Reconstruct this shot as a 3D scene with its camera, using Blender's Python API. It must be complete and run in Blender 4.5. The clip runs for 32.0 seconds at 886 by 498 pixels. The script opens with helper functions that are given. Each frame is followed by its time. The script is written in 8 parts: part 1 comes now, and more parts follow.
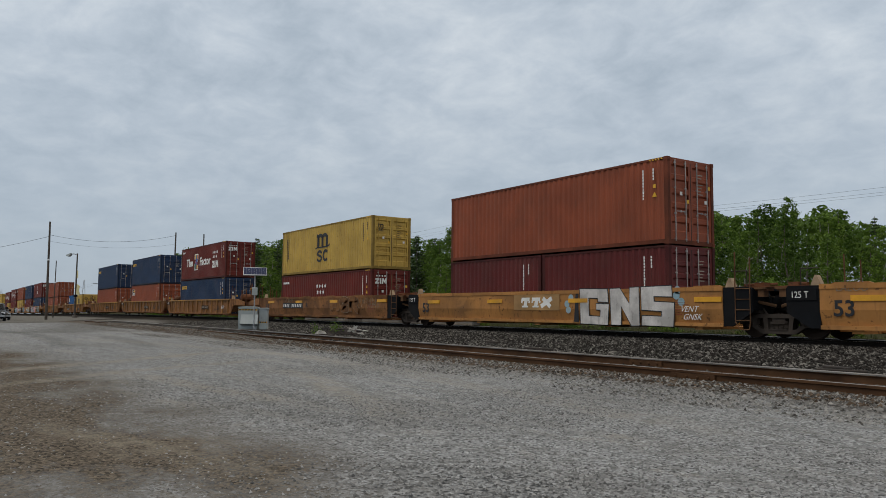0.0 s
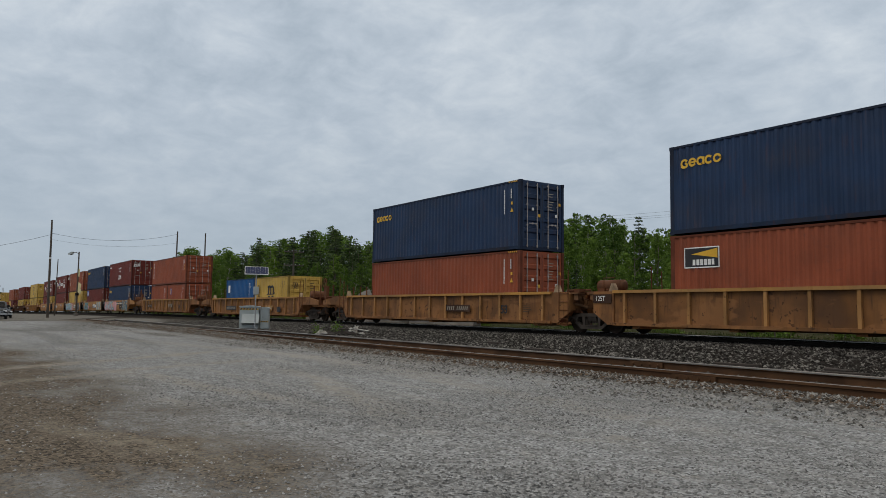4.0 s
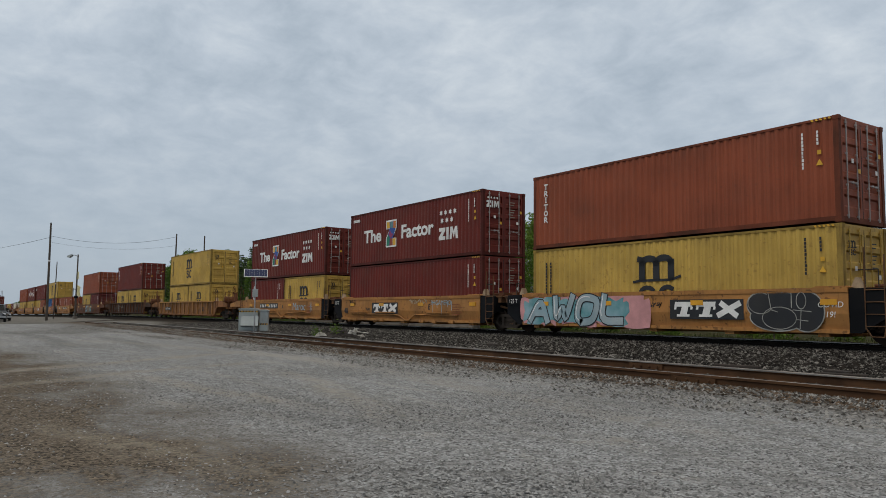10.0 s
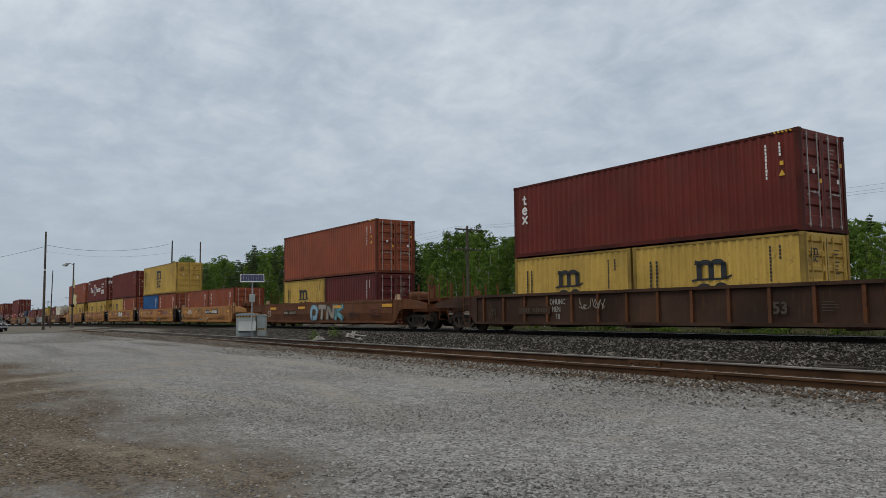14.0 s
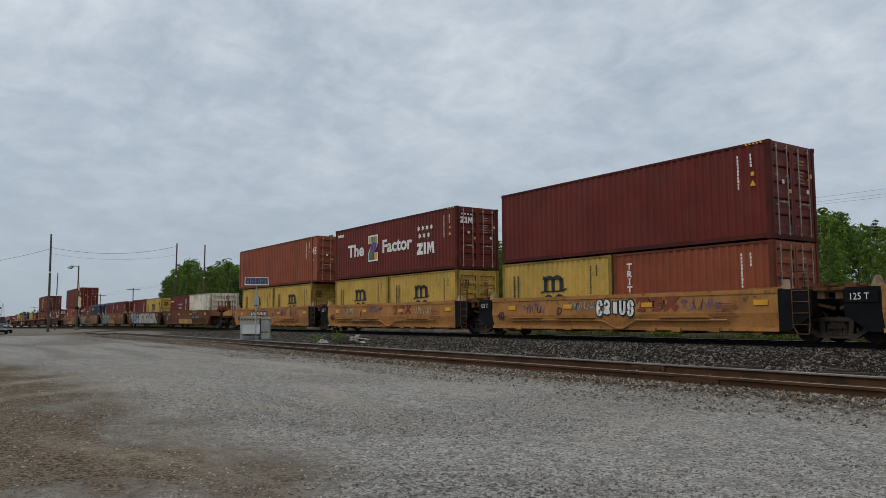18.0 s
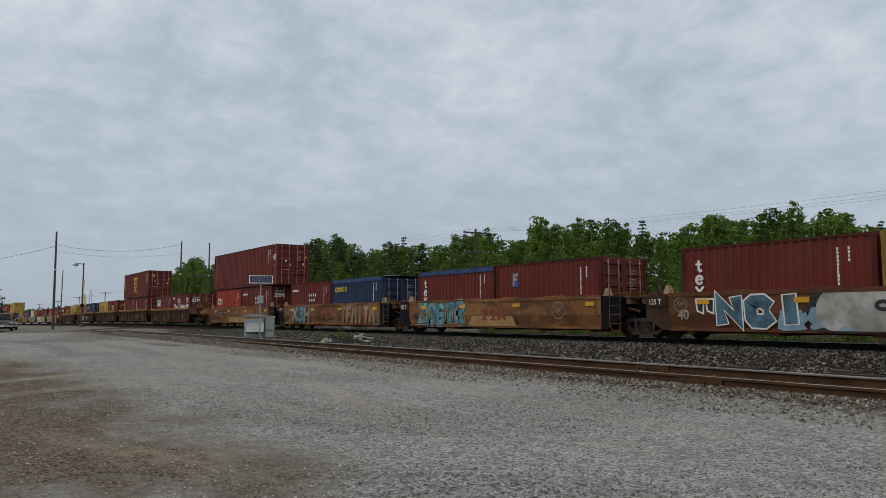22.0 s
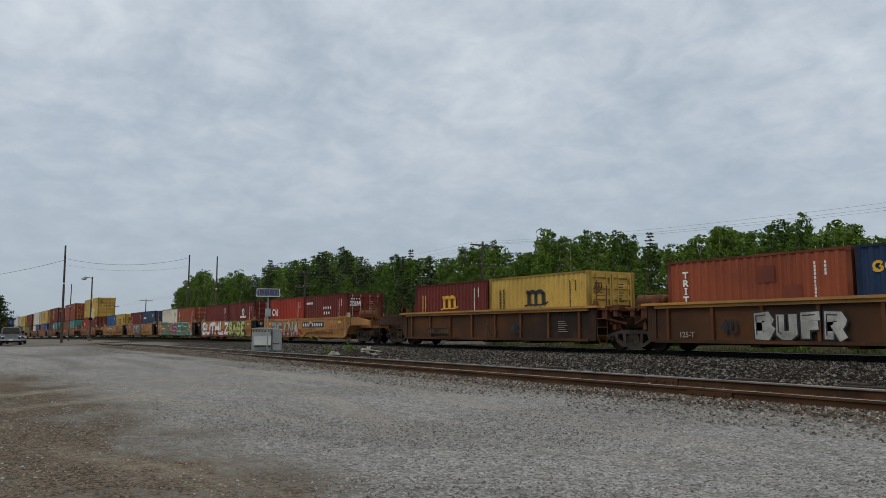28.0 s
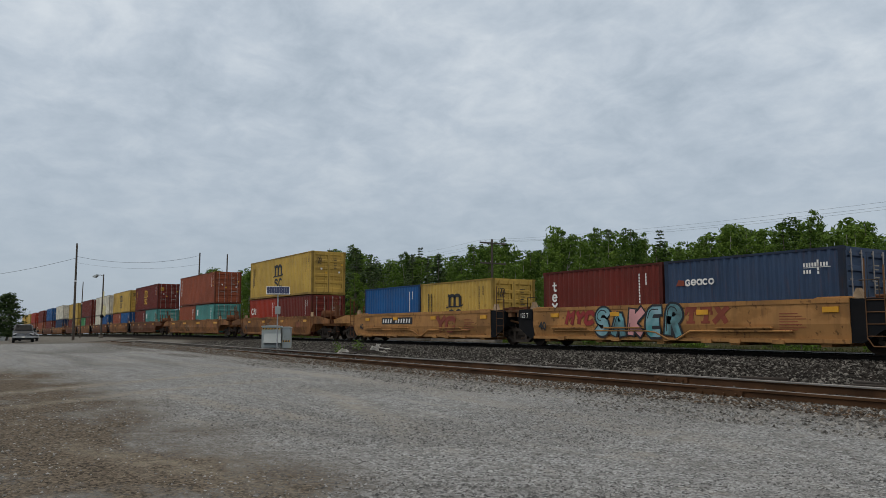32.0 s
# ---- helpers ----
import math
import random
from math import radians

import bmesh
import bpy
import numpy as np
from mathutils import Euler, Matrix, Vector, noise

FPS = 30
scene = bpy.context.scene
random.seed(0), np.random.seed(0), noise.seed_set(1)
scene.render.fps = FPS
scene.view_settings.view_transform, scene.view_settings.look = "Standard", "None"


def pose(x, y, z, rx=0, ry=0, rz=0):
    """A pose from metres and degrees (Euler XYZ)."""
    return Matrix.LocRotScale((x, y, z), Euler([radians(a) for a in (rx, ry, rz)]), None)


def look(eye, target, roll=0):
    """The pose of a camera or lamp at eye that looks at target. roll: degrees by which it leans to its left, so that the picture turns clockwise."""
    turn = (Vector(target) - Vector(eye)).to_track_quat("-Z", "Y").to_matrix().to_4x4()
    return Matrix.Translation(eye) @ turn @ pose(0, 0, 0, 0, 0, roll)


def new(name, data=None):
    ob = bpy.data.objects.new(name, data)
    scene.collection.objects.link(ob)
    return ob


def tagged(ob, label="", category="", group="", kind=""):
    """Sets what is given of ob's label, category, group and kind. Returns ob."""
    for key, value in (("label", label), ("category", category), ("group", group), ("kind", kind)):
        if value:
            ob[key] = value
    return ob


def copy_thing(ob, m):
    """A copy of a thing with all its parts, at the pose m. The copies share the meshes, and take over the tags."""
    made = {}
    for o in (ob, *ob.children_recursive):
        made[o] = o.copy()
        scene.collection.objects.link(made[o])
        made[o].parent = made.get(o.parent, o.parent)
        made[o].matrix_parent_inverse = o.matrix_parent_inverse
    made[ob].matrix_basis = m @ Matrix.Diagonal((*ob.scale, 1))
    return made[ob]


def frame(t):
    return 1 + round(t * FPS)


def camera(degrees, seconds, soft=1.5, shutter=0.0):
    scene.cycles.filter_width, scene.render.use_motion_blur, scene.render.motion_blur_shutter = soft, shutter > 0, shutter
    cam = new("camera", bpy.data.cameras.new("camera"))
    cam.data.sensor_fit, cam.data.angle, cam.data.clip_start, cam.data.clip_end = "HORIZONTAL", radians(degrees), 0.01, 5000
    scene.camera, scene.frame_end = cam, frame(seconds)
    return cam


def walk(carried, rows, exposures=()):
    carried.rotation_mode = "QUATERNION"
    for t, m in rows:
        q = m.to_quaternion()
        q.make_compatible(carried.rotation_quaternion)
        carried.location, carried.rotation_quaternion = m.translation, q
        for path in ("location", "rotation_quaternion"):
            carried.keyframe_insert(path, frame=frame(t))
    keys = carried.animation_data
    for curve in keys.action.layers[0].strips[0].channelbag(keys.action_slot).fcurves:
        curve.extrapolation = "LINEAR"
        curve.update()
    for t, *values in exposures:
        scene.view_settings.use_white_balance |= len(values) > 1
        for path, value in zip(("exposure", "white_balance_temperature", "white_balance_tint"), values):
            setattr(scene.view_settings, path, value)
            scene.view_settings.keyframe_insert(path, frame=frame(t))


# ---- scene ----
EYE = (0.0, 0.0, 0.85)
AIM = [
    (0.0, 55.14, 4.70, 0.46), (0.5, 55.17, 4.69, 0.63), (1.0, 55.18, 4.67, 0.64), (1.5, 55.23, 4.62, 0.64),
    (2.0, 55.22, 4.60, 0.61), (2.5, 55.24, 4.62, 0.63), (3.0, 55.25, 4.68, 0.65), (3.5, 55.26, 4.72, 0.78),
    (5.5, 55.22, 4.56, 0.42), (6.0, 55.25, 4.45, 0.27), (6.5, 55.24, 4.48, 0.28), (7.0, 55.23, 4.51, 0.23),
    (7.5, 55.22, 4.56, 0.21), (8.0, 55.22, 4.58, 0.19), (8.5, 55.22, 4.57, 0.21), (9.0, 55.24, 4.59, 0.24),
    (9.5, 55.20, 4.75, 0.40), (10.0, 55.19, 4.88, 0.66), (10.5, 55.19, 4.87, 0.72), (11.0, 55.12, 4.82, 0.88),
    (11.5, 55.18, 4.80, 0.69), (12.0, 55.06, 4.76, 0.40), (12.5, 54.96, 4.74, 0.07), (13.0, 54.94, 4.83, -0.22),
    (13.5, 54.94, 4.90, -0.36), (14.0, 54.91, 4.98, -0.49), (14.5, 54.91, 5.10, -0.55), (16.5, 54.87, 5.31, -0.51),
    (17.0, 55.01, 5.30, -0.47), (17.5, 55.14, 5.28, -0.38), (18.0, 55.22, 5.27, -0.27), (18.5, 55.28, 5.25, -0.22),
    (19.0, 55.36, 5.27, -0.05), (19.5, 55.41, 5.26, 0.03), (20.0, 55.43, 5.22, 0.07), (20.5, 55.45, 5.22, 0.07),
    (21.0, 55.48, 5.23, 0.12), (21.5, 55.52, 5.20, 0.07), (22.0, 55.54, 5.21, 0.03), (22.5, 55.59, 5.25, 0.05),
    (23.0, 55.63, 5.32, 0.00), (23.5, 55.71, 5.39, 0.05), (24.0, 55.77, 5.46, 0.01), (24.5, 55.82, 5.51, -0.13),
    (25.0, 55.83, 5.60, -0.06), (25.5, 55.83, 5.71, -0.09), (27.5, 56.04, 6.16, -0.06), (28.0, 56.08, 6.17, -0.11),
    (28.5, 56.16, 6.04, -0.22), (29.0, 56.19, 5.94, -0.44), (29.5, 56.25, 5.93, -0.50), (30.0, 56.36, 5.97, -0.34),
    (30.5, 56.47, 5.98, -0.18), (31.0, 56.55, 6.02, -0.08), (31.5, 56.67, 6.04, 0.00), (32.0, 56.79, 6.01, -0.03)]


def aim(yaw, pitch, roll):
    return pose(*EYE, 90 + pitch, 0, yaw) @ pose(0, 0, 0, 0, 0, roll)


cam = camera(61.0, 32.0, soft=0.65, shutter=0.0)
walk(cam, [(t, aim(a, b, c)) for t, a, b, c in AIM])
scene.view_settings.exposure = 0.0

# ---- light: an overcast sky and a broad, weak sun ----
SUN_EL, SUN_AZ = radians(52), radians(200)


def build_world():
    w = bpy.data.worlds.new("overcast_sky")
    scene.world = w
    w.use_nodes = True
    nt = w.node_tree
    nt.nodes.clear()
    n, l = nt.nodes.new, nt.links.new
    out, bg = n("ShaderNodeOutputWorld"), n("ShaderNodeBackground")
    tc, sep = n("ShaderNodeTexCoord"), n("ShaderNodeSeparateXYZ")
    l(tc.outputs["Generated"], sep.inputs[0])
    sky = n("ShaderNodeTexSky")
    sky.sky_type, sky.sun_disc = "NISHITA", False
    sky.sun_elevation, sky.sun_rotation = SUN_EL, SUN_AZ
    skys = n("ShaderNodeVectorMath")
    skys.operation = "SCALE"
    skys.inputs["Scale"].default_value = 0.1
    l(sky.outputs[0], skys.inputs[0])
    # flat cloud deck: direction divided by height gives a ceiling seen in perspective
    hgt = n("ShaderNodeMath")
    hgt.operation = "MAXIMUM"
    hgt.inputs[1].default_value = 0.0
    l(sep.outputs[2], hgt.inputs[0])
    lift = n("ShaderNodeMath")
    lift.operation = "ADD"
    lift.inputs[1].default_value = 0.30
    l(hgt.outputs[0], lift.inputs[0])
    px, py = n("ShaderNodeMath"), n("ShaderNodeMath")
    for m, k in ((px, 0), (py, 1)):
        m.operation = "DIVIDE"
        l(sep.outputs[k], m.inputs[0])
        l(lift.outputs[0], m.inputs[1])
    deck = n("ShaderNodeCombineXYZ")
    l(px.outputs[0], deck.inputs[0])
    l(py.outputs[0], deck.inputs[1])
    big, small = n("ShaderNodeTexNoise"), n("ShaderNodeTexNoise")
    big.inputs["Scale"].default_value, big.inputs["Detail"].default_value = 1.7, 5
    big.inputs["Roughness"].default_value = 0.5
    small.inputs["Scale"].default_value, small.inputs["Detail"].default_value = 7.5, 8
    small.inputs["Distortion"].default_value = 0.25
    small.inputs["Roughness"].default_value = 0.6
    l(deck.outputs[0], big.inputs["Vector"])
    l(deck.outputs[0], small.inputs["Vector"])
    both = n("ShaderNodeMix")
    both.inputs[0].default_value = 0.56
    l(big.outputs["Fac"], both.inputs[2])
    l(small.outputs["Fac"], both.inputs[3])
    ramp = n("ShaderNodeValToRGB")
    e = ramp.color_ramp.elements
    e[0].position, e[0].color = 0.36, (0.348, 0.408, 0.470, 1)
    e[1].position, e[1].color = 0.66, (0.574, 0.622, 0.664, 1)
    mid = ramp.color_ramp.elements.new(0.5)
    mid.color = (0.444, 0.502, 0.564, 1)
    l(both.outputs[0], ramp.inputs[0])
    # towards the horizon the deck melts into even grey; overhead it is brighter
    fade = n("ShaderNodeMapRange")
    fade.inputs["From Min"].default_value, fade.inputs["From Max"].default_value = 0.0, 0.32
    l(hgt.outputs[0], fade.inputs["Value"])
    low = n("ShaderNodeMix")
    low.data_type = "RGBA"
    low.inputs[6].default_value = (0.326, 0.384, 0.449, 1)
    l(fade.outputs[0], low.inputs[0])
    l(ramp.outputs[0], low.inputs[7])
    zen = n("ShaderNodeMapRange")
    zen.inputs["From Min"].default_value, zen.inputs["From Max"].default_value = 0.42, 1.0
    zen.inputs["To Min"].default_value, zen.inputs["To Max"].default_value = 1.0, 1.75
    l(hgt.outputs[0], zen.inputs["Value"])
    gain = n("ShaderNodeVectorMath")
    gain.operation = "SCALE"
    over, overf = n("ShaderNodeMix"), n("ShaderNodeMapRange")
    over.data_type = "RGBA"
    overf.inputs["From Min"].default_value, overf.inputs["From Max"].default_value = 0.42, 0.75
    l(hgt.outputs[0], overf.inputs["Value"])
    l(overf.outputs[0], over.inputs[0])
    l(low.outputs[2], over.inputs[6])
    over.inputs[7].default_value = (0.60, 0.555, 0.485, 1)
    l(over.outputs[2], gain.inputs[0])
    l(zen.outputs[0], gain.inputs["Scale"])
    mix = n("ShaderNodeMix")
    mix.data_type = "RGBA"
    mix.inputs[0].default_value = 0.93
    l(skys.outputs[0], mix.inputs[6])
    l(gain.outputs[0], mix.inputs[7])
    l(mix.outputs[2], bg.inputs[0])
    bg.inputs[1].default_value = 1.15
    l(bg.outputs[0], out.inputs[0])


build_world()
sun = new("sun", bpy.data.lights.new("sun", "SUN"))
sun.data.energy, sun.data.angle, sun.data.color = 0.55, radians(25), (1.0, 0.97, 0.92)
sun.matrix_world = look((0, 0, 0), (-math.cos(SUN_EL) * math.sin(SUN_AZ), -math.cos(SUN_EL) * math.cos(SUN_AZ), -math.sin(SUN_EL)))


# ---- materials ----
def mat(name, col, rough=0.6, metal=0.0, vary=0.25, size=1.5, col2=None, grain=0.15, grain_size=30.0, bump=0.0,
        streak=0.0, streak_col=(0.10, 0.045, 0.02), dirt=0.0, dirt_col=(0.09, 0.07, 0.05), spec=0.4, chips=0.0, chip_col=(0.05, 0.025, 0.015), fade=0.0):
    """Two-scale procedural surface: broad colour drift, fine grain, streaks that run down and patchy grime."""
    m = bpy.data.materials.new(name)
    m.use_nodes = True
    nt = m.node_tree
    n, l = nt.nodes.new, nt.links.new
    b = nt.nodes["Principled BSDF"]
    b.inputs["Roughness"].default_value, b.inputs["Metallic"].default_value = rough, metal
    b.inputs["Specular IOR Level"].default_value = spec
    tc, oi = n("ShaderNodeTexCoord"), n("ShaderNodeObjectInfo")
    off = n("ShaderNodeVectorMath")
    off.operation = "MULTIPLY_ADD"
    off.inputs[1].default_value = (37.0, 53.0, 19.0)
    l(oi.outputs["Random"], off.inputs[0])
    l(tc.outputs["Object"], off.inputs[2])

    def noise_tex(scale, detail=3, stretch=None, lo=0.35, hi=0.65):
        t = n("ShaderNodeTexNoise")
        t.inputs["Scale"].default_value, t.inputs["Detail"].default_value = scale, detail
        src = off.outputs[0]
        if stretch:
            mp = n("ShaderNodeMapping")
            mp.inputs["Scale"].default_value = stretch
            l(src, mp.inputs[0])
            src = mp.outputs[0]
        l(src, t.inputs["Vector"])
        r = n("ShaderNodeMapRange")
        r.inputs["From Min"].default_value, r.inputs["From Max"].default_value = lo, hi
        l(t.outputs["Fac"], r.inputs["Value"])
        return r.outputs[0]

    def blend(fac, a, c, k=1.0):
        x = n("ShaderNodeMix")
        x.data_type = "RGBA"
        if k != 1.0:
            q = n("ShaderNodeMath")
            q.operation = "MULTIPLY"
            q.inputs[1].default_value = k
            l(fac, q.inputs[0])
            fac = q.outputs[0]
        l(fac, x.inputs[0])
        for sock, v in ((6, a), (7, c)):
            if isinstance(v, tuple):
                x.inputs[sock].default_value = (*v[:3], 1)
            else:
                l(v, x.inputs[sock])
        return x.outputs[2]

    c2 = col2 or tuple(v * (1 - vary) for v in col)
    c1 = col if col2 else tuple(min(1, v * (1 + vary * 0.7)) for v in col)
    c = blend(noise_tex(size), c1, c2)
    if grain:
        c = blend(noise_tex(grain_size, 4), c, tuple(v * 0.55 for v in col), grain)
    if streak:
        c = blend(noise_tex(3.0, 4, (3.0, 3.0, 0.35), 0.58, 0.76), c, streak_col, streak)
    if dirt:
        c = blend(noise_tex(0.9, 5, None, 0.45, 0.75), c, dirt_col, dirt)
    if fade:
        c = blend(noise_tex(0.55, 6, (1, 1, 2.0), 0.53, 0.57), c, tuple(min(1, v * 1.14 + 0.01) for v in col), fade)
        c = blend(noise_tex(2.4, 5, (1.6, 1, 0.3), 0.52, 0.72), c, tuple(v * 0.45 + 0.01 for v in col), fade)
    if chips:
        c = blend(noise_tex(6.0, 9, None, 0.63, 0.67), c, chip_col, chips)
        c = blend(noise_tex(2.6, 9, (1, 1, 0.6), 0.65, 0.70), c, chip_col, chips * 0.6)
    l(c, b.inputs["Base Color"])
    if bump:
        bp = n("ShaderNodeBump")
        bp.inputs["Strength"].default_value, bp.inputs["Distance"].default_value = 0.6, bump
        l(noise_tex(grain_size, 4, None, 0, 1), bp.inputs["Height"])
        l(bp.outputs[0], b.inputs["Normal"])
    return m


M = {}
RUST = (0.13, 0.05, 0.022)
# container paints
for key, rgb in dict(maroon=(0.150, 0.023, 0.015), brown=(0.285, 0.072, 0.032), red=(0.34, 0.036, 0.016),
                     wine=(0.122, 0.021, 0.019), yellow=(0.56, 0.368, 0.082), navy=(0.017, 0.039, 0.092), slate=(0.038, 0.066, 0.125),
                     blue=(0.014, 0.095, 0.27), white=(0.72, 0.68, 0.56), teal=(0.08, 0.27, 0.25),
                     grey=(0.32, 0.34, 0.33), green=(0.05, 0.25, 0.09)).items():
    heavy = 0.75 if key == "white" else 0.38
    M[key] = mat("paint_" + key, rgb, rough=0.5, vary=0.16, size=0.7, grain=0.12, grain_size=14, streak=heavy * 0.7,
                 streak_col=RUST, dirt=heavy * 0.45, bump=0.004, spec=0.22, chips=0.28 if key == "yellow" else 0.55 if key == "white" else 0.3,
                 chip_col=RUST if key in ("yellow", "white") else tuple(v * 0.5 + 0.02 for v in rgb))
    M[key + "_worn"] = mat("worn_paint_" + key, tuple(v * 0.55 + 0.006 for v in rgb), rough=0.65, vary=0.3, size=1.2, grain=0.2, streak=0.6,
                           streak_col=(0.07, 0.03, 0.016), dirt=0.55, dirt_col=(0.03, 0.02, 0.014), spec=0.15)
# well-car paints
M["car_yellow"] = mat("car_paint_yellow", (0.42, 0.192, 0.054), 0.68, vary=0.25, size=0.6, streak=0.62, dirt=0.55, spec=0.25,
                      streak_col=(0.13, 0.06, 0.03), dirt_col=(0.16, 0.09, 0.045), bump=0.004, grain_size=12, chips=0.6, fade=0.4)
M["car_mid"] = mat("car_paint_dulled", (0.40, 0.200, 0.068), 0.72, vary=0.28, size=0.5, streak=0.65, dirt=0.55, spec=0.2,
                   streak_col=(0.11, 0.055, 0.028), dirt_col=(0.15, 0.085, 0.045), bump=0.004, grain_size=12, chips=0.6, fade=0.5)
M["car_dirty"] = mat("car_paint_weathered", (0.235, 0.104, 0.036), 0.75, spec=0.2, vary=0.45, size=0.45, streak=0.85, dirt=0.75,
                     streak_col=(0.065, 0.030, 0.018), dirt_col=(0.085, 0.046, 0.028), bump=0.004, grain_size=12, chips=0.75, fade=0.7)
M["car_brown"] = mat("car_paint_brown", (0.135, 0.050, 0.020), 0.72, spec=0.2, vary=0.25, size=0.5, streak=0.5, dirt=0.4,
                     streak_col=(0.06, 0.03, 0.02), dirt_col=(0.07, 0.045, 0.03), bump=0.004, grain_size=12, chips=0.6, fade=0.5)
M["car_dark"] = mat("car_paint_soot", (0.066, 0.036, 0.024), 0.8, vary=0.4, size=0.5, streak=0.5, dirt=0.5,
                    streak_col=(0.13, 0.062, 0.030), dirt_col=(0.035, 0.028, 0.023), bump=0.004, grain_size=12, spec=0.15)
M["car_rust"] = mat("rusted_side_sheet", (0.115, 0.052, 0.023), 0.85, col2=(0.030, 0.025, 0.022), size=0.28, streak=0.45, dirt=0.5,
                    streak_col=(0.15, 0.065, 0.026), dirt_col=(0.028, 0.024, 0.021), bump=0.004, grain_size=12, spec=0.12)
M["car_tan"] = mat("faded_tan_flange", (0.50, 0.25, 0.060), 0.75, col2=(0.30, 0.17, 0.075), size=0.35, streak=0.3, dirt=0.35,
                   dirt_col=(0.10, 0.06, 0.035), bump=0.003, grain_size=12, spec=0.2)
M["mark_soft"] = mat("dim_stencil", (0.095, 0.078, 0.062), 0.85, vary=0.35, spec=0.1)
M["mark_ice"] = mat("pale_blue_spray", (0.40, 0.47, 0.49), 0.6, col2=(0.26, 0.40, 0.46), size=1.2, dirt=0.3)
M["mark_patch"] = mat("dull_red_patch", (0.170, 0.038, 0.019), 0.7, vary=0.2)
M["black"] = mat("black_paint", (0.008, 0.009, 0.011), 0.7, vary=0.3, dirt=0.25, dirt_col=(0.026, 0.020, 0.016), spec=0.10)
M["truck_steel"] = mat("grimy_cast_steel", (0.062, 0.051, 0.043), 0.8, vary=0.4, dirt=0.4, dirt_col=(0.050, 0.035, 0.025), bump=0.004, spec=0.12)
M["wheel_steel"] = mat("wheel_steel", (0.032, 0.021, 0.015), 0.7, 0.1, vary=0.3, spec=0.2)
M["bar_grey"] = mat("galvanised_bar", (0.38, 0.345, 0.325), 0.5, 0.1, vary=0.3, streak=0.4)
M["seal"] = mat("dark_rubber", (0.03, 0.03, 0.03), 0.8)
M["mark_white"] = mat("white_lettering", (0.82, 0.81, 0.78), 0.6, vary=0.12, size=3, dirt=0.14)
M["mark_black"] = mat("black_lettering", (0.018, 0.02, 0.024), 0.6, vary=0.2, dirt=0.2)
M["mark_yellow"] = mat("yellow_marking", (0.72, 0.40, 0.03), 0.5, vary=0.1)
M["reflector"] = mat("orange_reflector", (0.74, 0.36, 0.020), 0.45, vary=0.2, dirt=0.2)
M["mark_jade"] = mat("jade_spray", (0.012, 0.200, 0.150), 0.6, col2=(0.03, 0.135, 0.055), size=0.9, dirt=0.2)
M["mark_rose"] = mat("rose_spray", (0.215, 0.040, 0.105), 0.6, vary=0.25, dirt=0.2)
M["mark_gold"] = mat("gold_lettering", (0.72, 0.43, 0.04), 0.6, vary=0.1)
M["mark_red"] = mat("red_brown_lettering", (0.23, 0.05, 0.025), 0.6, vary=0.2)
M["mark_grey"] = mat("faded_lettering", (0.30, 0.26, 0.21), 0.7, vary=0.25)
M["mark_blue"] = mat("blue_marking", (0.03, 0.09, 0.35), 0.55)
M["mark_teal"] = mat("teal_spray", (0.12, 0.31, 0.35), 0.6, vary=0.55, size=2.5, dirt=0.55, streak=0.3, chips=0.3)
M["mark_green"] = mat("green_spray", (0.02, 0.23, 0.14), 0.6, vary=0.3)
M["mark_lime"] = mat("lime_spray", (0.45, 0.55, 0.10), 0.6, vary=0.3)
M["mark_pink"] = mat("pink_spray", (0.62, 0.30, 0.30), 0.6, vary=0.2)
M["mark_magenta"] = mat("magenta_spray", (0.24, 0.04, 0.12), 0.6, vary=0.3)
M["mark_silver"] = mat("silver_spray", (0.40, 0.395, 0.36), 0.5, vary=0.35, size=2.5, dirt=0.5, streak=0.25, chips=0.25)
M["mark_bone"] = mat("bone_spray", (0.60, 0.57, 0.54), 0.6, vary=0.3, size=2.0, dirt=0.35, streak=0.35, chips=0.2)
M["mark_orange"] = mat("orange_spray", (0.62, 0.20, 0.04), 0.6, vary=0.2)
M["mark_purple"] = mat("purple_scrawl", (0.16, 0.10, 0.26), 0.7, vary=0.2)
M["mark_cream"] = mat("cream_spray", (0.52, 0.46, 0.33), 0.6, vary=0.3, size=2.0, dirt=0.35)
M["mark_sky"] = mat("sky_blue_spray", (0.24, 0.40, 0.50), 0.6, vary=0.25, size=2.0, dirt=0.3)
M["mark_deep"] = mat("deep_blue_spray", (0.030, 0.060, 0.085), 0.6, col2=(0.10, 0.22, 0.30), size=2.2, dirt=0.2)
M["mark_aqua"] = mat("aqua_spray", (0.30, 0.46, 0.52), 0.6, col2=(0.06, 0.26, 0.27), size=1.6, dirt=0.2)
M["mark_crimson"] = mat("crimson_spray", (0.30, 0.026, 0.026), 0.6, vary=0.25, dirt=0.2)
M["mark_chalk"] = mat("faint_chalk", (0.33, 0.25, 0.17), 0.8, vary=0.4, size=1.2, dirt=0.5, spec=0.1)
M["mark_tanpatch"] = mat("faded_tan_patch", (0.40, 0.235, 0.10), 0.75, vary=0.25, size=1.2, dirt=0.35, spec=0.15)
M["ladder_rust"] = mat("rust_brown_bars", (0.150, 0.075, 0.035), 0.75, vary=0.4, size=2, dirt=0.3, spec=0.2)
M["guide_pale"] = mat("pale_worn_casting", (0.42, 0.30, 0.19), 0.75, vary=0.35, size=3, dirt=0.5, spec=0.2)
M["tarp"] = mat("blue_tarpaulin", (0.02, 0.06, 0.17), 0.55, vary=0.3, size=2, bump=0.01, grain_size=4)
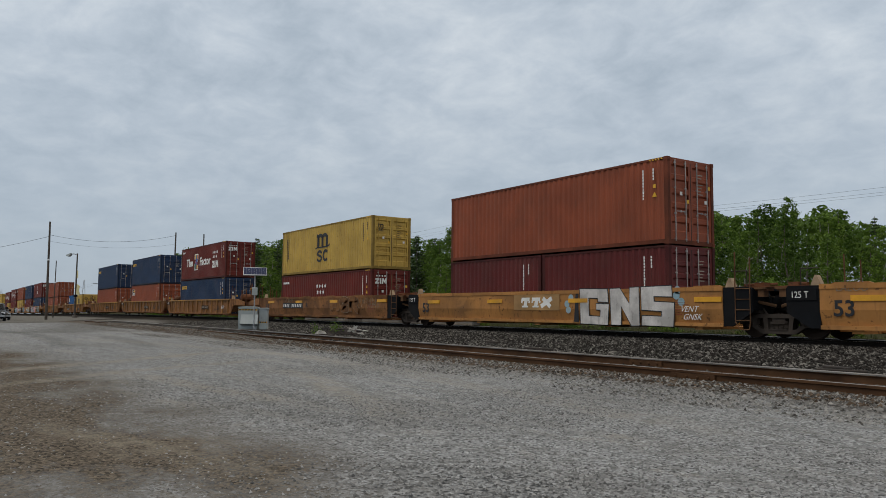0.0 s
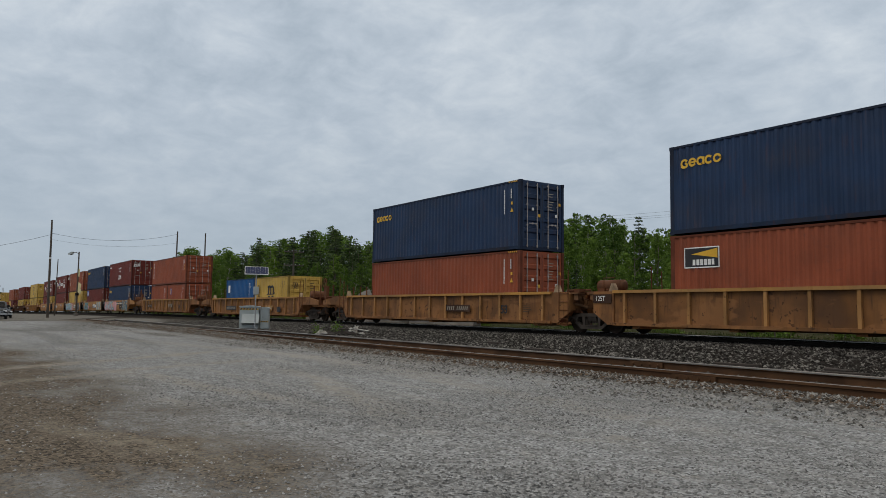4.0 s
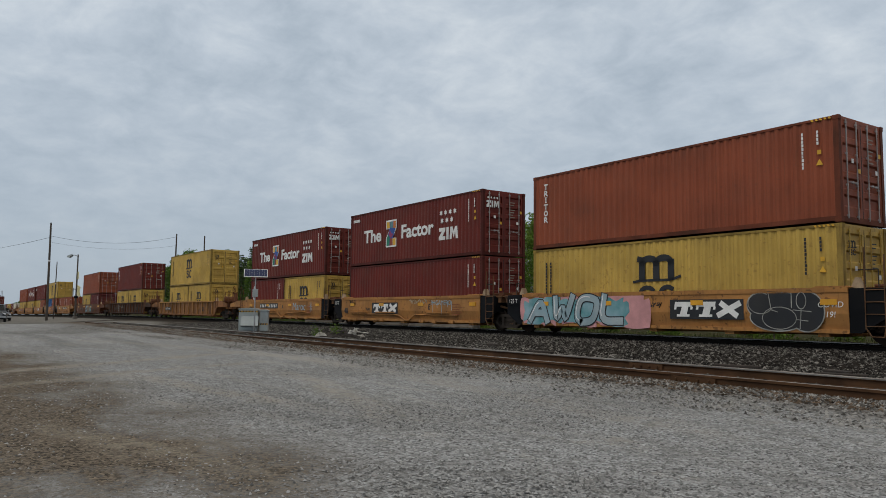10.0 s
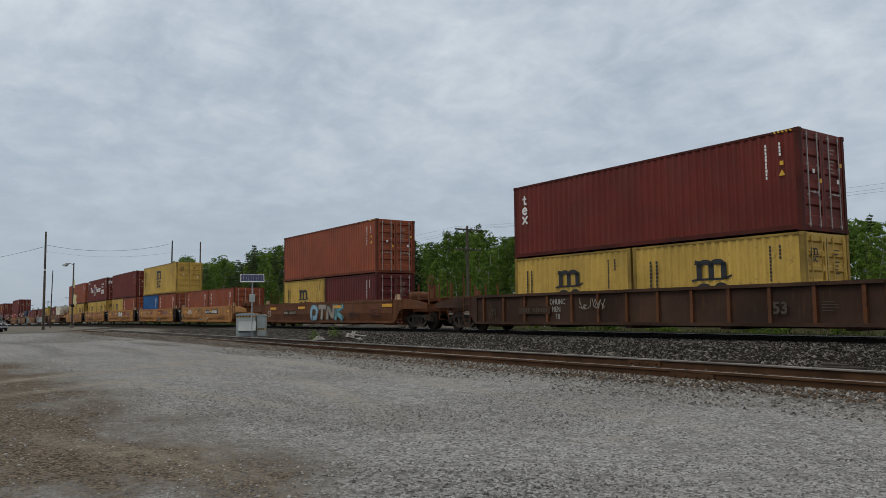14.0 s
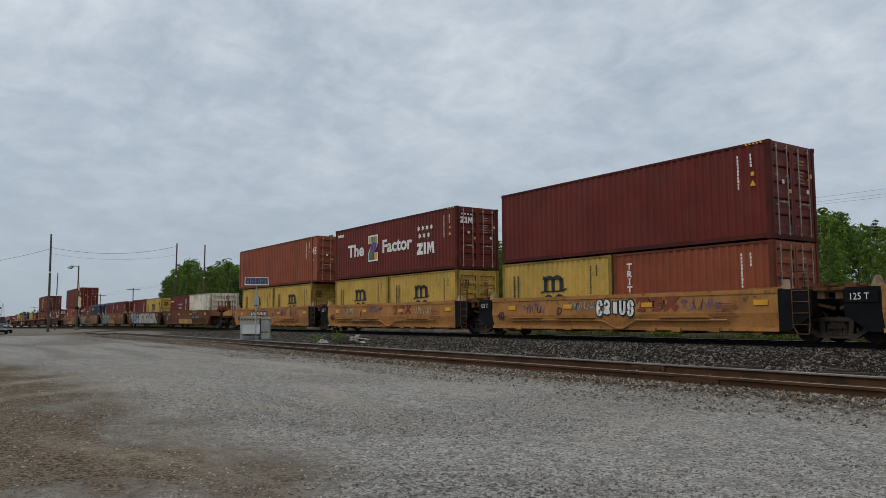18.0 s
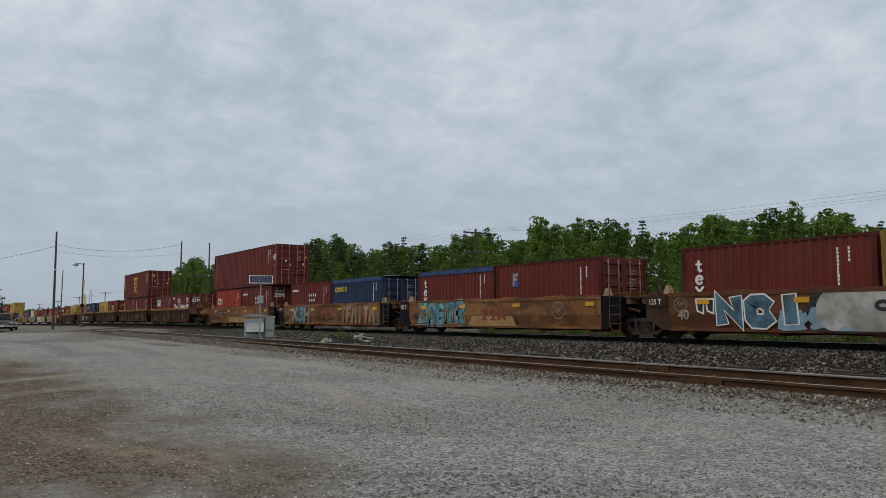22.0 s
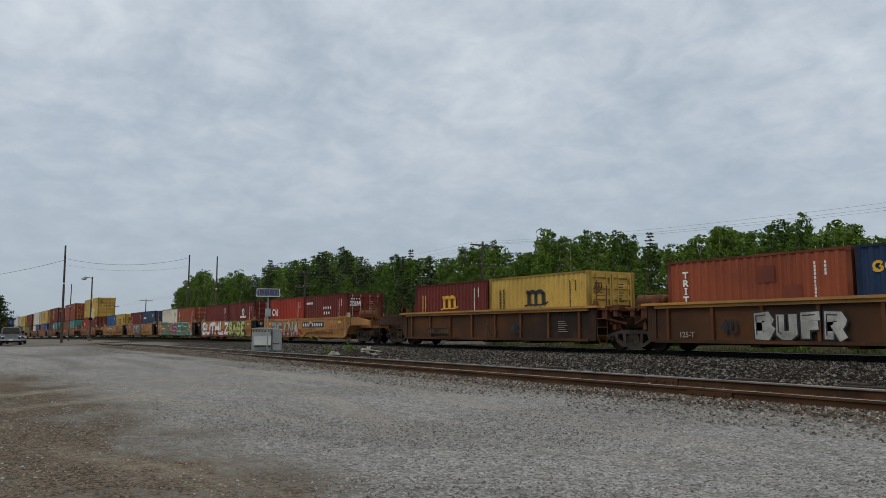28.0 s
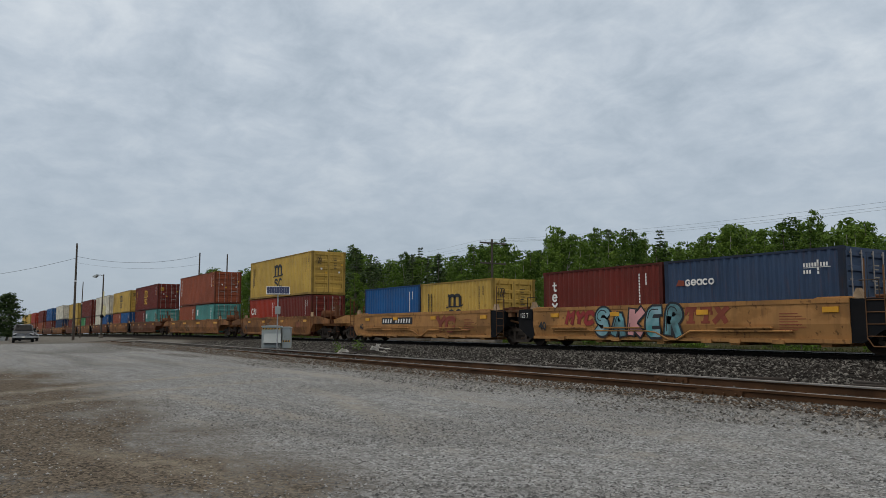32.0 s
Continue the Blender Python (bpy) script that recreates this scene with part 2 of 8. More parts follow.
# track, ground and yard
M["rail_side"] = mat("rusty_rail", (0.082, 0.040, 0.019), 0.8, vary=0.4, size=2, dirt=0.4, dirt_col=(0.11, 0.055, 0.022), spec=0.2)
M["rail_main"] = mat("dark_rail", (0.015, 0.012, 0.010), 0.8, vary=0.3, size=2, spec=0.15)
M["rail_top"] = mat("polished_rail_head", (0.50, 0.50, 0.50), 0.28, 1.0, vary=0.15)
M["rail_dull"] = mat("dulled_rail_head", (0.24, 0.225, 0.21), 0.5, 0.7, vary=0.3, size=1.5, dirt=0.4, dirt_col=(0.10, 0.06, 0.035))
M["sleeper"] = mat("creosoted_timber", (0.035, 0.027, 0.022), 0.85, vary=0.4, size=2, bump=0.006)
M["wood_pole"] = mat("weathered_pole_wood", (0.085, 0.070, 0.058), 0.85, vary=0.3, size=1, streak=0.3, streak_col=(0.04, 0.03, 0.025))
M["wire"] = mat("cable", (0.05, 0.05, 0.055), 0.6)
M["cabinet"] = mat("light_grey_cabinet", (0.40, 0.44, 0.44), 0.45, vary=0.08, size=2, dirt=0.25, dirt_col=(0.2, 0.19, 0.17))
M["galv"] = mat("galvanised_steel", (0.42, 0.43, 0.44), 0.4, 0.6, vary=0.15)
M["solar"] = mat("solar_cell", (0.012, 0.022, 0.070), 0.4, 0.0, vary=0.2, size=6, spec=0.2)
M["white_frame"] = mat("white_frame", (0.75, 0.76, 0.76), 0.45, vary=0.05)
M["rag"] = mat("pale_rag", (0.68, 0.66, 0.62), 0.9, vary=0.3, size=6, dirt=0.4, dirt_col=(0.15, 0.12, 0.09))
M["dark_rag"] = mat("dark_rag", (0.07, 0.06, 0.055), 0.9, vary=0.3, size=6)
M["car_body"] = mat("dark_metallic_paint", (0.012, 0.015, 0.021), 0.32, 0.0, vary=0.1, spec=0.3)
M["chrome"] = mat("chrome", (0.65, 0.66, 0.68), 0.15, 1.0, vary=0.05)
M["glass"] = mat("dark_vehicle_glass", (0.008, 0.011, 0.014), 0.10, 0.0, vary=0.1, spec=0.25)
M["lamp_glass"] = mat("headlight_glass", (0.7, 0.72, 0.75), 0.1, 0.0, vary=0.05)
M["tyre"] = mat("tyre_rubber", (0.022, 0.022, 0.022), 0.85, vary=0.2)
M["shed"] = mat("pale_siding", (0.45, 0.48, 0.50), 0.7, vary=0.1)
M["shed_roof"] = mat("grey_shingle", (0.12, 0.12, 0.13), 0.8, vary=0.2)
M["banner"] = mat("faded_yellow_banner", (0.62, 0.55, 0.30), 0.7, vary=0.15)
M["rock"] = mat("weathered_rock", (0.20, 0.18, 0.16), 0.9, col2=(0.10, 0.09, 0.08), size=0.5, bump=0.05, grain_size=5, dirt=0.3)
M["bark"] = mat("grey_bark", (0.13, 0.11, 0.09), 0.9, vary=0.35, size=2, bump=0.01)
M["birch"] = mat("pale_birch_bark", (0.36, 0.34, 0.30), 0.8, vary=0.25, size=3, streak=0.3, streak_col=(0.05, 0.045, 0.04))


def leaf_mat(name, a, b, trans=0.35):
    m = bpy.data.materials.new(name)
    m.use_nodes = True
    nt = m.node_tree
    n, l = nt.nodes.new, nt.links.new
    bs = nt.nodes["Principled BSDF"]
    geo, oi, mix, add = n("ShaderNodeNewGeometry"), n("ShaderNodeObjectInfo"), n("ShaderNodeMix"), n("ShaderNodeMath")
    mix.data_type = "RGBA"
    add.operation = "MULTIPLY_ADD"
    add.inputs[1].default_value = 0.55
    l(oi.outputs["Random"], add.inputs[0])
    sc = n("ShaderNodeMath")
    sc.operation = "MULTIPLY"
    sc.inputs[1].default_value = 0.6
    l(geo.outputs["Random Per Island"], sc.inputs[0])
    l(sc.outputs[0], add.inputs[2])
    l(add.outputs[0], mix.inputs[0])
    mix.inputs[6].default_value, mix.inputs[7].default_value = (*a, 1), (*b, 1)
    l(mix.outputs[2], bs.inputs["Base Color"])
    bs.inputs["Roughness"].default_value = 0.6
    bs.inputs["Specular IOR Level"].default_value = 0.15
    tr, ms = n("ShaderNodeBsdfTranslucent"), n("ShaderNodeMixShader")
    l(mix.outputs[2], tr.inputs[0])
    ms.inputs[0].default_value = trans
    l(bs.outputs[0], ms.inputs[1])
    l(tr.outputs[0], ms.inputs[2])
    l(ms.outputs[0], nt.nodes["Material Output"].inputs[0])
    return m


M["leaf"] = leaf_mat("broad_leaves", (0.026, 0.060, 0.009), (0.108, 0.182, 0.026), 0.22)
M["leaf_bright"] = leaf_mat("young_leaves", (0.095, 0.165, 0.024), (0.165, 0.240, 0.042), 0.36)
M["leaf_light"] = leaf_mat("light_leaves", (0.040, 0.090, 0.012), (0.142, 0.226, 0.032), 0.22)
M["needle"] = leaf_mat("conifer_needles", (0.024, 0.048, 0.016), (0.064, 0.098, 0.030), 0.15)
M["grass"] = leaf_mat("verge_grass", (0.030, 0.048, 0.014), (0.080, 0.088, 0.032), 0.2)


def ground_mat():
    """Yard gravel with brown earth and wheel tracks, rust-stained fines by the siding, dark ballast, verge beyond the line."""
    m = bpy.data.materials.new("yard_ground")
    m.use_nodes = True
    nt = m.node_tree
    n, l = nt.nodes.new, nt.links.new
    b = nt.nodes["Principled BSDF"]
    b.inputs["Roughness"].default_value = 1.0
    b.inputs["Specular IOR Level"].default_value = 0.02
    tc, sep = n("ShaderNodeTexCoord"), n("ShaderNodeSeparateXYZ")
    l(tc.outputs["Object"], sep.inputs[0])

    def tex(scale, detail=4, stretch=(1, 1, 1), lo=0.35, hi=0.65, rough=0.55):
        t, mp, r = n("ShaderNodeTexNoise"), n("ShaderNodeMapping"), n("ShaderNodeMapRange")
        mp.inputs["Scale"].default_value = stretch
        l(tc.outputs["Object"], mp.inputs[0])
        l(mp.outputs[0], t.inputs["Vector"])
        t.inputs["Scale"].default_value, t.inputs["Detail"].default_value, t.inputs["Roughness"].default_value = scale, detail, rough
        r.inputs["From Min"].default_value, r.inputs["From Max"].default_value = lo, hi
        l(t.outputs["Fac"], r.inputs["Value"])
        return r.outputs[0]

    def mth(op, a, c):
        q = n("ShaderNodeMath")
        q.operation = op
        for i, v in enumerate((a, c)):
            if isinstance(v, (int, float)):
                q.inputs[i].default_value = v
            else:
                l(v, q.inputs[i])
        return q.outputs[0]

    def rng(v, lo, hi):
        r = n("ShaderNodeMapRange")
        r.interpolation_type = "SMOOTHSTEP"
        r.inputs["From Min"].default_value, r.inputs["From Max"].default_value = lo, hi
        l(v, r.inputs["Value"])
        return r.outputs[0]

    def blend(fac, a, c):
        x = n("ShaderNodeMix")
        x.data_type = "RGBA"
        l(fac, x.inputs[0]) if not isinstance(fac, float) else None
        for sock, v in ((6, a), (7, c)):
            if isinstance(v, tuple):
                x.inputs[sock].default_value = (*v, 1)
            else:
                l(v, x.inputs[sock])
        return x.outputs[2]

    wob = mth("MULTIPLY", mth("SUBTRACT", tex(0.6, 3, lo=0, hi=1), 0.5), 1.6)
    yw = mth("ADD", sep.outputs[1], wob)
    xw = mth("ADD", sep.outputs[0], mth("MULTIPLY", wob, 2.0))
    def cells(scale):
        t = n("ShaderNodeTexVoronoi")
        t.inputs["Scale"].default_value = scale
        l(tc.outputs["Object"], t.inputs["Vector"])
        q = n("ShaderNodeSeparateColor")
        l(t.outputs["Color"], q.inputs[0])
        return q.outputs[0], t.outputs["Distance"]
    fine, fine_d = cells(62)
    coarse, coarse_d = cells(24)
    mid, mid_d = cells(11)
    east = mth("ADD", mth("MULTIPLY", rng(mth("MULTIPLY", xw, -1.0), 2.5, 9.0), 0.75), 0.25)
    gravel = blend(fine, (0.040, 0.041, 0.043), (0.430, 0.446, 0.458))
    gravel = blend(mth("MULTIPLY", rng(coarse, 0.35, 0.95), 0.60), gravel, (0.285, 0.295, 0.302))
    gravel = blend(mth("MULTIPLY", rng(mid, 0.55, 1.0), 0.45), gravel, (0.115, 0.115, 0.115))
    gravel = blend(mth("MULTIPLY", tex(30, 6, lo=0.52, hi=0.64, rough=0.8), 0.82), gravel, (0.046, 0.046, 0.047))
    gravel = blend(mth("MULTIPLY", tex(9, 7, (0.5, 1, 1), 0.52, 0.66, 0.8), 0.60), gravel, (0.108, 0.108, 0.107))
    gravel = blend(mth("MULTIPLY", mth("MULTIPLY", tex(14, 7, (0.7, 1, 1), 0.53, 0.64, 0.85), 0.88), mth("ADD", mth("MULTIPLY", east, 0.5), 0.5)), gravel, (0.330, 0.340, 0.345))
    # pale dust dragged out by tyres, in narrow runs along the lot and a few that cross it
    gravel = blend(mth("MULTIPLY", mth("MULTIPLY", tex(2.6, 7, (0.10, 1.3, 1), 0.52, 0.64, 0.75), 0.65), east), gravel, (0.282, 0.278, 0.258))
    gravel = blend(mth("MULTIPLY", tex(2.4, 7, (0.5, 0.9, 1), 0.56, 0.66, 0.8), 0.55), gravel, (0.285, 0.273, 0.245))
    gravel = blend(mth("MULTIPLY", tex(0.9, 7, (0.25, 1.1, 1), 0.52, 0.68, 0.7), 0.50), gravel, (0.142, 0.140, 0.137))
    earth = blend(fine, (0.200, 0.166, 0.128), (0.013, 0.011, 0.009))
    earth = blend(mth("MULTIPLY", tex(24, 6, lo=0.50, hi=0.66, rough=0.75), 0.6), earth, (0.040, 0.032, 0.024))
    earth = blend(mth("MULTIPLY", tex(2.2, 7, (0.4, 1.0, 1), 0.53, 0.68, 0.75), 0.55), earth, (0.205, 0.180, 0.145))
    left = mth("MULTIPLY", rng(mth("MULTIPLY", xw, -1.0), 1.9, 4.8), rng(mth("MULTIPLY", yw, -1.0), -2.6, -0.7))
    far = rng(mth("MULTIPLY", xw, -1.0), 15.0, 20.0)
    brown = mth("MULTIPLY", mth("MULTIPLY", left, mth("SUBTRACT", 1.0, far)), mth("ADD", tex(1.1, 7, (0.6, 1, 1), 0.38, 0.60, 0.75), 0.55))
    brown = mth("MINIMUM", brown, 0.95)
    lot = blend(brown, gravel, earth)

    def wheel_mark(x0, y0, x1, y1, width, tint, k):
        """A worn tyre line between two places, broken up by noise."""
        ln = math.hypot(x1 - x0, y1 - y0)
        ux, uy = (x1 - x0) / ln, (y1 - y0) / ln
        dx, dy = mth("SUBTRACT", sep.outputs[0], x0), mth("SUBTRACT", sep.outputs[1], y0)
        along = mth("ADD", mth("MULTIPLY", dx, ux), mth("MULTIPLY", dy, uy))
        side = mth("ADD", mth("MULTIPLY", dx, -uy), mth("MULTIPLY", dy, ux))
        bow = mth("MULTIPLY", mth("MULTIPLY", along, mth("SUBTRACT", along, ln)), 0.012)
        side = mth("ADD", mth("ADD", side, bow), mth("MULTIPLY", wob, 0.35))
        band = mth("SUBTRACT", 1.0, rng(mth("ABSOLUTE", side, 0.0), width * 0.25, width))
        ends = mth("MULTIPLY", rng(along, -0.5, 1.5), mth("SUBTRACT", 1.0, rng(along, ln - 1.5, ln + 0.5)))
        fac = mth("MULTIPLY", mth("MULTIPLY", band, ends), mth("MULTIPLY", tex(5, 7, lo=0.38, hi=0.62, rough=0.75), k))
        return blend(fac, lot, tint)
    for x0, y0, x1, y1, width, tint, k in (
            (-11.0, 0.2, -15.5, 6.0, 0.35, (0.27, 0.245, 0.205), 0.85), (-9.3, 0.2, -12.5, 5.2, 0.30, (0.26, 0.235, 0.195), 0.7),
            (-10.8, 2.2, -6.2, 2.9, 0.28, (0.27, 0.25, 0.215), 0.8), (-11.0, 4.4, -4.9, 3.1, 0.32, (0.28, 0.265, 0.235), 0.75),
            (-6.5, 0.7, -3.6, 1.5, 0.25, (0.25, 0.225, 0.185), 0.7), (-14.0, 5.6, -3.0, 4.6, 0.35, (0.275, 0.262, 0.235), 0.6),
            (-24.0, 3.4, -8.0, 5.8, 0.40, (0.28, 0.265, 0.235), 0.6), (-30.0, 5.4, -9.0, 6.4, 0.35, (0.29, 0.275, 0.245), 0.6),
            (-34.0, 2.0, -18.0, 2.6, 0.45, (0.085, 0.083, 0.080), 0.7), (-26.0, 4.6, -17.0, 4.2, 0.40, (0.09, 0.088, 0.085), 0.6)):
        lot = wheel_mark(x0, y0, x1, y1, width, tint, k)
    ballast = blend(fine, (0.034, 0.030, 0.027), (0.006, 0.005, 0.005))
    rusty = blend(tex(20, 5), (0.165, 0.110, 0.066), (0.070, 0.054, 0.040))
    verge = blend(tex(2.5, 5), (0.030, 0.036, 0.016), (0.060, 0.052, 0.032))
    c = blend(rng(yw, 6.6, 7.9), lot, rusty)
    c = blend(rng(yw, 8.2, 8.9), c, ballast)
    c = blend(rng(yw, 29.0, 31.0), c, verge)
    # west of the siding's end the lot is paved grey across to the main line
    pave = blend(tex(9, 7, rough=0.75), (0.195, 0.188, 0.172), (0.105, 0.101, 0.094))
    west = mth("MULTIPLY", rng(mth("MULTIPLY", xw, -1.0), 52.0, 58.0), rng(mth("MULTIPLY", yw, -1.0), -17.6, -16.6))
    c = blend(west, c, pave)
    # dark earth about the end of the siding and darker grey patches on the lot
    lot = c
    for x0, y0, x1, y1, width, tint, k in ((-98.0, 8.4, -40.0, 7.6, 2.3, (0.034, 0.029, 0.024), 1.7), (-62.0, 5.0, -28.0, 3.2, 2.4, (0.10, 0.096, 0.090), 1.0),
                                           (-85.0, 3.0, -50.0, 2.6, 2.6, (0.10, 0.096, 0.090), 1.0)):
        lot = wheel_mark(x0, y0, x1, y1, width, tint, k)
    c = lot
    l(c, b.inputs["Base Color"])
    bp = n("ShaderNodeBump")
    bp.inputs["Strength"].default_value, bp.inputs["Distance"].default_value = 0.9, 0.011
    l(mth("ADD", mth("MULTIPLY", fine_d, -0.8), mth("ADD", mth("MULTIPLY", coarse_d, -1.2), tex(12, 4, lo=0, hi=1))), bp.inputs["Height"])
    l(bp.outputs[0], b.inputs["Normal"])
    return m


M["ground"] = ground_mat()


def stone_mat(name, a, b, skew=1.0):
    m = bpy.data.materials.new(name)
    m.use_nodes = True
    nt = m.node_tree
    n, l = nt.nodes.new, nt.links.new
    bs = nt.nodes["Principled BSDF"]
    geo, mix = n("ShaderNodeNewGeometry"), n("ShaderNodeMix")
    mix.data_type = "RGBA"
    bent = n("ShaderNodeMath")
    bent.operation = "POWER"
    bent.inputs[1].default_value = skew
    l(geo.outputs["Random Per Island"], bent.inputs[0])
    l(bent.outputs[0], mix.inputs[0])
    mix.inputs[6].default_value, mix.inputs[7].default_value = (*a, 1), (*b, 1)
    t, mx2 = n("ShaderNodeTexNoise"), n("ShaderNodeMix")
    t.inputs["Scale"].default_value = 40
    mx2.data_type, mx2.blend_type = "RGBA", "MULTIPLY"
    mx2.inputs[0].default_value = 0.5
    l(mix.outputs[2], mx2.inputs[6])
    l(t.outputs["Fac"], mx2.inputs[7])
    l(mx2.outputs[2], bs.inputs["Base Color"])
    bs.inputs["Roughness"].default_value = 0.9
    bs.inputs["Specular IOR Level"].default_value = 0.06
    return m


M["pebble"] = stone_mat("yard_pebbles", (0.085, 0.087, 0.089), (0.420, 0.425, 0.428), 1.2)
M["pebble_dark"] = stone_mat("scattered_stones", (0.075, 0.076, 0.077), (0.340, 0.342, 0.342), 1.2)
M["ballast_pale"] = stone_mat("pale_ballast", (0.060, 0.058, 0.055), (0.380, 0.376, 0.364), 1.2)
M["ballast_dark"] = stone_mat("dark_ballast", (0.007, 0.006, 0.0055), (0.260, 0.250, 0.232), 2.7)
M["ballast_rust"] = stone_mat("rusty_ballast", (0.035, 0.028, 0.022), (0.170, 0.122, 0.086), 1.4)


# ---- mesh helpers ----
def box(bm, x0, x1, y0, y1, z0, z1):
    v = [bm.verts.new(p) for p in ((x0, y0, z0), (x1, y0, z0), (x1, y1, z0), (x0, y1, z0),
                                   (x0, y0, z1), (x1, y0, z1), (x1, y1, z1), (x0, y1, z1))]
    for f in ((3, 2, 1, 0), (4, 5, 6, 7), (0, 1, 5, 4), (1, 2, 6, 5), (2, 3, 7, 6), (3, 0, 4, 7)):
        bm.faces.new([v[i] for i in f])
    return bm


def prism(bm, pts, y0, y1):
    """A solid from an outline in x and z (counter-clockwise seen from -y), between y0 and y1."""
    a = [bm.verts.new((x, y0, z)) for x, z in pts]
    b = [bm.verts.new((x, y1, z)) for x, z in pts]
    bm.faces.new(a)
    bm.faces.new(b[::-1])
    for i in range(len(pts)):
        j = (i + 1) % len(pts)
        bm.faces.new((a[j], a[i], b[i], b[j]))
    return bm


def tube(bm, p, q, r, seg=8, r2=None, cap=True):
    """A round bar from p to q."""
    p, q = Vector(p), Vector(q)
    d = (q - p).normalized()
    u = d.orthogonal().normalized()
    w = d.cross(u)
    r2 = r if r2 is None else r2
    rings = []
    for c, rr in ((p, r), (q, r2)):
        rings.append([bm.verts.new(c + rr * (math.cos(6.28319 * i / seg) * u + math.sin(6.28319 * i / seg) * w)) for i in range(seg)])
    for i in range(seg):
        j = (i + 1) % seg
        bm.faces.new((rings[0][i], rings[0][j], rings[1][j], rings[1][i]))
    if cap:
        bm.faces.new(rings[0][::-1])
        bm.faces.new(rings[1])
    return bm


def stroke(bm, pts, w, y=0.0, deep=0.004):
    """A mitred painted band along a line in x and z."""
    q = [Vector(p) for k, p in enumerate(pts) if k == 0 or math.dist(p, pts[k - 1]) > 1e-5]
    rows = []
    for k, p in enumerate(q):
        a = (p - q[k - 1]).normalized() if k else (q[1] - p).normalized()
        b = (q[k + 1] - p).normalized() if k < len(q) - 1 else a
        m = a + b
        m = Vector((-a.y, a.x)) if m.length < 0.3 else Vector((-m.y, m.x)).normalized()
        r = w / 2 / max(0.62, abs(m.dot(Vector((-a.y, a.x)))))
        e = (-a if k == 0 else b if k == len(q) - 1 else Vector((0, 0))) * w * 0.32
        rows.append([bm.verts.new((p.x + e.x + f * r * m.x, yy, p.y + e.y + f * r * m.y)) for yy in (y - deep, y) for f in (-1, 1)])
    for c, d in zip(rows, rows[1:]):
        for i, j in ((0, 1), (1, 3), (3, 2), (2, 0)):
            bm.faces.new((c[i], c[j], d[j], d[i]))
    for c in (rows[0], rows[-1]):
        bm.faces.new((c[0], c[1], c[3], c[2]))
    return bm


def arc(cx, cz, rx, rz, a0, a1, k=9):
    return [(cx + rx * math.cos(radians(a0 + (a1 - a0) * i / k)), cz + rz * math.sin(radians(a0 + (a1 - a0) * i / k))) for i in range(k + 1)]


CACHE = {}


def mesh(name, build, material, key=None, smooth=False):
    """A mesh made by build(bm), kept under its key so that alike parts share it."""
    key = (name, material, key) if key is not None else None
    if key in CACHE and key is not None:
        return CACHE[key]
    bm = bmesh.new()
    build(bm)
    bmesh.ops.recalc_face_normals(bm, faces=bm.faces)
    me = bpy.data.meshes.new(name)
    bm.to_mesh(me)
    bm.free()
    if smooth:
        me.shade_smooth()
    me.materials.append(M[material])
    if key is not None:
        CACHE[key] = me
    return me


def part(name, me, parent, at=(0, 0, 0), label="", turn=None):
    ob = new(name, me)
    ob.parent = parent
    ob.matrix_basis = turn if turn is not None else Matrix.Translation(at)
    if label:
        tagged(ob, label)
    return ob


def lettering(text, size, material, bold=0.0, key_extra=0.0, slant=0.0):
    """Words in the built-in font as a thin mesh that faces -y, its lower left corner at the origin."""
    key = ("lettering", text, size, material, bold, slant)
    if key not in CACHE:
        cu = bpy.data.curves.new("lettering", "FONT")
        cu.body, cu.size, cu.offset, cu.extrude, cu.resolution_u, cu.shear = text, size, bold, 0.002, 3, slant
        ob = bpy.data.objects.new("lettering", cu)
        me = bpy.data.meshes.new_from_object(ob)
        me.transform(Matrix.Rotation(radians(90), 4, "X"))
        bpy.data.objects.remove(ob)
        bpy.data.curves.remove(cu)
        me.name = "lettering"
        me.materials.clear()
        me.materials.append(M[material])
        CACHE[key] = me
    return CACHE[key]


def fit_words(root, text, x0, x1, z0, z1, y, material, bold, label="", name="lettering"):
    """Words stretched to fill a given space on a side."""
    me = lettering(text, 1.0, material, bold)
    xs, zs = [v.co.x for v in me.vertices], [v.co.z for v in me.vertices]
    kx, kz = (x1 - x0) / (max(xs) - min(xs)), (z1 - z0) / (max(zs) - min(zs))
    part(name, me, root, turn=Matrix.LocRotScale((x0 - min(xs) * kx, y, z0 - min(zs) * kz), None, (kx, 1, kz)), label=label)


# ---- the lie of the land ----
RAIL_TOP, TRACK_Y, SIDING_Y = 0.14, 21.16, 8.65


def grade(x):
    """The line falls gently towards the west."""
    d = max(0.0, -x - 85.0)
    return -0.0088 * d * d / (d + 30.0)


def land(x, y):
    z = grade(x)
    if y < 19:
        z -= 0.0150 * max(0.0, min(42.0, -x - 46.0)) * min(1.0, (19.0 - y) / 6.0)
    if y > 27:
        z -= 0.35 * min(1.0, (y - 27) / 4) - 0.03 * max(0, min(60, y - 36))
    if 6.9 < y < 10.4 and x < -14:
        z += 0.10 * min(1.0, (-x - 14.0) / 14.0) * math.sin((y - 6.9) / 3.5 * math.pi) ** 0.6
    if 10.6 < y < 16.5 and x > -60:
        z -= 0.10 * math.sin((y - 10.6) / 5.9 * math.pi)
    return z


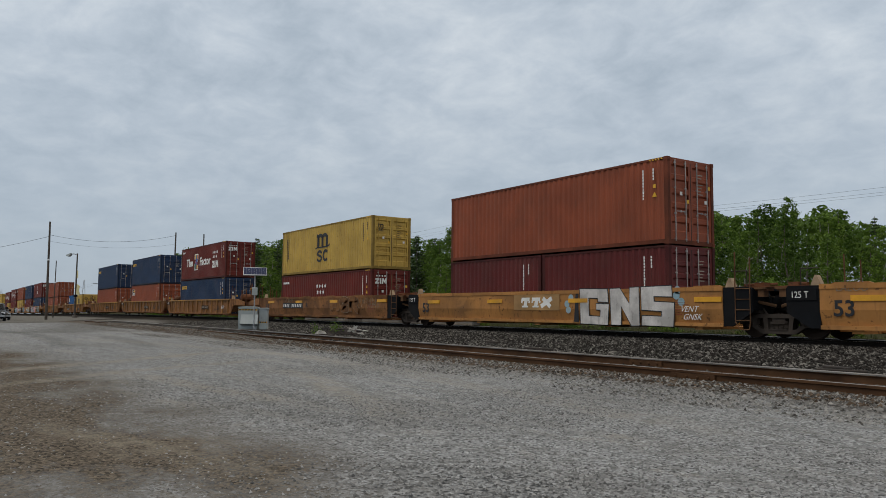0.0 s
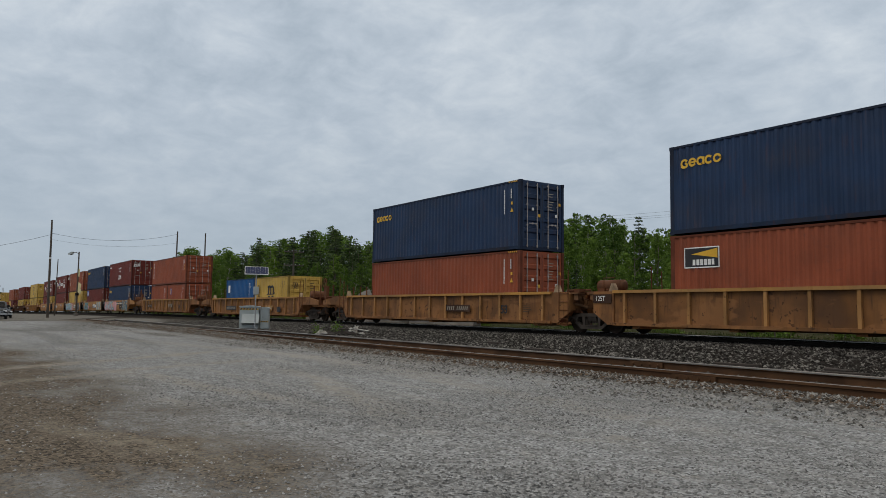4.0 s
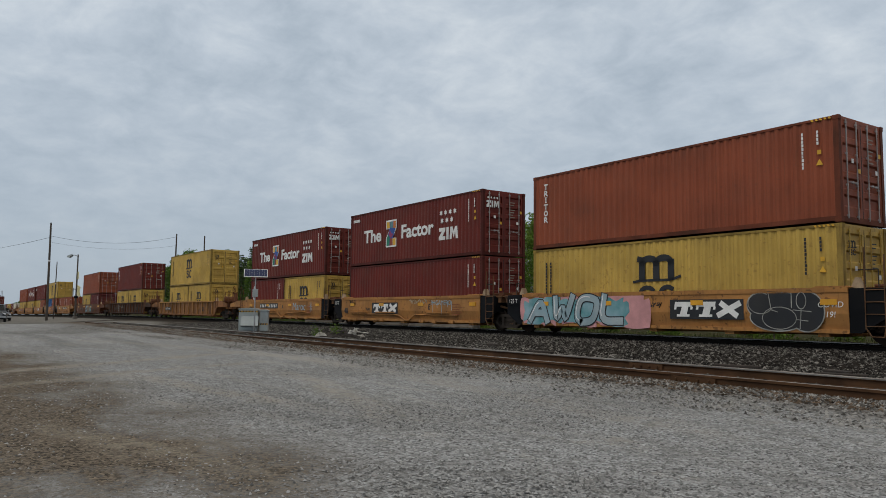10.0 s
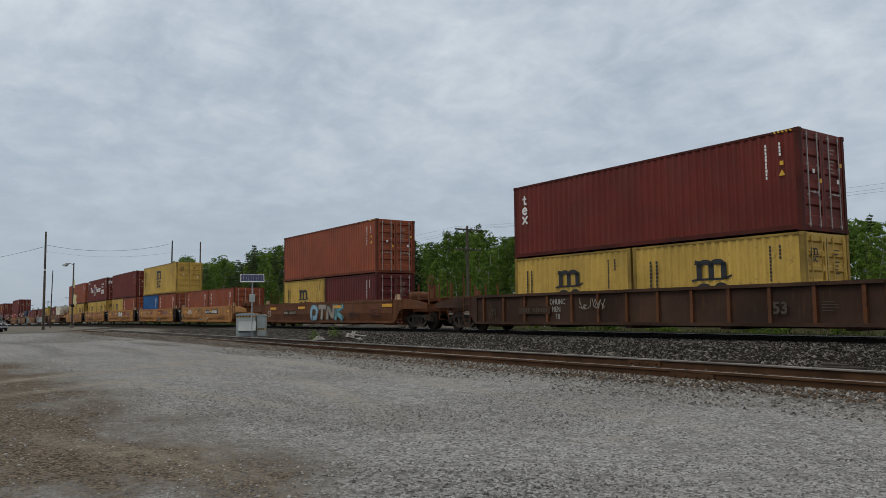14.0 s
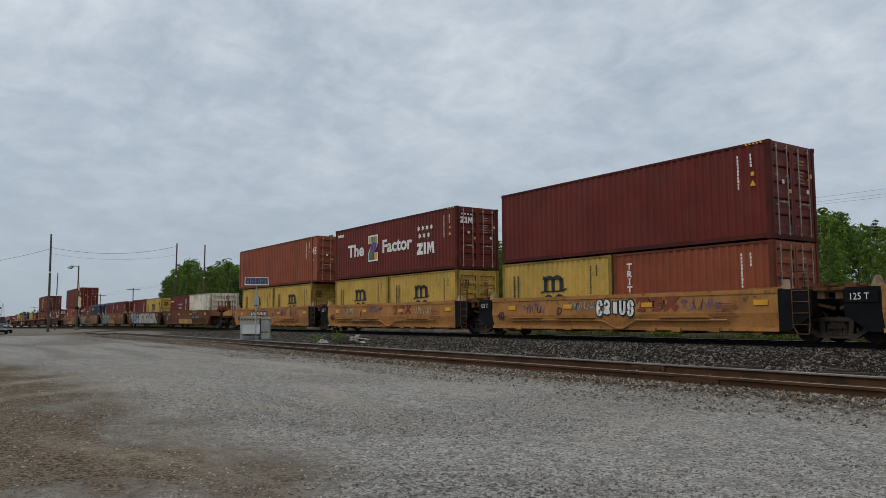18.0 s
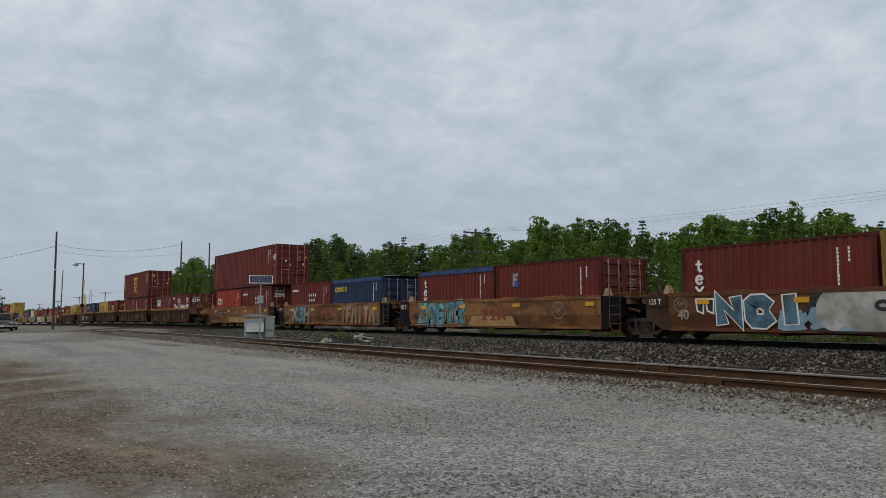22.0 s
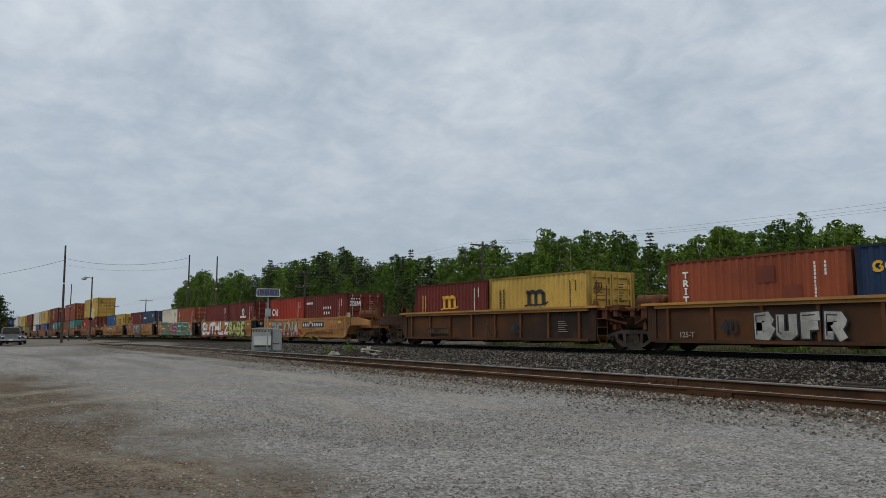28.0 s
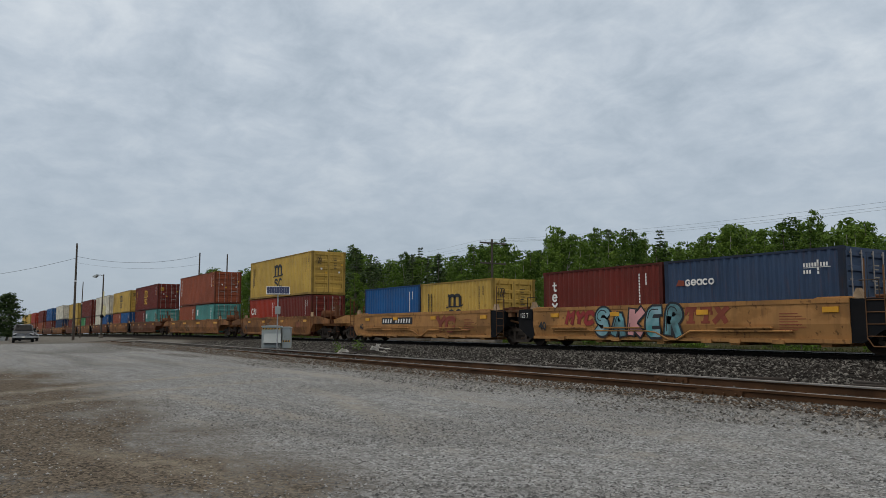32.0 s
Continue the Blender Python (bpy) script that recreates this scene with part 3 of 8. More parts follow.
def build_ground():
    xs = [-2600, -1500, -900, -600, -450] + [-350 + 10 * i for i in range(26)] + [-95 + 3 * i for i in range(22)] \
        + [-30 + 1.0 * i for i in range(52)] + [25, 30, 40, 60, 90, 150, 300, 700, 2600]
    ys = [-2600, -900, -300, -120, -60, -30, -15, -8] + [-4 + 0.8 * i for i in range(32)] + [22, 23, 24, 25, 26, 27, 28, 29, 30, 31, 33, 36, 40, 46,
                                                                                       55, 70, 95, 140, 250, 600, 1200, 2600]
    verts = [(x, y, land(x, y) + (0.025 * noise.noise(Vector((x * 0.45, y * 0.6, 0))) if -60 < x < 25 and -5 < y < 7 else 0)) for y in ys for x in xs]
    nx = len(xs)
    faces = [(j * nx + i, j * nx + i + 1, (j + 1) * nx + i + 1, (j + 1) * nx + i) for j in range(len(ys) - 1) for i in range(nx - 1)]
    me = bpy.data.meshes.new("ground")
    me.from_pydata(verts, [], faces)
    me.shade_smooth()
    me.materials.append(M["ground"])
    tagged(new("ground", me), "grey gravel yard with brown earth patches and track ballast", "ground", kind="structure")


build_ground()


def rail_run(bm, y, x0, x1, step, head=False, inner=0):
    """A rail as a strip of its section, following the grade."""
    sec = [(-0.066, -0.155), (0.066, -0.155), (0.066, -0.135), (0.012, -0.118), (0.012, -0.040), (0.036, -0.030), (0.036, -0.002),
           (-0.036, -0.002), (-0.036, -0.030), (-0.012, -0.040), (-0.012, -0.118), (-0.066, -0.135)]
    if head:
        sec = [(-0.030, -0.003), (-0.022, 0.0), (0.034, -0.001), (0.0395, -0.006), (0.0395, -0.022), (0.036, -0.022), (0.034, -0.004)]
        sec = [(a * inner, b) for a, b in sec]
    k = max(1, int((x1 - x0) / step))
    rows = []
    for i in range(k + 1):
        x = x0 + (x1 - x0) * i / k
        z = RAIL_TOP + grade(x)
        rows.append([bm.verts.new((x, y + a, z + b)) for a, b in sec])
    for r, s in zip(rows, rows[1:]):
        for i in range(len(sec)):
            j = (i + 1) % len(sec)
            bm.faces.new((r[i], r[j], s[j], s[i]))
    bm.faces.new(rows[0])
    bm.faces.new(rows[-1][::-1])


def build_track(name, label, yc, x0, x1, side, head):
    root = new(name)
    tagged(root, label, "railway track", kind="structure")
    for s in (-1, 1):
        r = part("rail", mesh("rail", lambda bm: rail_run(bm, yc + s * 0.752, x0, x1, 12), side), root)
        part("rail_head", mesh("rail_head", lambda bm: rail_run(bm, yc + s * 0.752, x0, x1, 12, True, -s), head), r, label="bright worn running surface")
    return root


main_track = build_track("track_main", "main line rails on dark ballast", TRACK_Y, -700, 120, "rail_main", "rail_top")
siding = build_track("track_siding", "rusty siding rails half sunk in gravel", SIDING_Y, -47, 60, "rail_side", "rail_dull")


def sleepers(root, yc, x0, x1, top, rnd):
    """Timber sleepers, flush with the stone between them."""
    me = mesh("sleeper", lambda bm: bmesh.ops.bevel(box(bm, -0.115, 0.115, -1.3, 1.3, -0.16, 0.0), geom=bm.edges[:], offset=0.012, segments=1), "sleeper", key=1)
    x = x0
    while x < x1:
        part("sleeper", me, root, turn=pose(x, yc + rnd.uniform(-0.05, 0.05), top + grade(x) + rnd.uniform(-0.01, 0.012), 0, 0, rnd.uniform(-1, 1)))
        x += 0.53


sleepers(main_track, TRACK_Y, -70, 8, RAIL_TOP - 0.148, random.Random(4))
sleepers(siding, SIDING_Y, -46, 6, RAIL_TOP - 0.128, random.Random(5))


def joint_bar(x, y, s):
    def build(bm):
        box(bm, -0.32, 0.32, s * 0.014, s * 0.05, -0.118, -0.035)
        for i in range(4):
            tube(bm, (-0.24 + 0.16 * i, s * 0.05, -0.075), (-0.24 + 0.16 * i, s * 0.075, -0.075), 0.018, 6)
    part("joint_bar", mesh("joint_bar", build, "rail_side", key=s), siding, (x, y, RAIL_TOP), "bolted steel joint bar")


joint_bar(-5.9, SIDING_Y - 0.752, -1)
joint_bar(-7.9, SIDING_Y + 0.752, -1)
joint_bar(-16.5, SIDING_Y - 0.752, -1)


# ---- shipping containers: base centre at the origin, doors at +x, seen side at -y ----
CW = 2.438
LENGTH = {"20": 6.058, "40": 12.192, "40s": 12.192, "45": 13.716}
HEIGHT = {"20": 2.591, "40": 2.896, "40s": 2.591, "45": 2.896}


def corrugated(bm, x0, x1, z0, z1, y, s, pitch=0.278, deep=0.040):
    """Trapezoid sheet in the plane y, facing s in y."""
    k = max(1, round((x1 - x0) / pitch))
    p = (x1 - x0) / k
    pts = [(x0, 0)]
    for i in range(k):
        a = x0 + i * p
        pts += [(a + 0.14 * p, 0), (a + 0.38 * p, 1), (a + 0.62 * p, 1), (a + 0.86 * p, 0)]
    pts.append((x1, 0))
    lo = [bm.verts.new((x, y - s * deep * d, z0)) for x, d in pts]
    hi = [bm.verts.new((x, y - s * deep * d, z1)) for x, d in pts]
    for i in range(len(pts) - 1):
        bm.faces.new((lo[i], lo[i + 1], hi[i + 1], hi[i]))


def container_meshes(size, paint):
    key = ("container", size, paint)
    if key in CACHE:
        return CACHE[key]
    L, H, w = LENGTH[size], HEIGHT[size], CW / 2
    k = (size, paint)
    in45 = 0.76 if size == "45" else 0.0
    d = {}

    def side(s):
        def build(bm):
            if in45:
                corrugated(bm, -6.0, 6.0, 0.16, H - 0.07, s * (w - 0.012), s)
                for a in (-L / 2 + 0.1, 6.1):
                    box(bm, a, a + L / 2 - 6.2, s * (w - 0.05) - 0.004, s * (w - 0.05) + 0.004, 0.16, H - 0.07)
                for a in (-6.1, 6.0):
                    box(bm, a, a + 0.1, s * (w - 0.04) - 0.045, s * (w - 0.04) + 0.035, 0.05, H - 0.03)
            else:
                corrugated(bm, -L / 2 + 0.13, L / 2 - 0.13, 0.16, H - 0.07, s * (w - 0.012), s)
        return mesh("side_panel", build, paint, k + (s,))
    d["side_panel"] = [side(-1), side(1)]

    def front(bm):
        kk = 8
        p = (CW - 0.3) / kk
        prof = [(-w + 0.15, 0.03)]
        for i in range(kk):
            y = -w + 0.15 + i * p
            prof += [(y + 0.25 * p, 0.075), (y + 0.6 * p, 0.075), (y + p, 0.03)]
        lo, hi = [[bm.verts.new((-L / 2 + dx, yy, z)) for yy, dx in prof] for z in (0.16, H - 0.1)]
        for j in range(len(prof) - 1):
            bm.faces.new((lo[j], lo[j + 1], hi[j + 1], hi[j]))
    d["front_panel"] = mesh("front_panel", front, paint, k)

    def roof(bm):
        kk = max(4, round((L - 0.4) / 0.42))
        p = (L - 0.3) / kk
        prof = [(-L / 2 + 0.04, H - 0.10), (-L / 2 + 0.04, H - 0.015), (-L / 2 + 0.15, H - 0.03)]
        for i in range(kk):
            x = -L / 2 + 0.15 + i * p
            prof += [(x + 0.2 * p, H - 0.008), (x + 0.8 * p, H - 0.008), (x + p, H - 0.03)]
        prof += [(L / 2 - 0.03, H - 0.012), (L / 2 - 0.03, H - 0.125)]
        a, b = [[bm.verts.new((xx, yy, zz)) for xx, zz in prof] for yy in (-w + 0.05, w - 0.05)]
        for j in range(len(prof) - 1):
            bm.faces.new((a[j], a[j + 1], b[j + 1], b[j]))
    d["roof"] = mesh("roof", roof, paint, k)

    def base(bm):
        for s in (-1, 1):
            box(bm, -L / 2 + 0.1, L / 2 - 0.1, s * (w - 0.03) - 0.03, s * (w - 0.03) + 0.010, 0.035, 0.165)
        box(bm, -L / 2 + 0.08, L / 2 - 0.08, -w + 0.05, w - 0.05, 0.12, 0.16)
        box(bm, L / 2 - 0.14, L / 2 - 0.012, -w + 0.1, w - 0.1, 0.015, 0.16)
        box(bm, -L / 2 + 0.012, -L / 2 + 0.14, -w + 0.1, w - 0.1, 0.015, 0.16)
    # worn paint whose dark tone also stands in for shade between stacked boxes
    d["bottom_frame"] = mesh("bottom_frame", base, paint + "_worn", k)

    def top_rail(bm):
        box(bm, -L / 2 + 0.1, L / 2 - 0.1, -0.03, 0.03, -0.07, 0.0)
    d["top_rail"] = mesh("top_rail", top_rail, paint + "_worn", k)

    def post(bm):
        box(bm, -0.075, 0.075, -0.065, 0.065, 0.1, H - 0.1)
        if size != "45":
            for z in (0.06, H - 0.06):
                box(bm, -0.085, 0.088, -0.074, 0.074, z - 0.06, z + 0.06)
    d["corner_post"] = mesh("corner_post", post, paint if size == "45" else paint + "_worn", k)

    def casting(bm):
        bmesh.ops.bevel(box(bm, -0.089, 0.089, -0.081, 0.081, -0.059, 0.059), geom=bm.edges[:], offset=0.012, segments=1, affect="EDGES")
    d["corner_casting"] = mesh("corner_casting", casting, paint, (paint,))

    dw, dh = (CW - 0.28) / 2, H - 0.29

    def door(bm):
        # pressed panel: three or four shallow horizontal swages
        box(bm, -0.03, 0.0, -dw / 2, dw / 2, 0, 0.12)
        box(bm, -0.03, 0.0, -dw / 2, dw / 2, dh - 0.12, dh)
        for s in (-1, 1):
            box(bm, -0.03, 0.0, s * (dw / 2 - 0.05) - 0.05, s * (dw / 2 - 0.05) + 0.05, 0.12, dh - 0.12)
        kk = 5
        p = (dh - 0.24) / kk
        for i in range(kk):
            z = 0.12 + i * p
            a = [bm.verts.new((xx, yy, zz)) for yy in (-dw / 2 + 0.1, dw / 2 - 0.1) for zz, xx in
                 ((z, -0.006), (z + 0.3 * p, -0.006), (z + 0.40 * p, -0.060), (z + 0.90 * p, -0.060), (z + p, -0.006))]
            for j in range(4):
                bm.faces.new((a[j], a[j + 1], a[5 + j + 1], a[5 + j]))
    d["door"] = mesh("door", door, paint, k)
    bar = "bar_grey" if paint not in ("yellow",) else "yellow"

    def lock(bm):
        tube(bm, (0.035, 0, -0.05), (0.035, 0, dh + 0.05), 0.019, 6)
        for z in (0.02, dh * 0.33, dh * 0.66, dh - 0.05):
            box(bm, 0.0, 0.045, -0.035, 0.035, z - 0.02, z + 0.03)
    d["locking_bar"] = mesh("locking_bar", lock, bar, k)

    def handle(bm):
        box(bm, 0.04, 0.06, -0.24, 0.24, -0.013, 0.013)
        box(bm, 0.01, 0.05, 0.16, 0.21, -0.035, 0.035)
        box(bm, 0.01, 0.05, -0.04, 0.02, -0.03, 0.04)
    d["door_handle"] = mesh("door_handle", handle, bar, k)
    d["seal"] = mesh("door_seal", lambda bm: box(bm, -0.02, -0.002, -0.014, 0.014, 0, dh), "seal", (size,))
    d["dims"] = (dw, dh)
    CACHE[key] = d
    return d


def blocks(bm, n, h, ratio=0.62, gap=0.22, rnd=None, down=False, x=0.0, z=0.0):
    """A run of plain letter-sized bars, along x or downwards."""
    rnd = rnd or random.Random(3)
    for i in range(n):
        w = h * ratio * rnd.uniform(0.8, 1.1)
        x0, z0 = (x, z - i * h * 1.22) if down else (x + i * h * (ratio + gap), z)
        prism(bm, [(x0, z0), (x0 + w, z0), (x0 + w, z0 + h), (x0, z0 + h)], -0.004, 0)


def rings(bm, h):
    """Five rounded open shapes side by side."""
    w = h * 0.26
    for k, (a0, a1) in enumerate(((40, 250), (0, 320), (-60, 300), (50, 310), (0, 360))):
        cx = h * (0.5 + 1.12 * k)
        stroke(bm, arc(cx, h * 0.5, h * 0.42, h * 0.40, a0, a1, 12), w, -0.0003 * (k % 2))
        if k == 0:
            stroke(bm, arc(cx - 0.02 * h, h * 0.26, h * 0.40, h * 0.24, 60, -160, 8), w, -0.001)
        elif k == 1:
            stroke(bm, [(cx - 0.36 * h, h * 0.5), (cx + 0.38 * h, h * 0.5)], w * 0.8, -0.001)
        elif k == 2:
            stroke(bm, [(cx + 0.42 * h, h * 0.12), (cx + 0.42 * h, h * 0.88)], w, -0.001)


def plain_marks(bm, kinds, h):
    """Plain capped bars, rings and crosses, one below another."""
    w = h * 0.24
    for k, kind in enumerate(kinds):
        z = -1.16 * h * k
        if kind == "t":
            stroke(bm, [(0.08 * h, z + 0.86 * h), (0.92 * h, z + 0.86 * h)], w)
            stroke(bm, [(0.5 * h, z + 0.86 * h), (0.5 * h, z + 0.1 * h)], w, -0.001)
        elif kind == "l":
            stroke(bm, [(0.46 * h, z + 0.98 * h), (0.46 * h, z + 0.2 * h), (0.58 * h, z + 0.08 * h), (0.74 * h, z + 0.12 * h)], w)
            stroke(bm, [(0.18 * h, z + 0.70 * h), (0.76 * h, z + 0.70 * h)], w * 0.7, -0.001)
        elif kind == "e":
            stroke(bm, arc(0.5 * h, z + 0.42 * h, 0.34 * h, 0.36 * h, 10, 320, 12), w)
            stroke(bm, [(0.22 * h, z + 0.45 * h), (0.82 * h, z + 0.45 * h)], w * 0.7, -0.001)
        elif kind == "b":
            stroke(bm, [(0.5 * h, z + 0.92 * h), (0.5 * h, z + 0.1 * h)], w)
            stroke(bm, [(0.28 * h, z + 0.92 * h), (0.72 * h, z + 0.92 * h)], w * 0.5, -0.001)
            stroke(bm, [(0.28 * h, z + 0.1 * h), (0.72 * h, z + 0.1 * h)], w * 0.5, -0.001)
        elif kind == "o":
            stroke(bm, arc(0.5 * h, z + 0.5 * h, 0.36 * h, 0.40 * h, 0, 340, 12), w)
        elif kind == "x":
            stroke(bm, [(0.12 * h, z + 0.1 * h), (0.88 * h, z + 0.9 * h)], w)
            stroke(bm, [(0.12 * h, z + 0.9 * h), (0.88 * h, z + 0.1 * h)], w, -0.001)
        else:
            stroke(bm, [(0.18 * h, z + 0.1 * h), (0.18 * h, z + 0.9 * h)], w)
            stroke(bm, arc(0.3 * h, z + 0.68 * h, 0.42 * h, 0.22 * h, 100, -100, 7), w, -0.001)
            stroke(bm, [(0.42 * h, z + 0.44 * h), (0.86 * h, z + 0.08 * h)], w, -0.0015)


def star(bm, cx, cz, r):
    for rot in (90, -90):
        prism(bm, [(cx + r * math.cos(radians(rot + a)), cz + r * math.sin(radians(rot + a))) for a in (0, 120, 240)], -0.004 if rot > 0 else -0.0045, 0)


def arches(bm, h):
    """A twin-arch emblem over a long foot with two curls below it."""
    w = h * 0.30
    for x in (-h * 0.70, h * 0.0, h * 0.70):
        stroke(bm, [(x, 0.14 * h), (x, 0.75 * h)], w)
    stroke(bm, [(-h * 0.86, 0.90 * h), (-h * 0.70, 0.86 * h)], w * 0.8)
    for x in (-h * 0.35, h * 0.35):
        stroke(bm, arc(x, 0.70 * h, h * 0.35, 0.21 * h, 180, 0, 7), w * 0.85)
    stroke(bm, [(-h * 1.12, 0.0), (-h * 0.8, 0.05 * h), (h * 0.6, 0.05 * h), (h * 0.9, 0.1 * h), (h * 1.12, 0.18 * h)], 0.1 * h)


def curls(bm, h):
    stroke(bm, arc(-0.45 * h, -0.40 * h, 0.32 * h, 0.17 * h, 20, 200, 7) + arc(-0.45 * h, -0.74 * h, 0.34 * h, 0.18 * h, 60, -160, 8), 0.17 * h)
    stroke(bm, arc(0.52 * h, -0.56 * h, 0.36 * h, 0.34 * h, 50, 310, 12), 0.18 * h)


COLOURS8 = ("mark_orange", "mark_yellow", "mark_green", "mark_blue", "mark_teal", "mark_red", "mark_magenta", "mark_white")


def put_marks(root, size, logo, paint, H, patched=False):
    """What is painted on the side and the doors, as thin plain shapes."""
    L, y = LENGTH[size], -CW / 2 + 0.003
    lx, rx = -L / 2, L / 2
    light = "mark_black" if paint in ("yellow", "white") else "mark_white"

    def add(name, material, key, build, x, z, label=""):
        part(name, mesh(name, build, material, key), root, (x, y, z), label)
    # serial number in small bars by the door end, and a hazard triangle
    if logo != "sea_w":
        add("serial_number", light, ("sn", H), lambda bm: blocks(bm, 10, 0.085, 0.7, down=True, z=0), rx - (1.05 if size != "45" else 1.62), H - 0.42)
    if size != "20":
        add("type_code", light, ("tc", H), lambda bm: blocks(bm, 4, 0.085, 0.7, down=True), rx - (0.62 if size != "45" else 1.22), H - 0.42)
        add("hazard_triangle", "mark_yellow", "tri", lambda bm: prism(bm, [(-0.10, 0), (0.10, 0), (0, 0.17)], -0.004, 0), rx - 0.55, H - (1.30 if size != "45" else 1.55))
        add("height_label", "mark_yellow", "lab", lambda bm: box(bm, -0.055, 0.055, -0.004, 0, 0, 0.12), rx - (0.55 if size != "45" else 1.2), H - 1.0)
        # striped height warning at the top corners
        def stripes(bm):
            for i in range(5):
                prism(bm, [(-i * 0.12 - 0.06, 0), (-i * 0.12, 0), (-i * 0.12 - 0.03, 0.06), (-i * 0.12 - 0.09, 0.06)], -0.004, 0)
        add("warning_stripe", "mark_yellow", "stripe", stripes, rx - 0.2, H - 0.075)
    else:
        add("type_code", light, ("tc20", H), lambda bm: blocks(bm, 4, 0.085, 0.7, down=True), rx - 0.75, H - 0.42)
        add("height_label", "mark_yellow", "lab", lambda bm: box(bm, -0.055, 0.055, -0.004, 0, 0, 0.12), rx - 0.7, H - 1.55)
    if logo == "arch":
        c = "mark_gold" if paint in ("maroon", "brown") else "mark_black"
        h = 0.85 if size != "20" else 0.62
        cx, cz = (-0.04, H * 0.52) if size != "20" else (0.04, H * 0.525)
        add("emblem", c, ("arch", h), lambda bm: arches(bm, h), cx, cz, "twin-arch emblem")
        add("emblem_foot", c, ("curl", h), lambda bm: curls(bm, h), cx, cz)
        add("lettering", c, ("msw", size), lambda bm: (blocks(bm, 12 if size != "20" else 9, 0.10, 0.8, down=True), blocks(bm, 11 if size != "20" else 8, 0.10, 0.8, down=True, x=0.25)), lx + 0.72, H - 0.62)
    elif logo == "zf":
        big = size != "20"
        fit_words(root, "The", *((-4.52, -2.64, 1.20, 1.90) if big else (-2.25, -1.05, 1.24, 1.64)), y, "mark_white", 0.03, "white slogan word")
        fit_words(root, "Factor", *((-0.62, 2.29, 1.20, 1.90) if big else (0.0, 1.78, 1.24, 1.64)), y, "mark_white", 0.03, "white slogan word")
        k = 0.86 if size != "20" else 0.66
        ex, ez = (-2.12, 0.88) if big else (-0.9, 1.08)
        def zshape(bm, g=0.0):
            a = [(0, 0), (1.15, 0), (1.15, 0.5), (0.72, 0.5), (1.15, 1.05), (1.15, 1.55), (0, 1.55), (0, 1.05), (0.4, 1.05), (0, 0.5)]
            prism(bm, [(k * (0.575 + (x - 0.575) * (1 + g)), k * (0.78 + (v - 0.78) * (1 + g))) for x, v in a], -0.004, 0)
        add("emblem", "mark_white", ("zs", k), lambda bm: zshape(bm, 0.06), ex, ez, "many-coloured zigzag emblem")
        add("emblem_ground", "mark_blue", ("zg", k), lambda bm: [prism(bm, [(p * k, q * k) for p, q in o], -0.0055, -0.004) for o in
            ([(0.05, 0.05), (1.10, 0.05), (1.10, 0.46), (0.05, 0.46)], [(0.05, 0.46), (0.76, 0.46), (1.10, 1.10), (0.40, 1.10)], [(0.05, 1.10), (1.10, 1.10), (1.10, 1.50), (0.05, 1.50)])], ex, ez)
        pieces = [[(0.05, 1.10), (0.40, 1.12), (0.36, 1.50), (0.05, 1.50)], [(0.43, 1.14), (0.76, 1.10), (0.80, 1.50), (0.39, 1.50)],
                  [(0.79, 1.10), (1.10, 1.06), (1.10, 1.50), (0.83, 1.50)], [(0.44, 1.02), (0.68, 0.78), (0.86, 0.80), (1.06, 1.02)],
                  [(0.24, 0.76), (0.50, 0.52), (0.68, 0.54), (0.84, 0.76), (0.66, 0.75), (0.44, 0.98)], [(0.05, 0.05), (0.36, 0.05), (0.42, 0.48), (0.24, 0.72), (0.05, 0.50)],
                  [(0.39, 0.05), (0.74, 0.05), (0.70, 0.47), (0.46, 0.49)], [(0.77, 0.05), (1.10, 0.05), (1.10, 0.46), (0.73, 0.46)]]

        def patch(i):
            return lambda bm: prism(bm, [(p * k, q * k) for p, q in pieces[i]], -0.007, -0.0045)
        for i in range(8):
            add("emblem_patch", COLOURS8[(i * 3 + 1) % 7], ("zp", i, k), patch(i), ex, ez)
        if big:
            seven_stars(root, 3.46, y, 1.88, 0.92)
            block_emblem(root, 3.46, y, 0.86, 0.84)
        else:
            seven_stars(root, 2.3, y, 1.92, 0.60)
            block_emblem(root, 2.3, y, 1.24, 0.52)
        add("lettering", "mark_white", ("url", k), lambda bm: blocks(bm, 6, 0.15, 0.7, 0.15), lx + 0.35, H - 0.45)
    elif logo in ("starblock", "seven_stars"):
        seven_stars(root, -0.1 if size != "20" else 0.35, y, 1.90 if logo == "starblock" else H * 0.60, 0.92 if size != "20" else 0.78)
        if logo == "starblock":
            block_emblem(root, -0.1, y, 0.82, 0.78)
        add("lettering", "mark_white", ("url2", size), lambda bm: blocks(bm, 9, 0.13, 0.7, 0.12), lx + 0.3, H - 0.55)
    elif logo == "sea":
        c = "mark_gold"
        add("lettering", c, "sea", lambda bm: rings(bm, 0.27), lx + 0.45, H - 0.75 if size != "20" else H - 0.72)
    elif logo == "sea_w":
        add("lettering", "mark_white", "seaw", lambda bm: rings(bm, 0.20), lx + 0.85, H - 0.85)
        add("emblem", "mark_red", "seam", lambda bm: prism(bm, [(0, 0), (0.33, 0), (0.33, 0.17), (0.1, 0.2)], -0.004, 0), lx + 0.48, H - 0.85)
        add("placard", "mark_white", "seap", lambda bm: (box(bm, 0, 0.8, -0.004, 0, 0.0, 0.015), blocks(bm, 9, 0.11, 0.5, 0.25, z=0.03), blocks(bm, 3, 0.10, 0.55, 0.3, z=-0.16)), rx - 1.15, H - 0.55)
    elif logo == "tri_v":
        n = 6
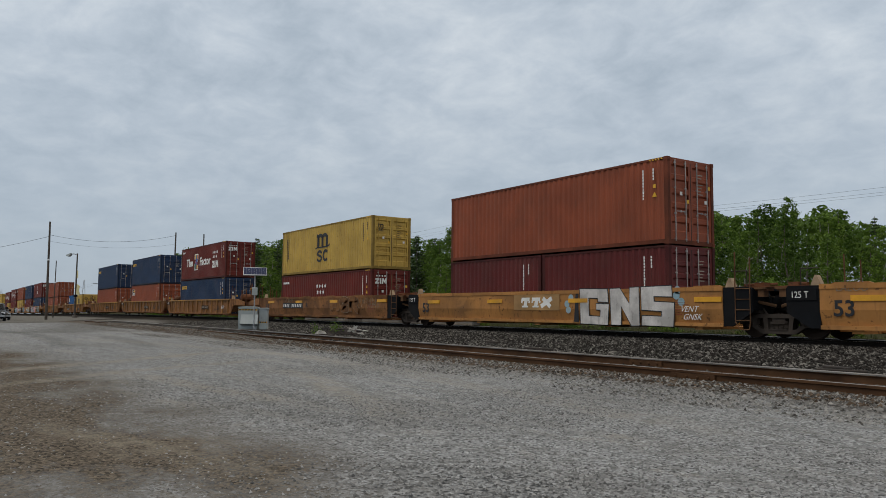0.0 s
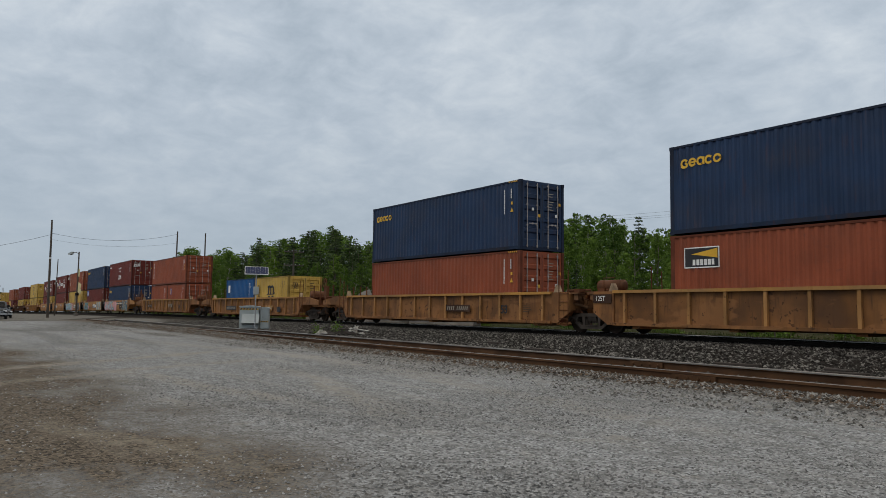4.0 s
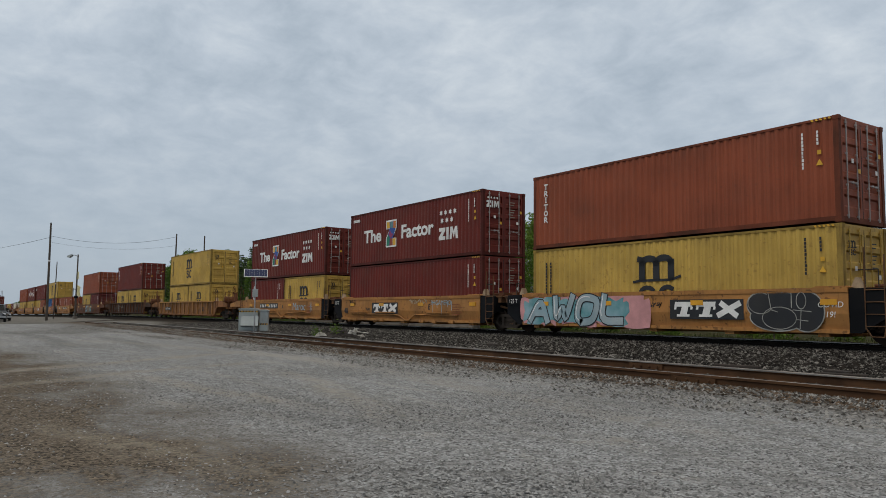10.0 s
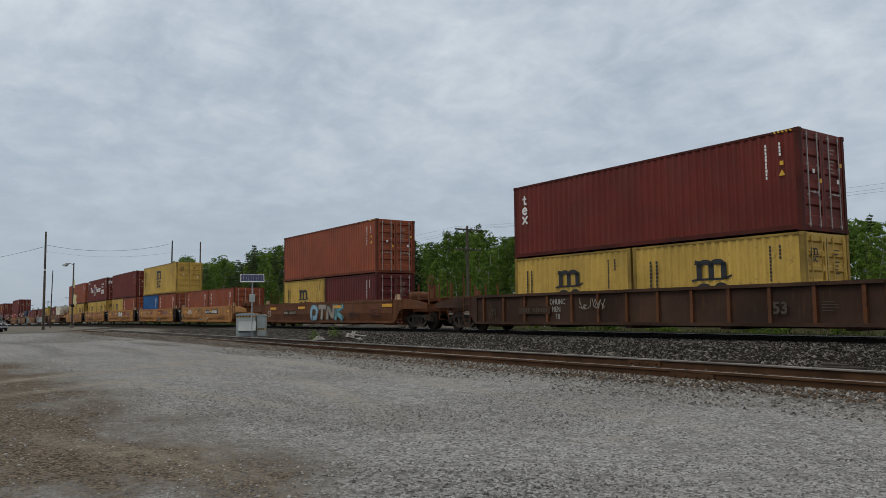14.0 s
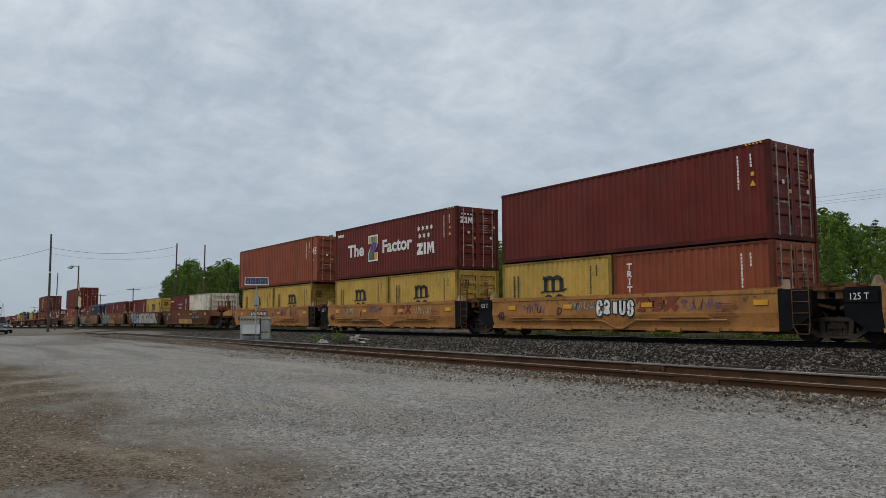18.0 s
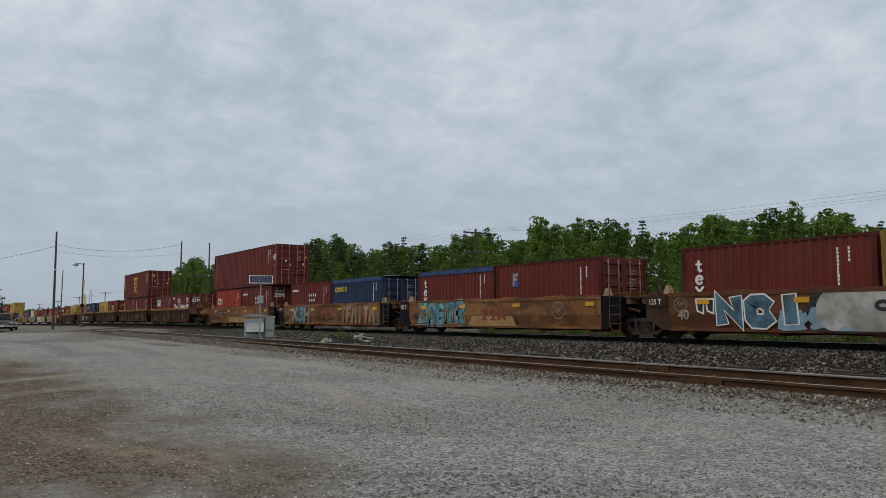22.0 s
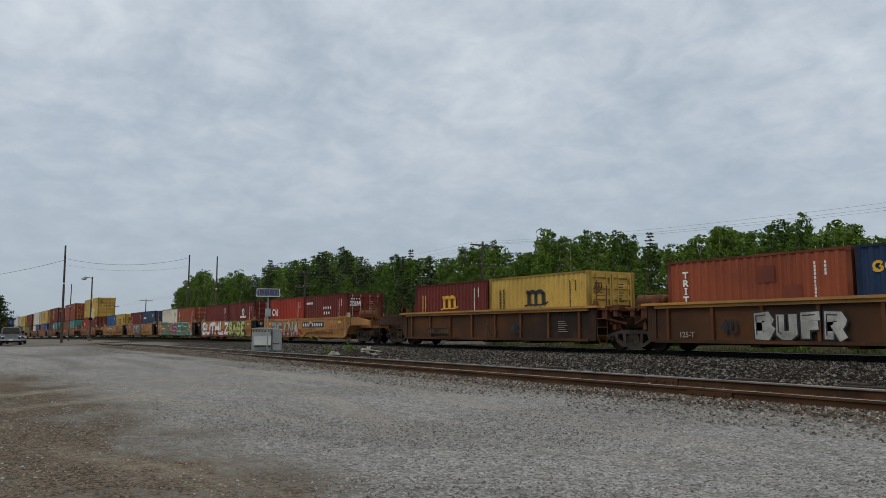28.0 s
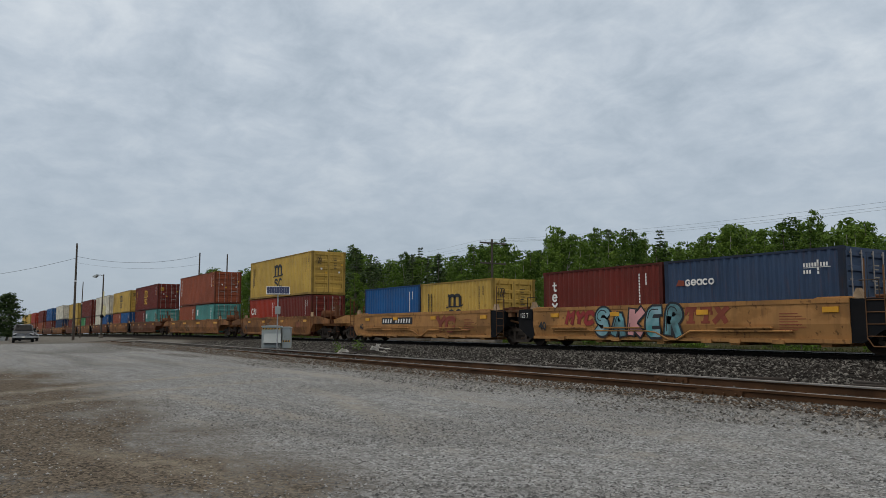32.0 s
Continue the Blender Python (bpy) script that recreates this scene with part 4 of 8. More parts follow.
        add("lettering", "mark_white", ("triv", n, H), lambda bm: plain_marks(bm, "trbtor"[:n], 0.225), lx + 0.62, H - 0.58, "white lettering running downwards")
    elif logo == "downmark":
        add("lettering", "mark_white", ("downmark", H), lambda bm: plain_marks(bm, "lex", 0.34), lx + 0.5, H - 0.78, "white lettering running downwards")
    elif logo == "panelmark":
        if size != "20":
            add("panel", "mark_blue", "cpan", lambda bm: box(bm, -0.12, 1.22, -0.002, 0, -0.16, 0.62), lx + 0.5, H - 0.75)
        add("lettering", "mark_white", "panelmark", lambda bm: (stroke(bm, arc(0.2, 0.22, 0.2, 0.2, 50, 310, 9), 0.11), stroke(bm, [(0.45, 0), (0.6, 0.42), (0.78, 0.0)], 0.1), stroke(bm, [(0.95, 0), (0.95, 0.42)], 0.12)),
            lx + 0.5, H - 1.15 if size == "20" else H - 0.75)
    elif logo in ("beacon", "beacon_s"):
        def panel(bm):
            box(bm, 0, 1.25, -0.003, 0, 0, 0.62)
        add("panel", "mark_sky" if logo == "beacon" else "mark_black", "bp" + logo, panel, lx + 0.55, H - 1.05)
        add("panel_border", "mark_white", "bb", lambda bm: [stroke(bm, p, 0.035) for p in ([(0, 0), (1.25, 0)], [(0, 0.62), (1.25, 0.62)], [(0, 0), (0, 0.62)], [(1.25, 0), (1.25, 0.62)])], lx + 0.55, H - 1.05)
        add("beam", "mark_yellow" if logo == "beacon_s" else "mark_cream", "bm", lambda bm: prism(bm, [(0.25, 0.42), (1.2, 0.28), (1.2, 0.58)], -0.0045, 0), lx + 0.55, H - 1.05)
        add("lettering", "mark_white", "bl", lambda bm: blocks(bm, 6, 0.18, 0.62, 0.15, z=0.07, x=0.3), lx + 0.55, H - 1.05)
    elif logo == "flor":
        add("panel", "mark_blue", "fp", lambda bm: box(bm, 0, 0.42, -0.003, 0, 0, 0.56), lx + 1.05, H - 0.95)
        add("emblem", "mark_gold", "fe", lambda bm: (stroke(bm, [(0.12, 0.05), (0.16, 0.45), (0.36, 0.5)], 0.08, -0.001), stroke(bm, [(0.12, 0.27), (0.32, 0.3)], 0.07, -0.001)), lx + 1.05, H - 0.95)
    elif logo == "mag":
        add("emblem", "mark_white", "me", lambda bm: prism(bm, arc(0, 0.3, 0.27, 0.27, 0, 360, 20)[:-1], -0.004, 0), 0.55, H - 1.05)
        add("emblem_fan", "mark_blue", "mf", lambda bm: [stroke(bm, [(0, 0.48), (a, 0.18)], 0.05, -0.005 - 0.0004 * q) for q, a in enumerate((-0.16, -0.05, 0.05, 0.16))], 0.55, H - 1.05)
        add("lettering", "mark_white", "ml", lambda bm: blocks(bm, 8, 0.17, 0.75, 0.2, random.Random(5)), -0.1, H - 1.22)
    elif logo == "goldmark":
        add("lettering", "mark_gold", "goldmark", lambda bm: blocks(bm, 3, 0.42, 0.5, rnd=random.Random(2), down=True), lx + 0.35, H - 0.85)
    elif logo == "sheet":
        add("placard", "mark_white", "sheet", lambda bm: box(bm, 0, 0.42, -0.004, 0, 0, 0.55), lx + 0.5, H - 1.0)
    if size == "45":
        part("number", lettering("45", 0.6, "mark_white", 0.012), root, (rx - 0.80, -CW / 2 + 0.044, H - 1.12), "white painted 45")
    # bars of small print on the doors
    dlight = "mark_black" if paint in ("yellow", "white") else "mark_white"
    part("door_print", mesh("door_print", lambda bm: [box(bm, 0, 0.26 - 0.05 * (i % 3), -0.003, 0, -0.11 * i, -0.11 * i + 0.035) for i in range(7) if i != 2], "mark_grey" if dlight == "mark_white" else dlight, ("dp", H)), root,
         turn=Matrix.Translation((L / 2 - 0.001, 0.34, H - 0.5)) @ pose(0, 0, 0, 0, 0, 90))
    # replaced panels of another shade
    if patched:
        for q, (px_, pz_) in enumerate(((0.25, H - 0.85), (1.05, H - 1.45))):
            add("repair_patch", "mark_patch", ("rp", q), lambda bm: box(bm, 0, 0.55, -0.003, 0, 0, 0.5), px_, pz_, "darker repair patch")
    if size != "20":
        for dy, dz, m in ((-0.2, 1.5, "mark_yellow"), (0.95, 0.95, "mark_yellow"), (-0.55, 1.25, "mark_white"), (0.75, 1.45, "mark_white")):
            part("door_label", mesh("door_label", lambda bm: box(bm, -0.06, 0.06, -0.003, 0, 0, 0.12), m, "dl" + m), root, turn=Matrix.Translation((L / 2 + 0.002, dy, H - dz)) @ pose(0, 0, 0, 0, 0, 90))
    if logo in ("zf", "starblock", "seven_stars"):
        def small(bm):
            for o in ([(0, 0), (0.62, 0), (0.62, 0.2), (0.34, 0.2), (0.62, 0.5), (0.62, 0.68), (0.02, 0.68), (0.02, 0.48), (0.30, 0.48), (0, 0.18)],
                      [(0.72, 0), (0.94, 0), (0.94, 0.68), (0.72, 0.68)],
                      [(1.04, 0), (1.22, 0), (1.27, 0.4), (1.42, 0.05), (1.56, 0.4), (1.62, 0), (1.82, 0), (1.74, 0.68), (1.54, 0.68), (1.42, 0.4), (1.30, 0.68), (1.10, 0.68)]):
                prism(bm, [(p * 0.40, q * 0.44) for p, q in o], -0.004, 0)
        part("door_emblem", mesh("door_emblem", small, "mark_white", "ds"), root, turn=Matrix.Translation((L / 2 + 0.002, -1.02, H - 0.78)) @ pose(0, 0, 0, 0, 0, 90))
        part("door_stars", mesh("door_stars", lambda bm: [star(bm, 0.08 + 0.17 * q, 0.07, 0.06) for q in range(4)], "mark_white", "dst"), root, turn=Matrix.Translation((L / 2 + 0.002, -1.0, H - 0.42)) @ pose(0, 0, 0, 0, 0, 90))
    elif logo == "arch":
        c = "mark_gold" if paint in ("maroon", "brown") else "mark_black"
        part("door_emblem", mesh("door_emblem", lambda bm: (arches(bm, 0.2), curls(bm, 0.2)), c, "da"), root,
             turn=Matrix.Translation((L / 2 - 0.001, -0.72, H - 0.65)) @ pose(0, 0, 0, 0, 0, 90))


def seven_stars(root, x, y, z, k):
    def build(bm):
        for i in range(4):
            star(bm, (i - 1.5) * 0.40 * k, 0.28 * k, 0.15 * k)
        for i in range(3):
            star(bm, (i - 1.2) * 0.42 * k, -0.12 * k, 0.15 * k)
    part("stars", mesh("stars", build, "mark_white", ("stars", k)), root, (x, y, z), "seven white stars")


def block_emblem(root, x, y, z, k):
    def build(bm):
        prism(bm, [(0, 0), (0.62, 0), (0.62, 0.2), (0.34, 0.2), (0.62, 0.5), (0.62, 0.68), (0.02, 0.68), (0.02, 0.48), (0.30, 0.48), (0, 0.18)], -0.004, 0)
        box(bm, 0.72, 0.94, -0.004, 0, 0, 0.68)
        prism(bm, [(1.04, 0), (1.22, 0), (1.27, 0.4), (1.42, 0.05), (1.56, 0.4), (1.62, 0), (1.82, 0), (1.74, 0.68), (1.54, 0.68), (1.42, 0.4), (1.30, 0.68), (1.10, 0.68)], -0.004, 0)
    part("lettering", mesh("emblem", build, "mark_white", ("zw", k)), root, turn=Matrix.LocRotScale((x - 0.85 * k, y, z), None, (k, 1, k)), label="white block emblem")


TONE = dict(maroon="maroon", brown="faded red-brown", red="bright red", wine="dark wine-red", yellow="yellow", navy="navy blue", slate="faded slate-blue",
            blue="mid-blue", white="rust-streaked white", teal="teal", grey="grey", green="green")
LOGOTEXT = dict(arch="a black twin-arch emblem", zf="a colourful zigzag emblem and slogan", starblock="stars and a block emblem", seven_stars="seven white stars",
                sea="short gold lettering", sea_w="short white lettering", tri_v="white lettering down one end", downmark="white lettering down one end",
                panelmark="white lettering", beacon="a pale blue lighthouse panel", beacon_s="a black beam panel", flor="a small blue emblem", mag="a round white emblem",
                goldmark="gold lettering down one end", sheet="a white placard", none="few markings", tarp="a blue tarpaulin roof")


def container(spec):
    """spec: size colour emblem, e.g. '40 maroon zf'; +tarp for an open top under a sheet."""
    size, paint, logo = spec.split()[:3]
    tarp = "tarp" in spec.split()[3:]
    L, H, w = LENGTH[size], HEIGHT[size], CW / 2
    feet = {"20": "twenty-foot", "40": "forty-foot", "40s": "forty-foot", "45": "forty-five-foot"}[size]
    mark = LOGOTEXT[logo]
    if paint == "maroon" and logo == "arch":
        mark = "a gold twin-arch emblem"
    root = new("shipping_container")
    tagged(root, "%s %s container with %s" % (TONE[paint], feet, mark), "shipping container", group="containers on the train")
    d = container_meshes(size, paint)
    for s, me in zip((-1, 1), d["side_panel"]):
        part("side_panel", me, root)
        part("top_rail", d["top_rail"], root, (0, s * (w - 0.032), H - 0.006))
        for e in (-1, 1):
            part("corner_post", d["corner_post"], root, (e * (L / 2 - 0.085), s * (w - 0.07), 0))
            if size == "45":
                for z in (0.06, H - 0.06):
                    part("corner_casting", d["corner_casting"], root, (e * 6.0, s * (w - 0.081), z))
    part("front_panel", d["front_panel"], root)
    if tarp:
        def sheet(bm):
            kk = 14
            rows = []
            for i in range(kk + 1):
                x = -L / 2 + 0.12 + (L - 0.24) * i / kk
                dz = 0.025 * math.sin(i * 1.7)
                rows.append([bm.verts.new(p) for p in ((x, -w - 0.01, H - 0.22), (x, -w - 0.012, H - 0.03), (x, -w * 0.5, H + 0.05 + dz), (x, 0, H + 0.08 + dz),
                                                       (x, w * 0.5, H + 0.05 + dz), (x, w + 0.012, H - 0.03), (x, w + 0.01, H - 0.22))])
            for r, q in zip(rows, rows[1:]):
                for j in range(6):
                    bm.faces.new((r[j], r[j + 1], q[j + 1], q[j]))
        part("tarpaulin", mesh("tarpaulin", sheet, "tarp", size), root, label="blue tarpaulin cover")
    else:
        part("roof", d["roof"], root)
    part("bottom_frame", d["bottom_frame"], root)
    dw, dh = d["dims"]
    for s in (-1, 1):
        dr = part("door", d["door"], root, (L / 2 - 0.035, s * (dw / 2 + 0.006), 0.165))
        for k in (-0.22, 0.27):
            part("locking_bar", d["locking_bar"], dr, (0, s * k * dw / 0.54 * 0.55, 0))
        part("door_handle", d["door_handle"], dr, (0, s * 0.0, dh * 0.36))
    part("door_seal", d["seal"], root, (L / 2 - 0.03, 0, 0.165))
    put_marks(root, size, logo, paint, H, "patch" in spec.split()[3:])
    return root


# ---- well cars: origin at rail height under the unit's middle ----
WHEEL_R, AXLE = 0.4191, 0.89
WHEELSETS = {-1: [], 1: []}


def bogie(parent, x):
    """A three-piece truck: two side frames, bolster, springs and two wheelsets that turn."""
    tr = part("bogie", mesh("bolster", lambda bm: (box(bm, -0.2, 0.2, -1.05, 1.05, 0.42, 0.66), tube(bm, (0, 0, 0.6), (0, 0, 0.82), 0.22, 12)), "truck_steel", 1), parent, (x, 0, 0), "grimy cast steel truck")

    def frame_side(bm):
        # arched upper member, dipping lower member, columns and pedestal ends
        up = [(-1.2, 0.50), (-0.9, 0.62), (-0.55, 0.70), (0.55, 0.70), (0.9, 0.62), (1.2, 0.50)]
        for (a, za), (c, zc) in zip(up, up[1:]):
            prism(bm, [(a, za - 0.12), (c, zc - 0.12), (c, zc), (a, za)], -0.09, 0.09)
        dn = [(-0.95, 0.48), (-0.5, 0.20), (0.5, 0.20), (0.95, 0.48)]
        for (a, za), (c, zc) in zip(dn, dn[1:]):
            prism(bm, [(a, za - 0.07), (c, zc - 0.07), (c, zc + 0.06), (a, za + 0.06)], -0.085, 0.085)
        for s in (-1, 1):
            prism(bm, [(s * 0.36 - 0.06, 0.24), (s * 0.36 + 0.06, 0.24), (s * 0.40 + 0.07, 0.6), (s * 0.40 - 0.07, 0.6)], -0.08, 0.08)
            prism(bm, [(s * 0.89 - 0.2, 0.40), (s * 0.89 + 0.2, 0.40), (s * 0.89 + 0.24, 0.58), (s * 0.89 - 0.24, 0.58)], -0.1, 0.1)

    def springs(bm):
        box(bm, -0.28, 0.28, -0.11, 0.11, 0.235, 0.265)
        for i in range(4):
            for k in range(7):
                box(bm, -0.27 + i * 0.14, -0.15 + i * 0.14, -0.06, 0.06, 0.27 + k * 0.035, 0.288 + k * 0.035)
    for s in (-1, 1):
        part("side_frame", mesh("side_frame", frame_side, "truck_steel", 1), tr, (0, s * 1.0, 0))
        part("spring_nest", mesh("spring_nest", springs, "truck_steel", 1), tr, (0, s * 1.0, 0))

    def wheelset(bm):
        tube(bm, (0, -1.1, 0), (0, 1.1, 0), 0.075, 8)
        for s in (-1, 1):
            tube(bm, (0, s * 0.80, 0), (0, s * 0.70, 0), WHEEL_R - 0.001, 28)
            tube(bm, (0, s * 0.70, 0), (0, s * 0.672, 0), WHEEL_R + 0.024, 28)
            tube(bm, (0, s * 0.80, 0), (0, s * 0.845, 0), 0.14, 14, 0.11)
            tube(bm, (0, s * 1.06, 0), (0, s * 1.17, 0), 0.115, 12, 0.10)
            for i in range(3):
                a = i * 2.0944
                tube(bm, (0.06 * math.cos(a), s * 1.17, 0.06 * math.sin(a)), (0.06 * math.cos(a), s * 1.19, 0.06 * math.sin(a)), 0.018, 6)
    for e in (-1, 1):
        w = part("wheelset", mesh("wheelset", wheelset, "wheel_steel", 1), tr, (e * AXLE, 0, WHEEL_R), "worn steel wheels on an axle")
        WHEELSETS[e].append(w)
    return tr


def ladder(bm, x, z0, z1, y, w=0.42, rungs=4):
    for s in (0, w):
        tube(bm, (x + s, y, z0), (x + s, y, z1), 0.014, 5)
    for i in range(rungs):
        z = z0 + 0.08 + (z1 - z0 - 0.16) * i / (rungs - 1)
        tube(bm, (x, y, z), (x + w, y, z), 0.013, 5)


SIDE_Y = 1.50


def unit(kind, paint, left, right, label, piped=True):
    """One well unit. kind: s40, s53 (smooth sides), r53 (ribbed), f40 (ribbed under a broad top flange). left, right: 'a' joint, 'e' free end."""
    half = 6.36 if kind.endswith("40") else 8.27
    joint = 7.77 if kind.endswith("40") else 9.75
    end = 9.9 if kind.endswith("40") else 11.7
    dark = "car_dark" if paint in ("car_dark", "car_brown") else "black"
    root = new("well_car")
    tagged(root, label, "railway wagon", group="well cars of the train")
    zt, zb = 1.50, 0.30
    smooth = kind[0] == "s"

    def chord(s):
        w = 0.07 if smooth else 0.09
        return lambda bm: box(bm, -half, half, s * SIDE_Y - w, s * SIDE_Y + w, zt - (0.13 if smooth else 0.10), zt)

    def sheet(s):
        def build(bm):
            if not smooth:
                box(bm, -half, half, s * (SIDE_Y - 0.05) - 0.02, s * (SIDE_Y - 0.05) + 0.02, zb + 0.1, zt - 0.1)
                n = (13 if kind == "r53" else 8) if s > 0 else 0
                for i in range(n):
                    x = -half + 0.5 + (2 * half - 1.0) * i / (n - 1)
                    box(bm, x - 0.05, x + 0.05, SIDE_Y - 0.03, SIDE_Y + 0.06, zb + 0.1, zt - 0.1)
                return
            # upper sheet, then a lower one leaning in
            o, i = s * (SIDE_Y + 0.045), s * (SIDE_Y - 0.03)
            prof = [(o, zt - 0.13), (o + s * 0.012, 0.82), (s * (SIDE_Y - 0.03), zb + 0.10), (s * (SIDE_Y - 0.12), zb + 0.10), (i - s * 0.06, 0.82), (i, zt - 0.13)]
            rows = [[bm.verts.new((x, y, z)) for y, z in prof] for x in (-half, half)]
            for j in range(len(prof)):
                k = (j + 1) % len(prof)
                bm.faces.new((rows[0][j], rows[0][k], rows[1][k], rows[1][j]))
            bm.faces.new(rows[0])
            bm.faces.new(rows[1][::-1])
        return build

    def sill(s):
        if smooth:
            return lambda bm: box(bm, -half, half, s * (SIDE_Y - 0.05) - 0.09, s * (SIDE_Y - 0.05) + 0.06, zb, zb + 0.11)
        return lambda bm: box(bm, -half, half, s * SIDE_Y - 0.10, s * SIDE_Y + 0.08, zb, zb + 0.10)
    side_paint = paint if kind[0] != "f" else "car_rust"
    for s in (-1, 1):
        sp = part("side_sheet", mesh("side_sheet", sheet(s), side_paint, (kind, s)), root)
        part("top_chord", mesh("top_chord", chord(s), "car_tan" if kind[0] == "f" or (kind[0] == "r" and paint != "car_dark") else side_paint, (kind, s, paint)), sp)
        part("bottom_sill", mesh("bottom_sill", sill(s), side_paint, (kind, s)), sp)
        if not smooth:
            kk = 13 if kind == "r53" else 8
            # ribs a tone lighter than the sheet: the recess's shading put into the paint
            rib = mesh("rib", lambda bm: prism(bm, [(-0.05, zb + 0.1), (0.05, zb + 0.1), (0.05, zt - 0.1), (-0.05, zt - 0.1)], -0.05, 0.05), {"car_dark": "car_brown", "car_dirty": "car_mid"}.get(paint, paint), ("rib", kind, paint))
            for i in range(kk if s < 0 else 0):
                part("rib", rib, sp, (-half + 0.5 + (2 * half - 1.0) * i / (kk - 1), s * (SIDE_Y + 0.01), 0))
            if kind == "f40":
                part("top_flange", mesh("top_flange", lambda bm: box(bm, -half - 0.5, half + 0.5, -0.13, 0.13, 0.0, 0.08), "car_tan", "tf"), sp, (0, s * (SIDE_Y + 0.03), zt), "broad faded tan top flange")
        else:
            # rubbing guides on the top chord, hand line and bottom brackets
            guide = mesh("guide", lambda bm: prism(bm, [(-0.55, 0), (0.55, 0), (0.42, 0.045), (-0.42, 0.045)], -0.05, 0.05), paint, "guide")
            for x in ((-half * 0.62, -half * 0.2, half * 0.2, half * 0.62) if paint not in ("car_yellow", "car_mid") else (-half * 0.9, half * 0.93)):
                part("guide", guide, sp, (x, s * (SIDE_Y - 0.03), zt - 0.005))
            if s < 0 and piped and paint in ("car_yellow", "car_mid") and kind == "s40":
                def hose(bm):
                    z = 0.62
                    pts = [(-half + 1.2, z), (-0.6, z), (-0.1, z - 0.05), (0.45, z - 0.28), (0.75, z - 0.28), (1.3, z), (half - 1.6, z)]
                    for (a, za), (c, zc) in zip(pts, pts[1:]):
                        tube(bm, (a, -SIDE_Y - 0.07, za), (c, -SIDE_Y - 0.07, zc), 0.03, 6)
                part("brake_pipe", mesh("brake_pipe", hose, paint, kind), sp)
                for x in (-4.3, -1.5, 3.2):
                    part("ledge", mesh("ledge", lambda bm: prism(bm, [(-0.95, 0), (0.95, 0), (0.90, 0.05), (-0.90, 0.05)], -0.11, 0.03), paint, "ledge"), sp, (x, -SIDE_Y - 0.03, 0.70))
                for x in (-4.7, -1.9, 1.9, 2.9, 4.3):
                    part("bracket", mesh("bracket", lambda bm: box(bm, -0.18, 0.18, -0.09, 0.02, -0.06, 0.06), paint, "brk"), sp, (x, -SIDE_Y, zb + 0.02))
    # floor: cross bearers and container seats
    for i in range(5):
        part("cross_bearer", mesh("cross_bearer", lambda bm: box(bm, -0.15, 0.15, -1.45, 1.45, 0.20, 0.325), side_paint, "xb"), root, ((-0.9 + 0.45 * i) * (half - 0.1), 0, 0))
    part("well_floor", mesh("well_floor", lambda bm: box(bm, -half, half, -0.55, 0.55, 0.23, 0.30), side_paint, ("wf", kind)), root)

    for d, how in ((-1, left), (1, right)):
        reach = joint if how == "a" else end

        def gusset(bm):
            # the end bulkhead, sloping side gussets that rise over the truck, and the deck
            a, b, c = d * half, d * (half + 0.55), d * (reach - 0.35)
            e = a + d * (0.95 if kind != "f40" else 0.34)
            for s in (-1, 1):
                if how == "a":
                    pts = [(a, 0.32), (a + d * 0.30, 0.32), (e, 0.74), (e, 1.40), (e - d * 0.06, 1.47), (a, 1.47)]
                else:
                    pts = [(a, 0.32), (a + d * 0.12, 0.32), (a + d * 0.42, 0.62), (a + d * 0.62, 0.92), (a + d * 0.9, 1.0), (c, 1.0), (c, 1.24), (a + d * 1.6, 1.46), (a, 1.47)]
                prism(bm, pts if d > 0 else pts[::-1], s * (SIDE_Y - 0.01) - 0.035, s * (SIDE_Y - 0.01) + 0.035)
                if how == "a":
                    box(bm, min(e, e - d * 0.08), max(e, e - d * 0.08), min(s * 0.6, s * (SIDE_Y - 0.05)), max(s * 0.6, s * (SIDE_Y - 0.05)), 0.8, 1.44)
                    prism(bm, [(e, 1.25), (e, 1.42), (c, 1.12), (c, 0.98)] if d < 0 else [(e, 1.25), (c, 0.98), (c, 1.12), (e, 1.42)], s * 0.85 - 0.06, s * 0.85 + 0.06)
            box(bm, min(a, a + d * 0.12), max(a, a + d * 0.12), -SIDE_Y + 0.1, SIDE_Y - 0.1, 0.5, 1.46)
            box(bm, min(b, c), max(b, c), -0.75, 0.75, 0.86, 1.16)
            box(bm, min(a, b), max(a, b), -SIDE_Y + 0.14, SIDE_Y - 0.14, 1.40, 1.452)
            if how == "a":
                tube(bm, (d * (reach - 0.35), 0, 0.8), (d * (reach - 0.35), 0, 1.25), 0.35, 14)
        ep = part("end_platform", mesh("end_platform", gusset, dark if (smooth and how == "a") else paint, (kind, d, how)), root)

        def deckworks(bm):
            a, c = d * (half + 0.1), d * (reach - 0.25)
            # ladders at both sides, grab irons, walkway grating
            for s in (-1, 1):
                if how == "a" and s * d > 0:
                    continue
                x = a + d * 0.32 - (0.48 if d < 0 else 0)
                ladder(bm, x, 0.42, 1.50, s * (SIDE_Y + 0.05), 0.48, 4)
                for q in (0, 0.48):
                    tube(bm, (x + q, s * (SIDE_Y + 0.05), 1.45), (x + q, s * (SIDE_Y + 0.03), 2.30 + 0.2 * (q == 0)), 0.022, 5)
                tube(bm, (x, s * (SIDE_Y + 0.05), 0.46), (x + 0.14, s * (SIDE_Y + 0.05), 0.24), 0.016, 5)
                tube(bm, (x + 0.48, s * (SIDE_Y + 0.05), 0.46), (x + 0.44, s * (SIDE_Y + 0.05), 0.24), 0.016, 5)
